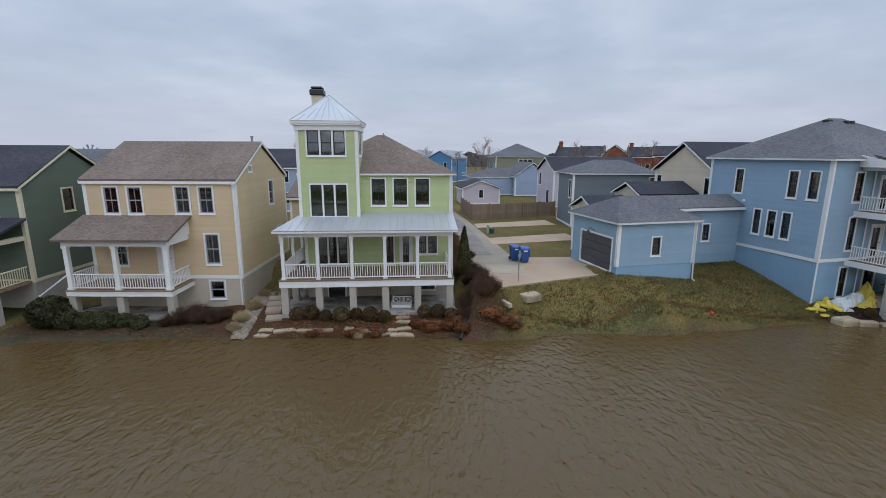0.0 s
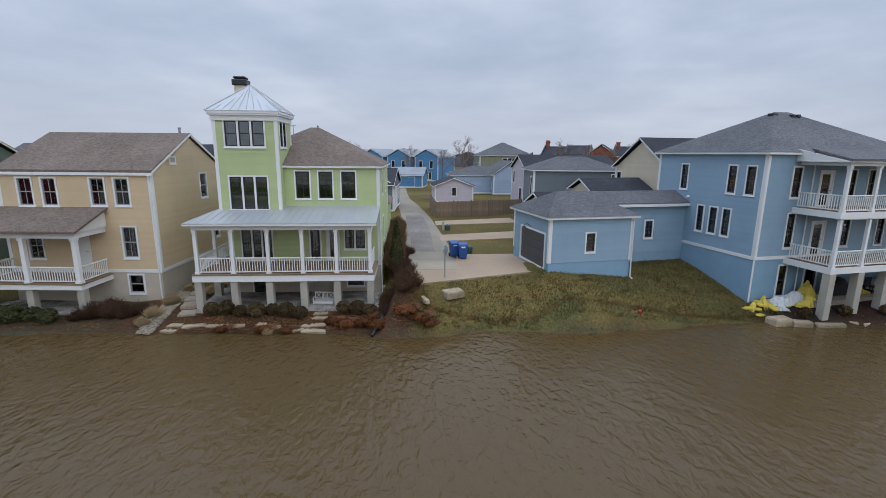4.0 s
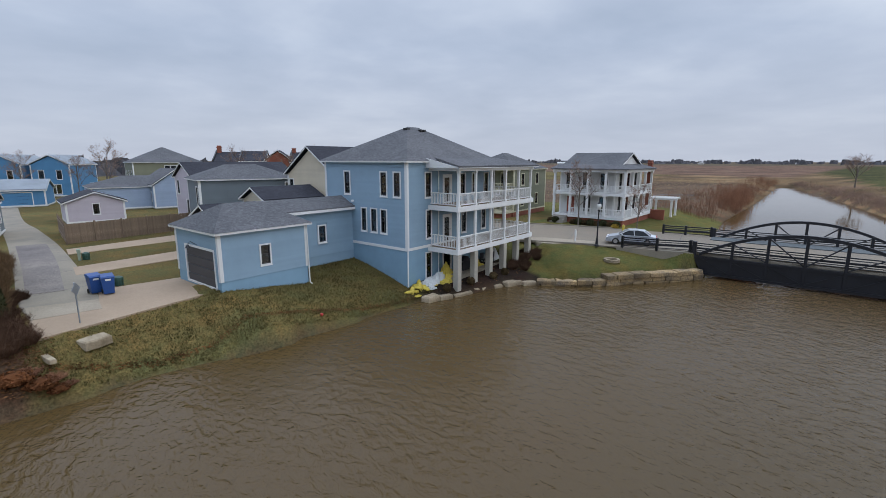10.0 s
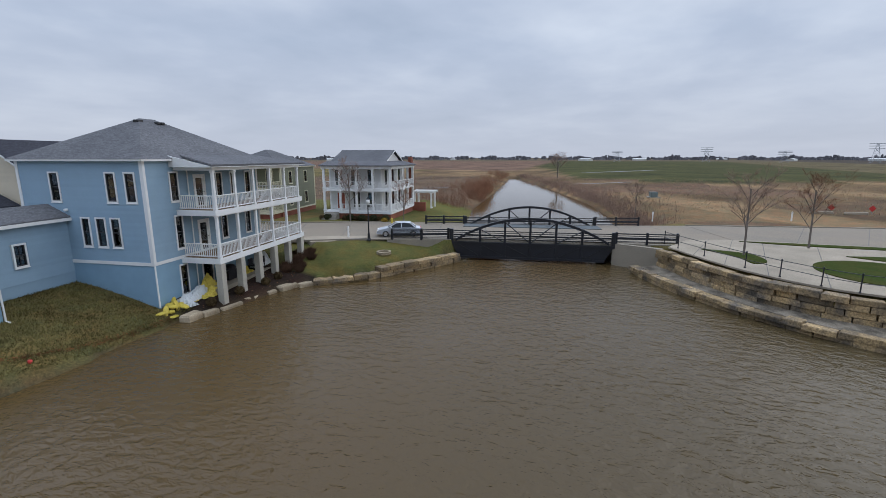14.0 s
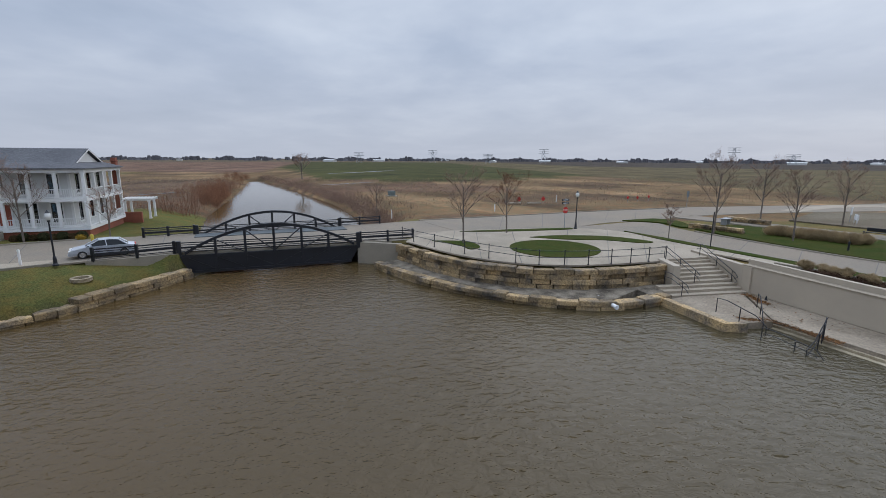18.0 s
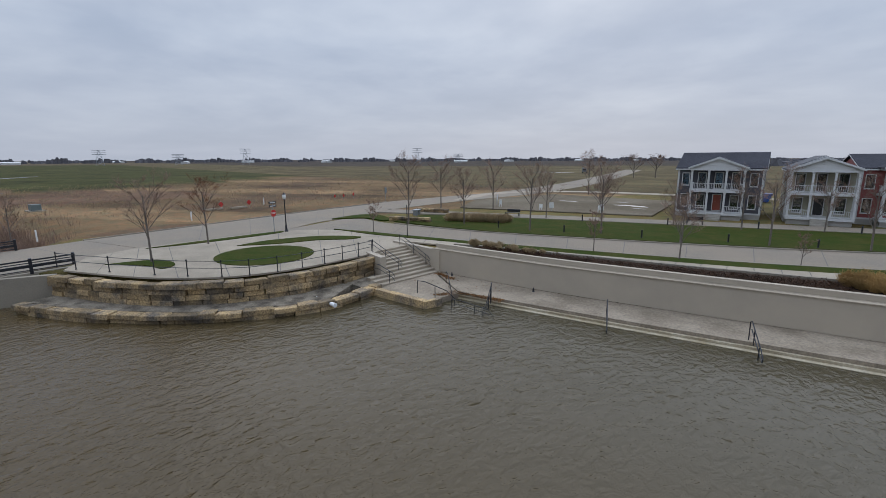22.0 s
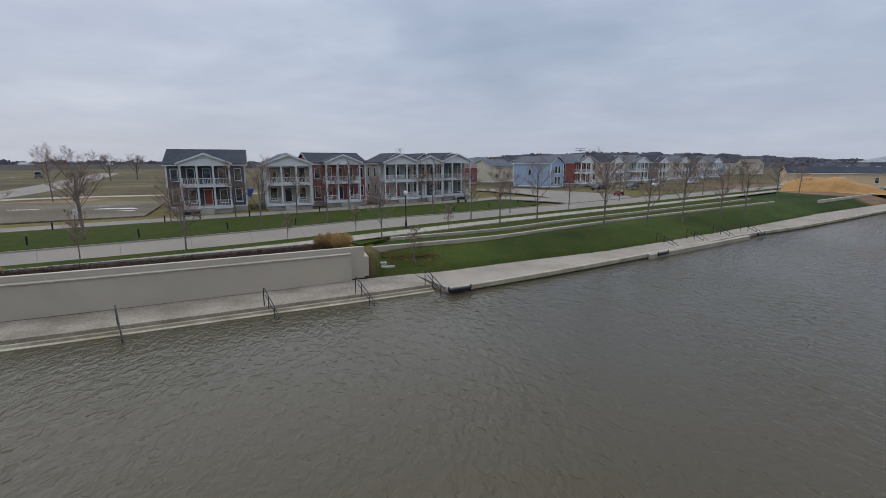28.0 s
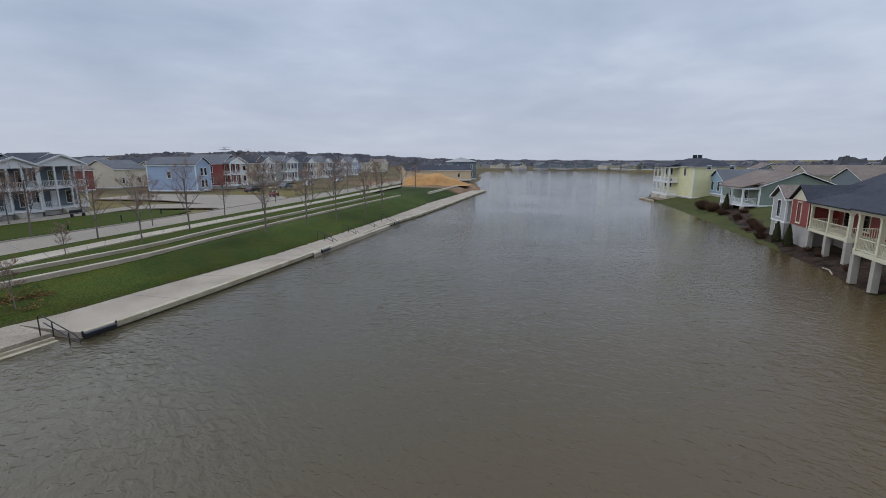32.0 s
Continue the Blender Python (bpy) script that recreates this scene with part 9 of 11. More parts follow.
# brush and reeds along the channel, and rough weeds in the fields
def scatter_brush(name, label, spots, hmin, hmax, mat, seed, per=5, w=0.03):
    r = random.Random(seed)
    m = M()
    heights = ground_height(np.array([p[0] for p in spots]), np.array([p[1] for p in spots]))
    for (x, y), z in zip(spots, heights):
        z = float(z) - 0.05
        if z < 0:
            continue
        for _ in range(per):
            b = Vector((x + r.gauss(0, 0.5), y + r.gauss(0, 0.5), z))
            h = r.uniform(hmin, hmax)
            t = b + Vector((r.gauss(0, 0.2) * h, r.gauss(0, 0.2) * h, h))
            m.tube(b, t, w, w * 0.35, k=3)
            p = b.lerp(t, 0.55)
            m.tube(p, p + Vector((r.gauss(0, 0.35), r.gauss(0, 0.35), 0.5)) * h * 0.5, w * 0.7, w * 0.25, k=3)
    return thing(name, Matrix(), label, "brush", kind="stuff", mesh=m, material=mat)


def along(pts, n, side, spread, seed):
    r = random.Random(seed)
    c = catmull([(*p, 0) for p in pts], 10)
    out = []
    for _ in range(n):
        i = r.randrange(len(c) - 1)
        p = c[i].lerp(c[i + 1], r.random())
        d = (c[i + 1] - c[i]).normalized()
        o = abs(r.gauss(0, spread)) * side
        out.append((p.x - d.y * o, p.y + d.x * o))
    return out


scatter_brush("channel_brush", "reddish bare brush along the channel bank", along([(78, 30), (104, 36), (135, 43), (190, 57), (225, 65.5)], 420, 1, 4.5, 41), 0.3, 2.6, TWIGRED, 42, 8, 0.014)
scatter_brush("channel_thicket", "tall reddish thicket beside the channel", along([(98, 33.5), (112, 37.5), (126, 41)], 150, 1, 2.0, 141), 0.8, 4.2, TWIGRED, 142, 8, 0.016)
scatter_brush("channel_brush", "brown bare brush along the channel bank", along([(66, 3), (84, 5.8), (104, 11.5), (120, 18), (157, 32.6), (224, 62)], 800, -1, 2.4, 43), 0.3, 1.2, TWIGS, 44, 9, 0.02)
rr = random.Random(45)
scatter_brush("field_weeds", "tufts of dead weeds in the fields", [(rr.uniform(80, 190), rr.uniform(-120, 110)) for _ in range(2600)], 0.15, 0.55, STRAWPALE, 46, 6, 0.02)
scatter_brush("field_weeds", "dark dead weeds in the fields", [(rr.uniform(84, 170), rr.uniform(-120, 130)) for _ in range(2200)], 0.15, 0.5, TWIGS, 47, 5, 0.02)
lf = M()
for _ in range(1500):
    t_ = rr.random()
    x, y = 3.6 + 19.5 * t_, 24.2 + 1.9 * t_ + rr.gauss(0, 0.13) - 0.25 * math.sin(t_ * 9)
    z = hz_ground(x, y) + 0.04
    a = rr.uniform(0, 6.28)
    s = rr.uniform(0.03, 0.075)
    lf.poly([(x + s * math.cos(a), y + s * math.sin(a), z), (x + s * math.cos(a + 2), y + s * math.sin(a + 2), z + 0.02), (x + s * math.cos(a + 4), y + s * math.sin(a + 4), z)])
thing("fallen_leaves", Matrix(), "drift line of brown fallen leaves on the lawn", "leaves", kind="stuff", mesh=lf, material=LEAFLITTER)
tf = M()
gx_, gy_ = np.random.RandomState(48).uniform(2.6, 24, 24000), np.random.RandomState(49).uniform(23.4, 36, 24000)
gz_, gd_ = ground_height(gx_, gy_), lake_distance(gx_, gy_)[0]
for x, y, z, d in zip(gx_.tolist(), gy_.tolist(), gz_.tolist(), gd_.tolist()):
    if d < 0.15 or (x < 11.2 and y > 25.4 + 0.455 * (x - 3.1)):
        continue
    for _ in range(3):
        a, h = rr.uniform(0, 6.28), rr.uniform(0.05, 0.13)
        dx, dy = 0.025 * math.cos(a), 0.025 * math.sin(a)
        u, v = x + rr.gauss(0, 0.1), y + rr.gauss(0, 0.1)
        tf.poly([(u - dx, v - dy, z - 0.02), (u + dx, v + dy, z - 0.02), (u + rr.gauss(0, 0.05), v + rr.gauss(0, 0.05), z + h)])
lb = M()
for x0, x1, y0, y1, n in ((-10, 3.8, 22.9, 26.2, 5200), (-24, -10, 22.9, 26.5, 2600), (28, 36, -26, -20, 220), (2, 7, -38, -34.5, 900), (22, 34, 24.8, 27.5, 260)):
    ax_, ay_ = np.random.RandomState(n).uniform(x0, x1, n), np.random.RandomState(n + 1).uniform(y0, y1, n)
    az_ = ground_height(ax_, ay_) if y0 > 0 or x0 == 2 else np.full(n, 0.40)
    for x, y, z in zip(ax_.tolist(), ay_.tolist(), az_.tolist()):
        if z < 0.03 or (x0 == 28 and y > -21.2 + 0.25 * (36 - x) * -1):
            continue
        a, s = rr.uniform(0, 6.28), rr.uniform(0.03, 0.085)
        z += 0.035 if x0 != 2 else 0.1
        lb.poly([(x + s * math.cos(a), y + s * math.sin(a), z), (x + s * math.cos(a + 2), y + s * math.sin(a + 2), z + rr.uniform(0, 0.04)), (x + s * math.cos(a + 4), y + s * math.sin(a + 4), z)])
for p0_, p1_, z_, n in (((35.2, -24.6), (33.0, -24.3), 0.40, 500), ((30.6, -21.9), (26.6, -23.0), 0.38, 700), ((30.6, -20.4), (30.1, -21.6), 0.40, 200), ((5.6, -36.0), (1.6, -36.6), 1.25, 500)):
    for _ in range(n):
        t_ = rr.random()
        x, y = p0_[0] + (p1_[0] - p0_[0]) * t_ + rr.gauss(0, 0.16), p0_[1] + (p1_[1] - p0_[1]) * t_ + rr.gauss(0, 0.16)
        a, q_ = rr.uniform(0, 6.28), rr.uniform(0.03, 0.08)
        zz_ = (hz_ground(x, y) if z_ > 1 else z_) + 0.012
        lb.poly([(x + q_ * math.cos(a), y + q_ * math.sin(a), zz_), (x + q_ * math.cos(a + 2), y + q_ * math.sin(a + 2), zz_ + rr.uniform(0, 0.05)), (x + q_ * math.cos(a + 4), y + q_ * math.sin(a + 4), zz_)])
thing("fallen_leaves", Matrix(), "brown and orange fallen leaves on the beds", "leaves", kind="stuff", mesh=lb, material=surface("oak_leaves", (0.24, 0.115, 0.045), 0.95, var=0.4, bump=0.0, spec=0.1, island=0.7))
thing("grass_tufts", Matrix(), "tufts of yellowed winter grass", "grass", kind="stuff", mesh=tf, material=surface("winter_grass", (0.172, 0.148, 0.056), 0.95, var=0.3, bump=0.0, spec=0.1, island=0.5))


# ---- rails, lamps and small things by the water ----
def tube_rail(name, label, pts, posts, r=0.028, second=0.0, group="", z_post=None):
    """A bent tube handrail on posts. posts: feet (x, y, z) and the height of each."""
    ob = thing(name, Matrix(), label, "handrail", group)
    part("rail_tube", M().pipe(pts, r, k=6), BLACKMETAL, ob)
    if second:
        part("rail_tube", M().pipe([(p[0], p[1], p[2] - second) for p in pts], r * 0.8, k=6), BLACKMETAL, ob)
    for x, y, z, h in posts:
        part("rail_post", M().tube((x, y, z), (x, y, z + h), r * 1.05), BLACKMETAL, ob)
    return ob


def quay_rail(x, y, dx, dy):
    """A rail that slopes down the steps into the water; dx, dy: the way to the water."""
    p = lambda s, z: (x + dx * s, y + dy * s, z)
    tube_rail("quay_handrail", "black tube handrail down the steps into the water", [p(-0.6, 0.35), p(-0.6, 1.4), p(-0.4, 1.5), p(1.4, 0.6), p(1.75, 0.3), p(1.7, 0.12), p(1.4, 0.25), p(-0.3, 1.1)], [(*p(0.2, 0)[:2], 0.4, 0.8), (*p(1.1, 0)[:2], -0.4, 1.05)], group="quay handrails", r=0.03)


for x, y in ((20.1, -24.9), (13.2, -27.0), (7.9, -28.6), (3.2, -30.0)):
    quay_rail(x, y, -0.5, 0.866)
for x, y in ((-22.7, -42.2), (-27.9, -44.4), (-33.2, -46.8), (-38.5, -48.6)):
    quay_rail(x, y, -0.53, 0.85)
band("quay_step", [(-17.9, -37.1), (-24.0, -39.8), (-36.0, -45.2)], [(-18.3, -37.9), (-24.4, -40.6), (-36.4, -46.0)], 0.38, PAVING, "pale concrete step down to the water", "step", thick=1.2, smooth=False)
tube_rail("landing_handrail", "black tube handrail on the landing", [(31.3, -19.4, 0.6), (31.3, -19.4, 1.5), (30.6, -19.5, 1.55), (29.4, -20.4, 1.0), (28.9, -20.7, 0.5), (28.9, -20.7, 0.0)], [(30.0, -19.9, 0.4, 0.85)], group="landing handrails")
tube_rail("landing_handrail", "black tube handrail on the landing", [(31.9, -22.6, 0.6), (31.9, -22.6, 1.5), (31.4, -22.3, 1.5), (30.2, -21.5, 0.9), (29.8, -21.3, 0.3), (29.8, -21.3, -0.2)], [(30.9, -22.0, 0.5, 0.7)], group="landing handrails")
tube_rail("landing_handrail", "black tube handrail at the steps into the water", [(27.3, -22.6, 0.6), (27.3, -22.6, 1.6), (27.0, -22.3, 1.65), (26.4, -21.2, 0.7), (26.2, -20.6, 0.3), (26.2, -20.6, -0.3)], [(26.6, -21.6, 0.1, 0.9), (26.9, -22.1, 0.3, 1.1)], group="landing handrails", second=0.35)
tube_rail("landing_handrail", "black tube handrail at the steps into the water", [(28.3, -19.9, -0.3), (28.3, -19.9, 0.75), (27.6, -20.1, 0.75), (26.0, -20.9, 0.4), (25.6, -21.0, 0.0)], [(26.8, -20.5, -0.3, 0.8)], group="landing handrails", second=0.3)
tube_rail("stair_handrail", "black tube handrail beside the plaza stairs", [(40.1, -21.0, 2.95), (39.5, -21.05, 3.05), (36.3, -21.5, 1.85), (36.0, -21.55, 1.6), (36.3, -21.5, 1.5)], [(39.7, -21.05, 2.1, 0.95), (38.0, -21.3, 1.4, 1.1), (36.5, -21.5, 0.95, 0.95)], group="stair handrails", second=0.35)
tube_rail("stair_handrail", "black tube handrail beside the plaza stairs", [(40.8, -24.5, 2.95), (40.2, -24.5, 3.05), (36.6, -24.7, 1.62), (36.3, -24.7, 1.35), (36.6, -24.7, 1.2)], [(40.4, -24.5, 2.1, 0.95), (38.5, -24.6, 1.4, 1.0), (36.9, -24.7, 0.7, 1.0)], group="stair handrails", second=0.35)
tube_rail("stair_handrail", "black tube handrail at the foot of the stairs", [(36.5, -19.2, 0.9), (36.5, -19.2, 1.85), (35.9, -19.3, 1.85), (34.7, -19.7, 1.35), (34.5, -19.75, 1.1)], [(35.0, -19.6, 0.5, 0.98)], group="stair handrails", second=0.35)

FENCE = [(50.0, -0.7), (48.2, -1.7), (45.6, -3.4), (42.5, -5.6), (40.6, -7.2), (39.0, -8.9), (38.1, -10.4), (37.8, -12.2), (37.8, -14.0), (37.9, -15.8), (38.1, -17.4), (38.4, -19.0), (38.8, -20.6)]


def plaza_fence():
    ob = thing("plaza_fence", Matrix(), "black post-and-rail fence along the plaza wall", "fence")
    for x, y in FENCE:
        part("fence_post", cached("fpost", lambda: M().lathe([(0.07, 0), (0.07, 0.05), (0.035, 0.07), (0.035, 1.05), (0.05, 1.07), (0.05, 1.12), (0.02, 1.16)], k=8).mesh("fence_post", BLACKMETAL)), None, ob).location = (x, y, 2.14)
    for (a, b), (c, d) in zip(FENCE, FENCE[1:]):
        for z in (2.7, 3.18):
            part("fence_rail", M().tube((a, b, z), (c, d, z), 0.022, k=6), BLACKMETAL, ob)
    return ob


plaza_fence()
thing("drain_pipe", Matrix(), "white plastic drain pipe end in the stone wall", "pipe", mesh=M().tube((35.2, -13.7, 0.5), (33.4, -14.1, 0.38), 0.13, k=12).tube((33.45, -14.09, 0.38), (33.3, -14.12, 0.37), 0.15, k=12), material=WHITE)
for x, y in ((26.6, -26.3), (33.9, -25.0)):
    thing("mooring_cone", pose(x, y, 0.38), "small dark cone post on the promenade", "post", mesh=M().lathe([(0.11, 0), (0.08, 0.05), (0.035, 0.27), (0.01, 0.3)], k=10), material=BLACKMETAL)
for x, y, a in ((1.3, -29.1, 198), (-19.9, -37.9, 205), (-38.5, -46.3, 203)):
    thing("dock_bumper", pose(x, y, 0.2, rz=a), "black rubber dock bumper on the quay edge", "bumper", group="dock bumpers", mesh=M().cbox(-0.85, -0.06, 0, 0.85, 0.14, 0.28, 0.05).tube((-0.85, 0.05, 0.1), (-0.85, 0.05, 0.4), 0.05).tube((0.85, 0.05, 0.1), (0.85, 0.05, 0.4), 0.05), material=BLACKMETAL)


def street_lamp(x, y, z, top):
    ob = thing("street_lamp", pose(x, y, z), "black street lamp with a pale acorn globe", "street lamp", "street lamps")
    h = top - z
    part("lamp_base", M().lathe([(0.2, 0), (0.2, 0.12), (0.13, 0.2), (0.11, 0.6), (0.07, 0.75)], k=12), BLACKMETAL, ob)
    part("lamp_pole", M().lathe([(0.065, 0.7), (0.05, h - 0.75), (0.09, h - 0.7), (0.09, h - 0.6)], k=10), BLACKMETAL, ob)
    part("lamp_globe", M().lathe([(0.10, h - 0.6), (0.2, h - 0.35), (0.17, h - 0.12), (0.07, h - 0.02)], k=14), LAMPGLASS, ob, "pale opal globe", smooth=True)
    part("lamp_finial", M().lathe([(0.17, h - 0.1), (0.12, h - 0.03), (0.02, h + 0.12)], k=10), BLACKMETAL, ob)
    return ob


street_lamp(41.2, 24.2, 2.0, 5.9)
street_lamp(55.1, -20.0, 2.1, 6.2)
street_lamp(3.4, -46.4, 2.1, 6.0)
for x, y in ((43.4, -27.6),):
    thing("slim_post", pose(x, y, 2.1), "slim dark metal post on the verge", "post", mesh=M().tube((0, 0, 0), (0, 0, 3.2), 0.045, k=8), material=BLACKMETAL)


def stop_sign():
    ob = thing("stop_sign", pose(55.1, -18.7, 2.1, rz=-68), "red octagonal stop sign below two dark street name plates", "road sign")
    part("sign_post", M().tube((0, 0, 0), (0, 0, 3.4), 0.035), GREYMETAL, ob)
    oc = [(0.38 * math.cos(math.pi / 8 + k * math.pi / 4), 0.38 * math.sin(math.pi / 8 + k * math.pi / 4)) for k in range(8)]
    pl = part("sign_plate", M().hull([(x, -0.05, 2.1 + y) for x, y in oc], [(x, -0.035, 2.1 + y) for x, y in oc]), SIGNRED, ob, "red octagon with the word STOP")
    cu = bpy.data.curves.new("sign_word", "FONT")
    cu.body, cu.size, cu.align_x, cu.align_y, cu.extrude = "STOP", 0.27, "CENTER", "CENTER", 0.003
    cu.materials.append(WHITE)
    tx = new("sign_word", cu)
    tx.parent = pl
    tx.matrix_local = pose(0, -0.056, 2.1, 90, 0, 0)
    for k, z in enumerate((2.75, 3.1)):
        n = part("name_plate", M().cbox(-0.5, -0.02, z, 0.5, 0.02, z + 0.24, 0.01), BLACKMETAL, ob, "dark street name plate")
        part("name_bar", M().box(-0.36, -0.026, z + 0.08, 0.36, -0.022, z + 0.16), WHITE, n)
    return ob


stop_sign()


def panel_sign(x, y, z, ang, w, h, top, mat, label, post=None, diamond=False, depth=0.02):
    ob = thing("sign", pose(x, y, z, rz=ang), label, "sign")
    part("sign_post", M().tube((0, 0, 0), (0, 0, top), 0.035), post or GREYMETAL, ob)
    if diamond:
        part("sign_plate", M().hull([(-w / 2, -0.05, top - h / 2), (0, -0.05, top - h), (w / 2, -0.05, top - h / 2), (0, -0.05, top)], [(-w / 2, -0.03, top - h / 2), (0, -0.03, top - h), (w / 2, -0.03, top - h / 2), (0, -0.03, top)]), mat, ob)
    else:
        part("sign_plate", M().cbox(-w / 2, -0.05, top - h, w / 2, -0.05 + depth, top, 0.008), mat, ob)
    return ob


panel_sign(4.7, 27.0, 1.9, 60, 0.62, 0.62, 2.1, GREYMETAL, "grey back of a diamond road sign on a post", diamond=True)
for x, y in ((85.6, -21.9), (86.0, -26.4)):
    panel_sign(x, y, 2.0, -75, 0.9, 0.9, 1.2, SIGNRED, "red diamond road-end marker", diamond=True)
for x, y in ((86.6, -42.6), (86.8, -44.6), (88.6, -47.8)):
    panel_sign(x, y, 2.0, -70, 0.6, 0.7, 1.2, SIGNRED, "red road-end marker on a post", diamond=True)
for x, y in ((83.8, -20.4), (84.2, -24.2)):
    thing("barrier_log", pose(x, y, 2.0, rz=105), "pale barrier beam lying by the road end", "barrier", mesh=M().cbox(-1.4, -0.15, 0, 1.4, 0.15, 0.35, 0.04), material=PAVING)
panel_sign(78.2, -48.6, 2.0, -60, 0.8, 1.0, 2.6, SLATE, "dark information sign by the road")
panel_sign(58.0, -57.0, 2.1, -60, 0.8, 1.0, 1.9, WHITES, "pale plot sign with a blue border")
for x, y in ((47.2, -57.0), (40.6, -59.5)):
    panel_sign(x, y, 2.1, 200, 0.7, 0.8, 1.3, WHITES, "small white plot sign on a post")
for x, y in ((73.2, -14.8), (66.0, 0.4), (41.6, 26.8), (88, -29.6)):
    thing("marker_post", pose(x, y, 2.0), "slim white marker post in the grass", "post", group="marker posts", mesh=M().cbox(-0.07, -0.07, 0, 0.07, 0.07, 1.15, 0.02), material=WHITE)
BOLL = M().lathe([(0.1, 0), (0.1, 0.05), (0.075, 0.07), (0.075, 0.68), (0.09, 0.7), (0.09, 0.75), (0.035, 0.81)], k=10).mesh("bollard", BLACKMETAL)
for x, y in ((41.2, -38.7), (34.4, -41.4), (27.4, -44.2), (20.9, -47.6), (14.8, -50.2), (8.6, -53.6), (-4.4, -60.8), (-10.2, -64.2), (-16.0, -68.4), (46.5, -46.0), (38.0, -50.6), (29.5, -55.0), (21.5, -59.0), (13.5, -62.8), (5.5, -66.8), (-3.0, -71.0)):
    thing("bollard", pose(x, y, 2.12), "short black bollard in the lawn", "bollard", "bollards", mesh=BOLL)
for x, y, a in ((47.4, -48.6, 27), (27.6, -57.8, 28), (-8.4, -74.6, 28)):
    ob = thing("park_bench", pose(x, y, 2.1, rz=a), "dark metal park bench beside the lane", "bench", "park benches")
    part("seat", M().cbox(-0.9, -0.22, 0.4, 0.9, 0.22, 0.46, 0.02), BLACKMETAL, ob)
    part("backrest", M().cbox(-0.9, -0.28, 0.5, 0.9, -0.23, 0.88, 0.02), BLACKMETAL, ob)
    for s in (-0.8, 0.8):
        part("leg", M().cbox(s - 0.04, -0.25, 0, s + 0.04, 0.22, 0.41, 0.01), BLACKMETAL, ob)
stone_course_wall("seat_wall", "low dark stone seat wall at the corner garden", [(55.4, -33.9), (50.4, -36.6)], 2.1, 2, 0.28, 0.5, 51, (0.4, 0.9), smooth=False)
stone_course_wall("seat_wall", "low dark stone seat wall at the corner garden", [(61.0, -42.6), (56.2, -44.8)], 2.1, 2, 0.28, 0.5, 52, (0.4, 0.9), smooth=False)
ob = thing("garden_table", pose(57.0, -39.4, 2.1, rz=-60), "grey stone garden table with benches", "table")
part("tabletop", M().cbox(-0.8, -0.4, 0.7, 0.8, 0.4, 0.8, 0.02), GREYMETAL, ob)
part("table_leg", M().cbox(-0.6, -0.3, 0, -0.4, 0.3, 0.7, 0.02), GREYMETAL, ob)
part("table_leg", M().cbox(0.4, -0.3, 0, 0.6, 0.3, 0.7, 0.02), GREYMETAL, ob)

# transformer box, hydrant, fire pit
ob = thing("transformer_box", pose(102.0, 0.6, 2.0, rz=15) @ Matrix.Scale(0.68, 4), "grey-green transformer box on a concrete pad", "utility box")
part("box_body", M().cbox(-1.2, -0.9, 0.2, 1.2, 0.9, 1.6, 0.06), surface("faded_green_metal", (0.12, 0.15, 0.145), 0.6, var=0.1, bump=0.05), ob)
part("pad", M().cbox(-1.9, -1.5, -0.1, 1.9, 1.5, 0.25, 0.03), CONCRETE, ob)
ob = thing("hydrant", pose(50.0, 27.0, 2.1), "yellow fire hydrant beside the street", "hydrant")
part("barrel", M().lathe([(0.16, 0), (0.16, 0.06), (0.11, 0.08), (0.11, 0.55), (0.15, 0.58), (0.13, 0.72), (0.03, 0.82)], k=12), YELLOWBAG, ob)
part("outlet", M().tube((-0.2, 0, 0.45), (0.2, 0, 0.45), 0.06, k=8), YELLOWBAG, ob)
ob = thing("fire_pit", pose(39.6, 21.6, hz_ground(39.6, 21.6)) @ Matrix.Scale(0.64, 4), "round fire pit ring of pale stone blocks", "fire pit")
for k in range(12):
    for l in range(2):
        a = (k + 0.5 * l) * math.pi / 6
        m = M().cbox(-0.24, -0.14, 0, 0.24, 0.14, 0.2, 0.02)
        p = part("ring_block", cached("ringblock", lambda: M().cbox(-0.24, -0.14, 0, 0.24, 0.14, 0.2, 0.02).mesh("ring_block", PALESTONE)), None, ob)
        p.matrix_local = pose(0.85 * math.cos(a), 0.85 * math.sin(a), 0.2 * l, rz=math.degrees(a) + 90)


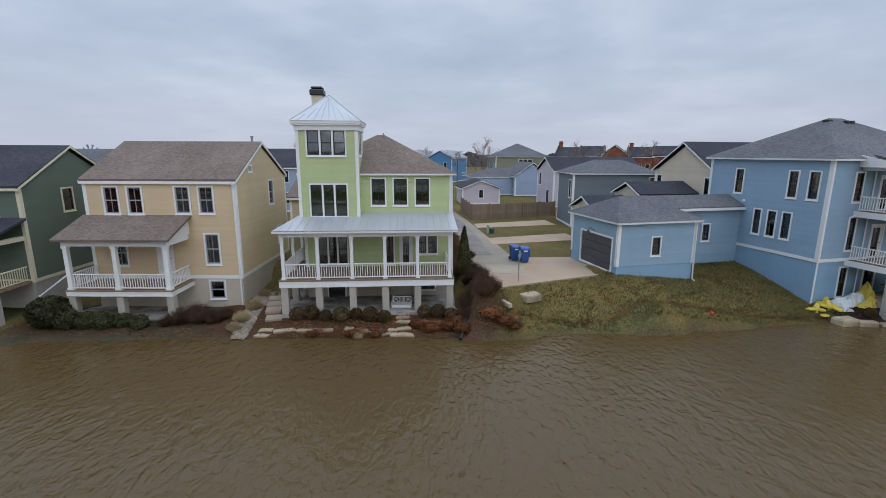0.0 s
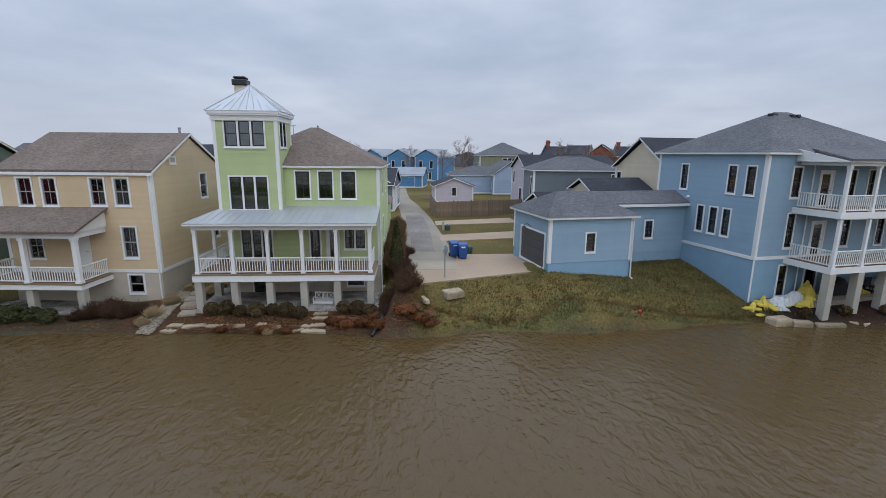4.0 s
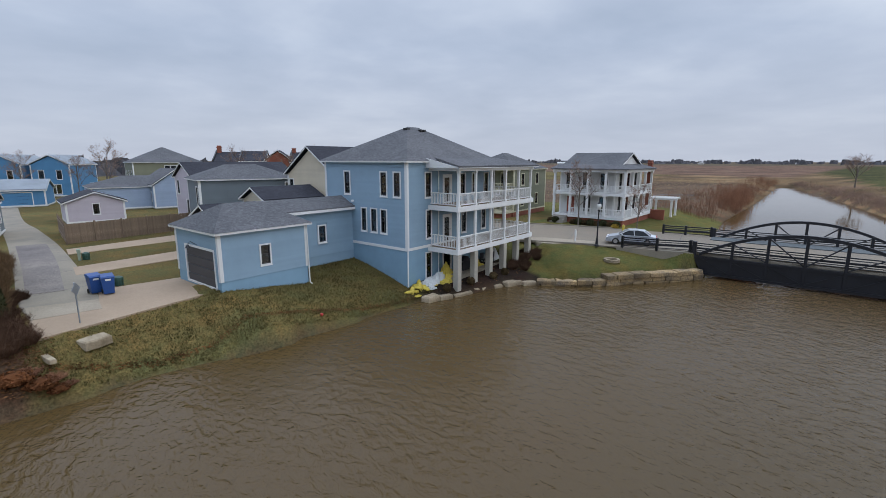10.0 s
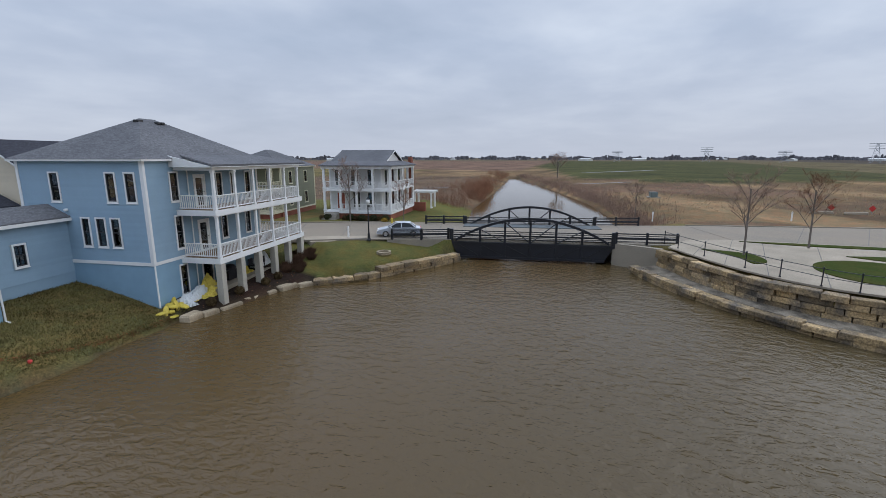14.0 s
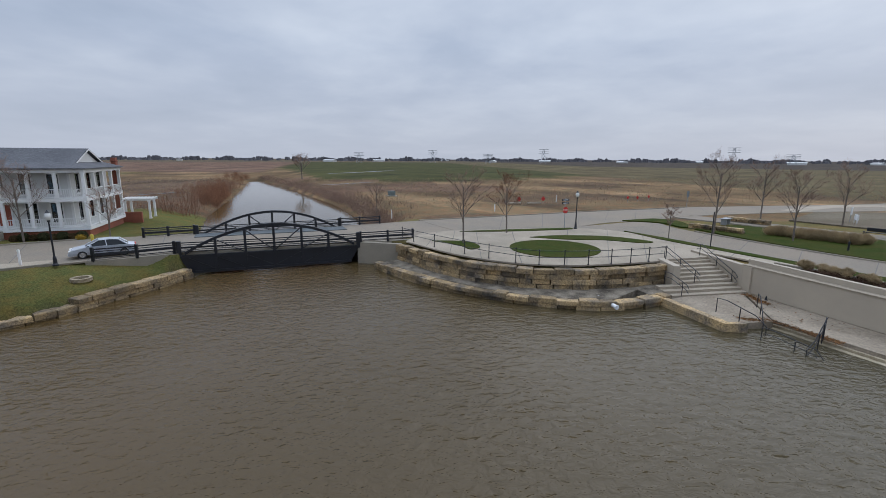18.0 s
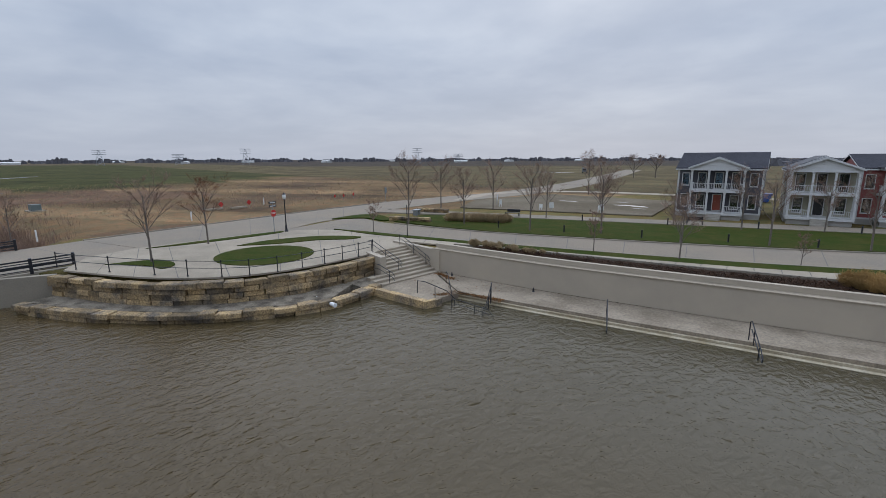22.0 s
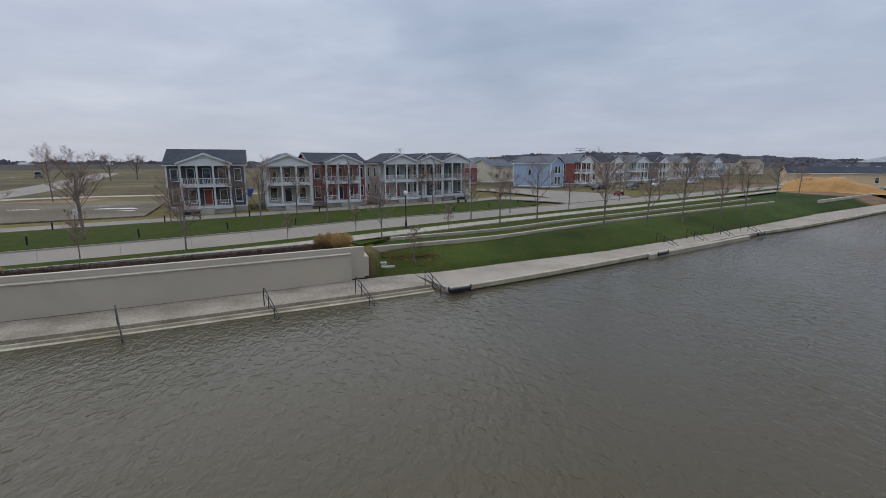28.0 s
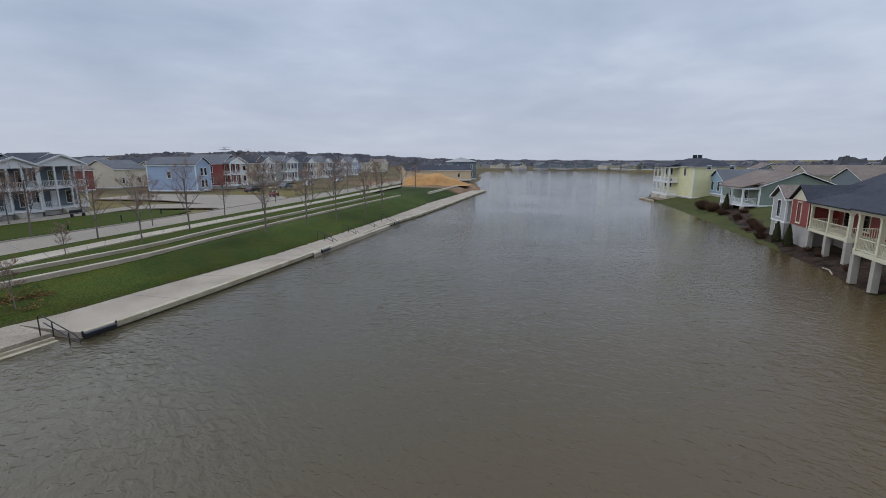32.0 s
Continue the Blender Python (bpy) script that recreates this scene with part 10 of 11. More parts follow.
# ---- the silver saloon ----
def car(x, y, z, ang, paint, label):
    ob = thing("car", pose(x, y, z, rz=ang) @ Matrix.Scale(0.93, 4), label, "car")
    side = [(-2.3, 0.32), (-2.32, 0.6), (-2.2, 0.86), (-1.55, 0.94), (-1.2, 0.95), (0.95, 0.95), (1.35, 0.9), (2.1, 0.74), (2.32, 0.56), (2.3, 0.3)]
    m = M()
    rings = []
    for t, w in ((-1, 0.80), (-0.93, 0.88), (0.93, 0.88), (1, 0.80)):
        rings.append([(px_ * (1 if abs(t) < 0.97 else 0.985), math.copysign(w, t), pz_ if abs(t) < 0.97 else 0.32 + (pz_ - 0.32) * 0.94) for px_, pz_ in side])
    for a, b in zip(rings, rings[1:]):
        m.hull(a, b)
    part("car_body", m, paint, ob)
    cab = [(-1.75, 0.94), (-1.1, 1.38), (-0.55, 1.45), (0.25, 1.42), (1.2, 0.93)]
    gl = M().hull([(a, -0.78 + (b - 0.94) * 0.28, b) for a, b in cab], [(a, 0.78 - (b - 0.94) * 0.28, b) for a, b in cab])
    part("car_glass", gl, CARGLASS, ob, "dark car windows")
    rf = [(-1.15, 1.385), (-0.55, 1.465), (0.3, 1.43), (0.22, 1.40), (-0.55, 1.43), (-1.1, 1.36)]
    part("car_roof", M().hull([(a, -0.66, b) for a, b in rf], [(a, 0.66, b) for a, b in rf]), paint, ob)
    for s in (-1, 1):
        for p0, p1, r0 in (((-0.2, s * 0.69, 1.42), (-0.25, s * 0.79, 0.95), 0.035), ((-1.12, s * 0.67, 1.38), (-1.7, s * 0.79, 0.95), 0.05), ((0.3, s * 0.67, 1.41), (1.2, s * 0.79, 0.94), 0.035)):
            part("pillar", M().tube(p0, p1, r0, k=5), paint, ob)
        part("headlight", M().cbox(2.08, s * 0.6 - 0.18, 0.58, 2.31, s * 0.6 + 0.18, 0.72, 0.04), LAMPGLASS, ob)
        part("tail_light", M().cbox(-2.31, s * 0.62 - 0.16, 0.66, -2.12, s * 0.62 + 0.16, 0.84, 0.03), SIGNRED, ob)
        part("mirror", M().cbox(0.75, s * 0.95 - 0.1, 0.95, 0.92, s * 0.95 + 0.08, 1.08, 0.03), paint, ob)
        for px_ in (-1.42, 1.42):
            w = part("wheel", M().tube((px_, s * 0.68, 0.32), (px_, s * 0.9, 0.32), 0.32, k=20), RUBBER, ob)
            part("rim", M().tube((px_, s * 0.89, 0.32), (px_, s * 0.915, 0.32), 0.2, k=14), CHROME, w)
    part("bumper", M().cbox(-2.36, -0.8, 0.34, -2.26, 0.8, 0.52, 0.03), paint, ob)
    part("bumper", M().cbox(2.27, -0.8, 0.3, 2.36, 0.8, 0.5, 0.03), paint, ob)
    return ob


CARGLASS = surface("car_glass", (0.015, 0.018, 0.02), 0.06, var=0.05, bump=0.0)
car(44.6, 22.9, 2.04, math.degrees(math.atan2(0.87, -0.5)), SILVER, "silver saloon car parked at the kerb")
car(17.5, 58.5, 2.05, 10, SILVER, "silver car parked behind a wooden fence")
REDPAINT = surface("red_vehicle_paint", (0.16, 0.02, 0.025), 0.35, var=0.05, bump=0.0)
ob = thing("golf_cart", pose(-43.0, -85.5, 2.06, rz=35), "small dark red golf cart with a pale roof on the crossing", "golf cart")
part("cart_body", M().cbox(-1.15, -0.58, 0.28, 0.1, 0.58, 0.75, 0.06).cbox(0.05, -0.55, 0.26, 0.7, 0.55, 0.36, 0.02).hull([(0.6, -0.56, 0.28), (1.2, -0.5, 0.28), (1.15, -0.48, 0.6), (0.7, -0.54, 0.95)], [(0.6, 0.56, 0.28), (1.2, 0.5, 0.28), (1.15, 0.48, 0.6), (0.7, 0.54, 0.95)]), REDPAINT, ob)
part("seat", M().cbox(-0.5, -0.52, 0.75, 0.08, 0.52, 0.86, 0.03), CREAM, ob)
part("backrest", M().cbox(-0.6, -0.52, 0.8, -0.5, 0.52, 1.2, 0.03), CREAM, ob)
part("cart_roof", M().cbox(-0.95, -0.6, 1.8, 0.85, 0.6, 1.88, 0.03), CREAM, ob)
for a_, b_ in ((0.75, 0.78), (-0.85, -0.9)):
    for s in (-1, 1):
        part("roof_post", M().tube((b_, s * 0.52, 0.7), (a_, s * 0.54, 1.82), 0.025, k=6), BLACKMETAL, ob)
        w = part("wheel", M().tube((a_, s * 0.42, 0.23), (a_, s * 0.62, 0.23), 0.23, k=16), RUBBER, ob)
        part("rim", M().tube((a_, s * 0.61, 0.23), (a_, s * 0.635, 0.23), 0.12, k=12), CHROME, w)
part("steering_wheel", M().tube((0.45, 0.25, 1.0), (0.48, 0.25, 1.03), 0.17, k=14).tube((0.48, 0.25, 1.0), (0.68, 0.25, 0.85), 0.02, k=6), BLACKMETAL, ob)
for i, (x, y, c_) in enumerate(((-60, -108, SLATE), (-72, -115, WHITES), (-47, -101, BLACKMETAL), (-92, -127, SILVER))):
    car(x, y, 2.06, 208, c_, "car parked beside the far road")


def truck(x, y, ang):
    ob = thing("truck", pose(x, y, 2.06, rz=ang), "dark work truck on the far road", "truck")
    part("cab", M().cbox(1.2, -1.0, 0.6, 3.0, 1.0, 2.6, 0.12), SLATE, ob)
    part("load_box", M().cbox(-3.0, -1.1, 0.8, 1.1, 1.1, 2.8, 0.05), GREYMETAL, ob)
    part("windscreen", M().box(2.99, -0.85, 1.6, 3.01, 0.85, 2.4), CARGLASS, ob)
    for a in (-2.0, 2.0):
        for s in (-0.95, 0.95):
            part("wheel", M().tube((a, s - 0.14, 0.45), (a, s + 0.14, 0.45), 0.45, k=14), RUBBER, ob)


truck(140, -215, 120)

# ---- fence, bins and boxes up the alley ----
def wood_fence(pts, z, h=1.85):
    ob = thing("wooden_fence", Matrix(), "weathered brown board fence along the alley", "fence")
    for p, q in zip(pts, pts[1:]):
        m, L = line_frame(p, q, z)
        n = int(L / 0.145)
        bd = cached(("board", h), lambda: M().cbox(0.0, -0.012, 0.05, 0.135, 0.012, h, 0.004).mesh("fence_board", WOODFENCE))
        for i in range(n):
            b = part("fence_board", bd, None, ob)
            b.matrix_local = m @ pose(i * L / n, 0.0, 0.01 * math.sin(i * 1.7))
        k = max(1, round(L / 2.3))
        for i in range(k + 1):
            b = part("fence_post", cached(("fpw", h), lambda: M().cbox(-0.06, -0.08, 0, 0.06, 0.05, h + 0.12, 0.01).mesh("fence_post", WOODFENCE)), None, ob)
            b.matrix_local = m @ pose(min(i * L / k, L), -0.03, 0)
        for zz in (0.35, h - 0.35):
            r = part("fence_rail", M().box(0, 0.015, zz, L, 0.06, zz + 0.09), WOODFENCE, ob)
            r.matrix_local = m


wood_fence([(3.5, 53.4), (14.2, 57.4)], 2.0)
wood_fence([(3.5, 53.4), (2.6, 63.0)], 2.0)


def wheelie_bin(x, y, ang):
    ob = thing("wheelie_bin", pose(x, y, 2.04, rz=ang), "blue wheeled rubbish bin with a closed lid", "bin", "bins")
    part("bin_body", M().hull([(-0.24, -0.26, 0.06), (0.24, -0.26, 0.06), (0.24, 0.26, 0.06), (-0.24, 0.26, 0.06)], [(-0.31, -0.36, 1.0), (0.31, -0.36, 1.0), (0.31, 0.36, 1.0), (-0.31, 0.36, 1.0)]), BLUEPLASTIC, ob)
    part("bin_lid", M().hull([(-0.34, -0.4, 1.0), (0.34, -0.4, 1.0), (0.34, 0.42, 1.0), (-0.34, 0.42, 1.0)], [(-0.3, -0.34, 1.08), (0.3, -0.34, 1.08), (0.3, 0.4, 1.12), (-0.3, 0.4, 1.12)]), BLUEPLASTIC, ob)
    part("handle", M().tube((-0.25, 0.45, 1.0), (0.25, 0.45, 1.0), 0.025), BLUEPLASTIC, ob)
    part("bin_label", M().box(-0.14, -0.352, 0.82, 0.14, -0.346, 0.92), WHITE, ob, "pale printed label")
    for s in (-0.27, 0.27):
        part("wheel", M().tube((s - 0.03, 0.28, 0.13), (s + 0.03, 0.28, 0.13), 0.13, k=14), RUBBER, ob)


wheelie_bin(5.35, 32.7, 15)
wheelie_bin(5.95, 32.1, 5)
for x, y in ((6.5, 34.0), (4.9, 44.4)):
    thing("cable_dome", pose(x, y, 2.02), "dark green utility pedestal with a domed top", "utility box", mesh=M().lathe([(0.24, 0), (0.24, 0.3), (0.27, 0.32), (0.25, 0.5), (0.1, 0.58)], k=14), material=GREENPLASTIC)
for x, y in ((6.1, 33.6), (4.5, 44.2)):
    thing("cable_pedestal", pose(x, y, 2.02), "pale green cable pedestal post", "utility box", mesh=M().cbox(-0.1, -0.1, 0, 0.1, 0.1, 0.85, 0.03).cbox(-0.12, -0.12, 0.6, 0.12, 0.12, 0.9, 0.04), material=surface("pale_green_metal", (0.30, 0.36, 0.28), 0.6, var=0.1, bump=0.05))
ob = thing("swing_bench", pose(-2.42, 26.3, 0.43) @ Matrix.Scale(0.84, 4), "white porch swing bench with crossed back, hung on chains", "swing bench")
part("seat", M().cbox(-0.68, -0.1, 0.3, 0.68, 0.42, 0.36, 0.01), WHITE, ob)
part("apron", M().cbox(-0.7, -0.14, 0.18, 0.7, -0.1, 0.32, 0.01), WHITE, ob)
bk = ring(M(), 1.36, 0.5, 0.06, 0.4, 0.45, -0.68, 0.4)
for a, b in ((-0.62, -0.25), (0.25, 0.62)):
    part("back_cross", M().tube((a, 0.425, 0.45), (b, 0.425, 0.85), 0.022, k=4), WHITE, ob)
    part("back_cross", M().tube((a, 0.425, 0.85), (b, 0.425, 0.45), 0.022, k=4), WHITE, ob)
for k in range(5):
    part("back_slat", M().box(-0.2 + k * 0.09, 0.41, 0.46, -0.16 + k * 0.09, 0.44, 0.84), WHITE, ob)
part("backrest", bk, WHITE, ob)
for s in (-0.7, 0.7):
    part("arm", M().cbox(s - 0.04, -0.1, 0.55, s + 0.04, 0.44, 0.6, 0.01).cbox(s - 0.03, -0.1, 0.3, s + 0.03, -0.04, 0.56, 0.01), WHITE, ob)
    part("chain", M().tube((s, -0.05, 0.58), (s, 0.2, 2.1), 0.012, k=4).tube((s, 0.42, 0.58), (s, 0.2, 2.1), 0.012, k=4), GREYMETAL, ob)

# sandbags and plastic sheet beside the blue house
def bag_mesh(seed, sx, sy, sz):
    r = random.Random(seed)
    m = M()
    k, n = 10, 6
    prof = []
    for j in range(n + 1):
        a = math.pi * j / n
        prof.append((math.sin(a) ** 0.6, math.cos(a)))
    for rr_, h in prof:
        m.v += [((h * sx) * (1 + 0.05 * r.uniform(-1, 1)), rr_ * sy * math.cos(2 * math.pi * i / k) * (1 + 0.12 * r.uniform(-1, 1)), sz * 0.5 + rr_ * sz * 0.5 * math.sin(2 * math.pi * i / k)) for i in range(k)]
    for j in range(n):
        m.f += [(j * k + i, j * k + (i + 1) % k, (j + 1) * k + (i + 1) % k, (j + 1) * k + i) for i in range(k)]
    return m


for i, (u_, v_, a_) in enumerate(((-0.4, -0.5, 10), (0.1, -0.7, 60), (0.5, -0.4, 110), (-0.1, -1.1, 30), (0.6, -1.2, 80), (1.0, -0.8, 20), (1.7, -1.1, 50), (2.0, -0.6, 140), (2.3, -1.3, 90), (2.5, -0.8, 15), (3.0, -1.0, 60), (3.4, -0.7, 100), (0.3, -0.6, 75), (6.2, -1.2, 90), (6.0, -0.8, 20), (7.9, -0.9, 60))):
    w_ = BC + BU * u_ + BV * v_
    thing("sandbag", pose(w_.x, w_.y, max(hz_ground(w_.x, w_.y), 0.98 if u_ > 3 else 0) - 0.02 + (0.22 if i in (2, 12) else 0), rz=a_, ry=8 * math.sin(i)), "yellow plastic bag of filling, slumped by the wall", "sandbag", "sandbags", mesh=bag_mesh(i, 0.38, 0.22, 0.17 + 0.05 * math.sin(i * 1.7)), material=YELLOWBAG)
def crumpled(seed, length, width, height):
    """A long crumpled heap of sheeting."""
    r = random.Random(seed)
    m, nx, ny = M(), 22, 9
    for i in range(nx + 1):
        for j in range(ny + 1):
            u, v = i / nx, j / ny
            dome = (math.sin(math.pi * u) ** 0.5) * math.sin(math.pi * v)
            m.v.append(((u - 0.5) * length + r.uniform(-0.04, 0.04), (v - 0.5) * width + r.uniform(-0.04, 0.04), max(0.0, dome * height * (0.75 + 0.25 * math.sin(7 * u + seed)) + r.uniform(-0.09, 0.09) * (dome > 0.05))))
    m.f = [(i * (ny + 1) + j, (i + 1) * (ny + 1) + j, (i + 1) * (ny + 1) + j + 1, i * (ny + 1) + j + 1) for i in range(nx) for j in range(ny)]
    return m


for u_, v_, a_, l_, w2_, h_, ma_, tx_ in ((2.1, -0.75, 4, 2.6, 1.1, 0.75, PALEBAG, "long crumpled heap of clear plastic sheeting"), (2.9, -1.35, 12, 1.8, 0.7, 0.6, YELLOWBAG, "crumpled yellow plastic wrapping"), (3.6, -0.6, 0, 1.4, 0.6, 0.95, YELLOWBAG, "crumpled yellow plastic wrapping"), (0.9, -1.3, -20, 1.0, 0.5, 0.2, PALEBAG, "flat piece of clear plastic sheeting"), (7.2, -0.8, 0, 1.2, 0.6, 0.7, YELLOWBAG, "crumpled yellow plastic wrapping"), (9.6, -0.7, 0, 2.0, 0.8, 1.3, PALEBAG, "grey covered heap below the gallery")):
    w_ = BC + BU * u_ + BV * v_
    thing("plastic_sheet", pose(w_.x, w_.y, max(hz_ground(w_.x, w_.y), 1.0 if u_ > 3.2 else 0) - 0.02, rz=BANG + a_), tx_, "plastic sheet", "plastic sheets", mesh=crumpled(int(u_ * 10), l_, w2_, h_), material=ma_)
for i, (u_, v_, a_) in enumerate(((-0.15, -0.55, 40), (0.45, -0.75, 100), (0.75, -0.4, 15))):
    w_ = BC + BU * u_ + BV * v_
    thing("sandbag", pose(w_.x, w_.y, hz_ground(w_.x, w_.y) + 0.02, rz=a_, ry=-55 - 10 * i), "yellow plastic bag standing up against the others", "sandbag", "sandbags", mesh=bag_mesh(120 + i, 0.42, 0.17, 0.2), material=YELLOWBAG)
w_ = BC + BU * 5.4 + BV * (-1.0)
ob = thing("barbecue", pose(w_.x, w_.y, 1.02, rz=BANG), "black barbecue grill on the patio", "grill")
part("cart", M().cbox(-0.55, -0.28, 0.1, 0.55, 0.28, 0.8, 0.02), BLACKMETAL, ob)
part("hood", M().lathe([(0.42, 0.8), (0.42, 0.95), (0.3, 1.12), (0.05, 1.18)], k=12), BLACKMETAL, ob)
for s in (-0.75, 0.75):
    part("side_shelf", M().cbox(s - 0.2, -0.22, 0.76, s + 0.2, 0.22, 0.8, 0.01), BLACKMETAL, ob)
for i, (u_, v_) in enumerate(((8.2, -1.0), (9.2, -0.9))):
    w_ = BC + BU * u_ + BV * v_
    ob = thing("patio_chair", pose(w_.x, w_.y, 1.02, rz=BANG + 160 * i), "dark patio chair below the gallery", "chair", "patio chairs")
    part("seat", M().cbox(-0.26, -0.26, 0.4, 0.26, 0.26, 0.46, 0.02), BLACKMETAL, ob)
    part("backrest", M().cbox(-0.26, 0.22, 0.46, 0.26, 0.28, 0.95, 0.02), BLACKMETAL, ob)
    for sx in (-0.22, 0.22):
        for sy in (-0.22, 0.22):
            part("leg", M().box(sx - 0.02, sy - 0.02, 0, sx + 0.02, sy + 0.02, 0.4), BLACKMETAL, ob)
thing("toy_ball", pose(15.6, 24.95, hz_ground(15.6, 24.95) + 0.06), "small orange ball on the lawn", "ball", mesh=M().lathe([(0.02, -0.1), (0.08, -0.07), (0.11, 0), (0.08, 0.07), (0.02, 0.1)], k=10), material=SIGNRED)
thing("corrugated_pipe", Matrix(), "black corrugated drain pipe on the bank", "pipe", mesh=M().pipe([(1.5, 25.0, 0.95), (1.25, 23.6, 0.5), (1.0, 22.6, 0.1)], 0.09, k=8), material=BLACKMETAL)
thing("driftwood", Matrix(), "pale driftwood branch on the west bank", "driftwood", mesh=M().pipe([(-39.4, 1.5, 0.12), (-40.2, 1.3, 0.32), (-41.4, 0.9, 0.2)], 0.06, k=6), material=PALESTONE)

# ---- sand pile, far trees, masts and barns ----
def sand_pile():
    r = random.Random(61)
    m = M()
    nx, ny = 26, 16
    for j in range(ny + 1):
        for i in range(nx + 1):
            x, y = -10 + 20 * i / nx, -4.5 + 9 * j / ny
            h = 3.6 * max(0.0, 1 - (((x + 2.0 - 0.2 * x) / 10) ** 2 + (y / 4.5) ** 2)) ** 1.1 * (0.92 + 0.08 * math.sin(x * 0.9 + 1)) + (0.12 * r.random() if 0 < i < nx and 0 < j < ny else 0)
            m.v.append((x, y, h - 0.1))
    m.f = [(j * (nx + 1) + i, j * (nx + 1) + i + 1, (j + 1) * (nx + 1) + i + 1, (j + 1) * (nx + 1) + i) for j in range(ny) for i in range(nx)]
    thing("sand_mound", pose(-101.5, -91.0, 1.85, rz=117), "long heap of orange sand", "sand mound", mesh=m, material=SAND)


sand_pile()


def pylon(x, y, h):
    ob = thing("pylon", pose(x, y, 1.5, rz=math.degrees(math.atan2(y, x)) + 90), "grey lattice power pylon, far off", "pylon", "pylons")
    m = M()
    w = lambda z: 4.2 * (1 - z / h) + 0.9
    lv = [0, h * 0.3, h * 0.55, h * 0.75, h]
    for a, b in zip(lv, lv[1:]):
        for sx, sy in ((1, 1), (1, -1), (-1, 1), (-1, -1)):
            m.tube((sx * w(a), sy * w(a), a), (sx * w(b), sy * w(b), b), 0.2, k=4)
        for s in (1, -1):
            m.tube((-w(a), s * w(a), a), (w(b), s * w(b), b), 0.2, k=3).tube((w(a), s * w(a), a), (-w(b), s * w(b), b), 0.2, k=3)
    part("lattice", m, GREYMETAL, ob)
    for z in (h * 0.72, h * 0.86, h * 0.98):
        part("cross_arm", M().box(-8, -0.3, z, 8, 0.3, z + 0.6), GREYMETAL, ob)


for x, y, h in ((804, 59, 24), (803, -66, 30), (790, -160, 22), (767, -250, 34), (637, -493, 36), (590, -545, 22), (-52, -798, 40), (-343, -719, 40)):
    pylon(x, y, h * 0.72)
# bare woods greyed and paled: a little distance haze is painted in
HAZEWOODS = surface("far_woods", (0.105, 0.102, 0.11), 0.95, var=0.2, bump=0.0, spec=0.1, island=0.4)


def far_woods(name, label, a0, a1, rmin, rmax, n, hmin, hmax, seed):
    r = random.Random(seed)
    m = M()
    for _ in range(n):
        a, d = math.radians(r.uniform(a0, a1)), r.uniform(rmin, rmax)
        if r.random() < 0.35 + 0.3 * math.sin(a * 37) + 0.2 * math.sin(a * 91):
            continue
        x, y = d * math.cos(a), d * math.sin(a)
        z = hz_ground(x, y) - 0.5
        h, w = r.uniform(hmin, hmax) * (0.6 + 0.5 * math.sin(a * 53) ** 2), r.uniform(4, 11)
        k = 6
        ringl = [(x + w * math.cos(6.283 * i / k) * r.uniform(0.6, 1.1), y + w * math.sin(6.283 * i / k) * r.uniform(0.6, 1.1)) for i in range(k)]
        m.hull([(p, q, z) for p, q in ringl], [(x + (p - x) * r.uniform(0.2, 0.8), y + (q - y) * r.uniform(0.2, 0.8), z + h * r.uniform(0.7, 1.0)) for p, q in ringl])
    thing(name, Matrix(), label, "woods", kind="stuff", mesh=m, material=HAZEWOODS)


far_woods("far_woods", "dark line of bare woods on the horizon", -75, 60, 1300, 2000, 2400, 6, 14, 71)
far_woods("far_woods", "bare woods on the distant hills", -175, -75, 520, 1500, 6500, 3.5, 7, 72)
far_woods("far_woods", "bare trees behind the lakeside houses", -185, -140, 480, 640, 500, 4, 7, 73)
far_woods("far_woods", "bare trees behind the town", 60, 180, 260, 900, 1400, 6, 11, 74)
rb = random.Random(75)
for i in range(16):
    a = math.radians(-72 + i * 7.4 + rb.uniform(-2, 2))
    d = rb.uniform(1000, 1500)
    thing("barn", pose(d * math.cos(a), d * math.sin(a), 1.8, rz=rb.uniform(0, 180)), "pale farm shed far across the fields", "barn", "far barns",
          mesh=M().box(-14, -6, 0, 14, 6, 3.4).hull([(-15, -6.3, 3.4), (15, -6.3, 3.4), (15, 6.3, 3.4), (-15, 6.3, 3.4)], [(-15, -0.2, 5), (15, -0.2, 5), (15, 0.2, 5), (-15, 0.2, 5)]), material=WHITES)
ob = thing("windmill", pose(-48, 64, -4.5), "small grey farm windmill on a lattice mast", "windmill")
part("mast", M().tube((-0.8, -0.8, 0), (0, 0, 14), 0.06).tube((0.8, -0.8, 0), (0, 0, 14), 0.06).tube((0, 0.9, 0), (0, 0, 14), 0.06), GREYMETAL, ob)
for k in range(10):
    a = k * math.pi / 5
    part("blade", M().hull([(0.25 * math.cos(a), -0.3, 14 + 0.25 * math.sin(a)), (1.3 * math.cos(a - 0.14), -0.3, 14 + 1.3 * math.sin(a - 0.14)), (1.3 * math.cos(a + 0.14), -0.22, 14 + 1.3 * math.sin(a + 0.14))], [(0.25 * math.cos(a), -0.27, 14 + 0.25 * math.sin(a)), (1.3 * math.cos(a - 0.14), -0.27, 14 + 1.3 * math.sin(a - 0.14)), (1.3 * math.cos(a + 0.14), -0.19, 14 + 1.3 * math.sin(a + 0.14))]), GREYMETAL, ob)
part("tail", M().box(-0.02, 0.2, 13.8, 0.02, 1.7, 14.3), GREYMETAL, ob)
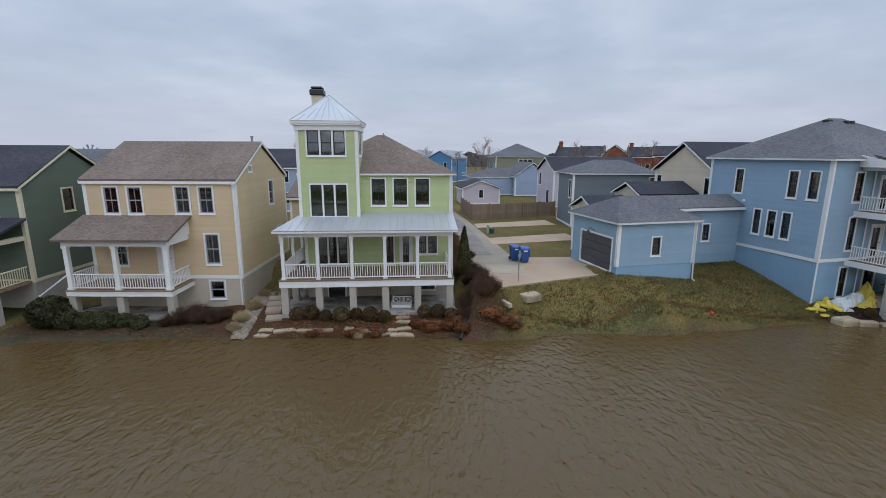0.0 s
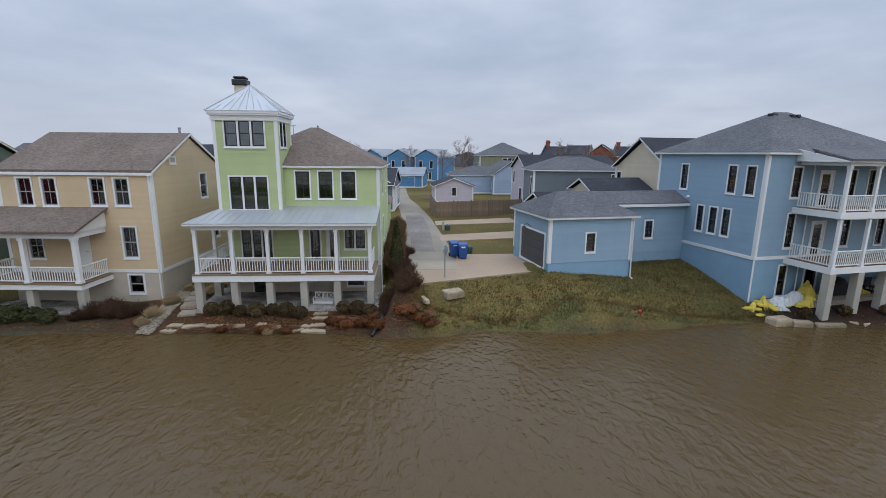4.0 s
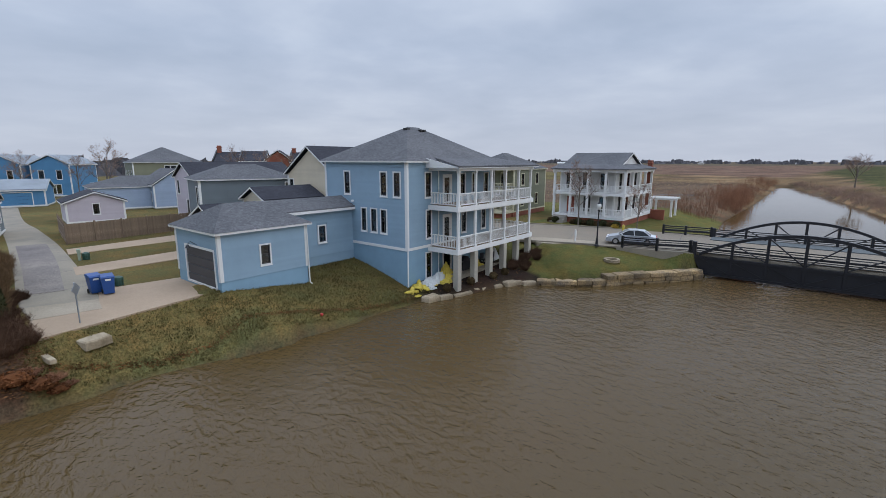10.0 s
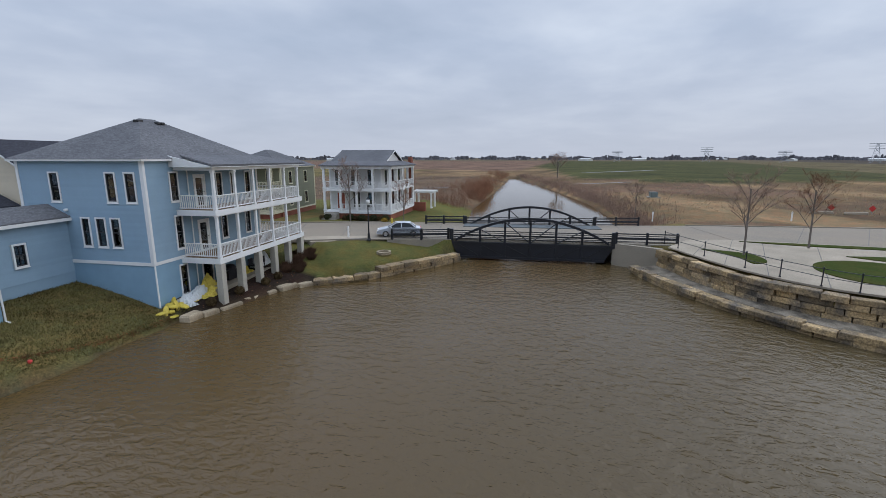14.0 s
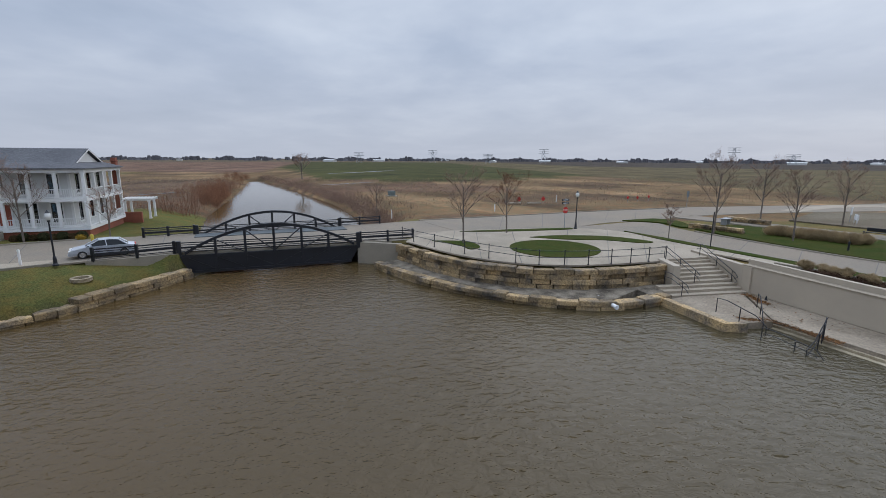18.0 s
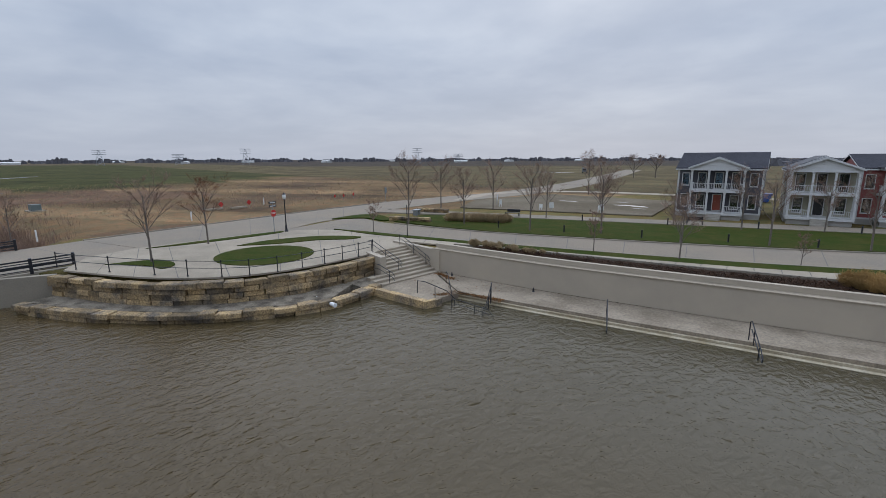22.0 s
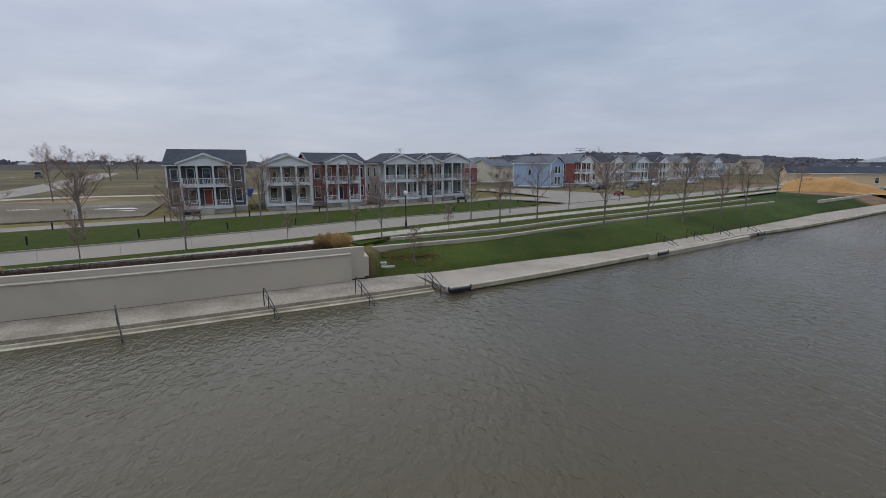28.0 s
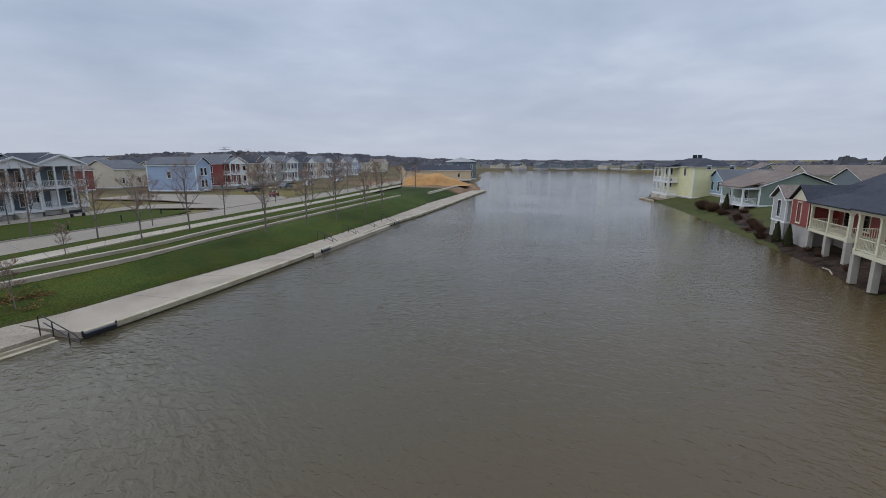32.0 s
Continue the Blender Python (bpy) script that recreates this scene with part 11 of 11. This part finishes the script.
for x, y, h in ((-26, 95, 12.5),):
    thing("light_mast", pose(x, y, 2), "tall slim light mast among the houses", "mast", mesh=M().tube((0, 0, 0), (0, 0, h), 0.09, 0.05, k=8).cbox(-0.5, -0.15, h, 0.5, 0.15, h + 0.15, 0.03), material=GREYMETAL)
for x, y in ((32, -96), (36, -98)):
    thing("blue_skip", pose(x, y, 2.0, rz=15), "blue rubbish skip beyond the plot", "skip", mesh=M().hull([(-2.2, -1, 0.1), (2.2, -1, 0.1), (2.2, 1, 0.1), (-2.2, 1, 0.1)], [(-2.8, -1.1, 1.6), (2.8, -1.1, 1.6), (2.8, 1.1, 1.6), (-2.8, 1.1, 1.6)]), material=BLUEPLASTIC)
for i in range(9):
    plant("bare_shrub", SH_BARE, 1.85 + 0.25 * math.sin(i * 2.0), 26.6 + i * 1.0, "brown bare shrub beside the alley", s=0.55 + 0.12 * math.sin(i * 1.3), group="alley shrubs", turn=i * 1.4)
for i in range(8):
    plant("bare_shrub", SH_BARE, 33.2 + 0.45 * i, 25.4 + 0.42 * i + 0.4 * math.sin(i * 2.4), "dark bare shrub in the bed beside the blue house", s=0.52 + 0.15 * math.sin(i * 1.9), group="bed shrubs", turn=i * 1.2)
ob = thing("dock", Matrix(), "small weathered wooden dock on stones at the west bank", "dock")
for i in range(14):
    a_, b_ = Vector((-107.2 + 0.46 * i, -31.2 + 0.31 * i, 0)), Vector((-108.2 + 0.46 * i, -29.6 + 0.31 * i, 0))
    d_ = Vector((0.19, 0.128, 0))
    part("dock_plank", M().hull([(*(a_ - d_).xy, 0.42), (*(a_ + d_).xy, 0.42), (*(b_ + d_).xy, 0.42), (*(b_ - d_).xy, 0.42)], [(*(a_ - d_).xy, 0.48), (*(a_ + d_).xy, 0.48), (*(b_ + d_).xy, 0.48), (*(b_ - d_).xy, 0.48)]), WOODFENCE, ob)
for p_ in ((-107.2, -31.1), (-101.4, -27.2), (-104.2, -29.1)):
    part("dock_post", M().tube((*p_, -1.2), (*p_, 0.42), 0.1, k=8), WOODFENCE, ob)
for i in range(6):
    thing("shore_slab", pose(-106.6 + i * 1.05, -32.0 + i * 0.72, -0.15, rz=35 + 9 * math.sin(i * 2)), "rough limestone slab beside the dock", "stone", group="dock stones", mesh=rough_block(100 + i, 1.2, 0.7, 0.5), material=PALESTONE)
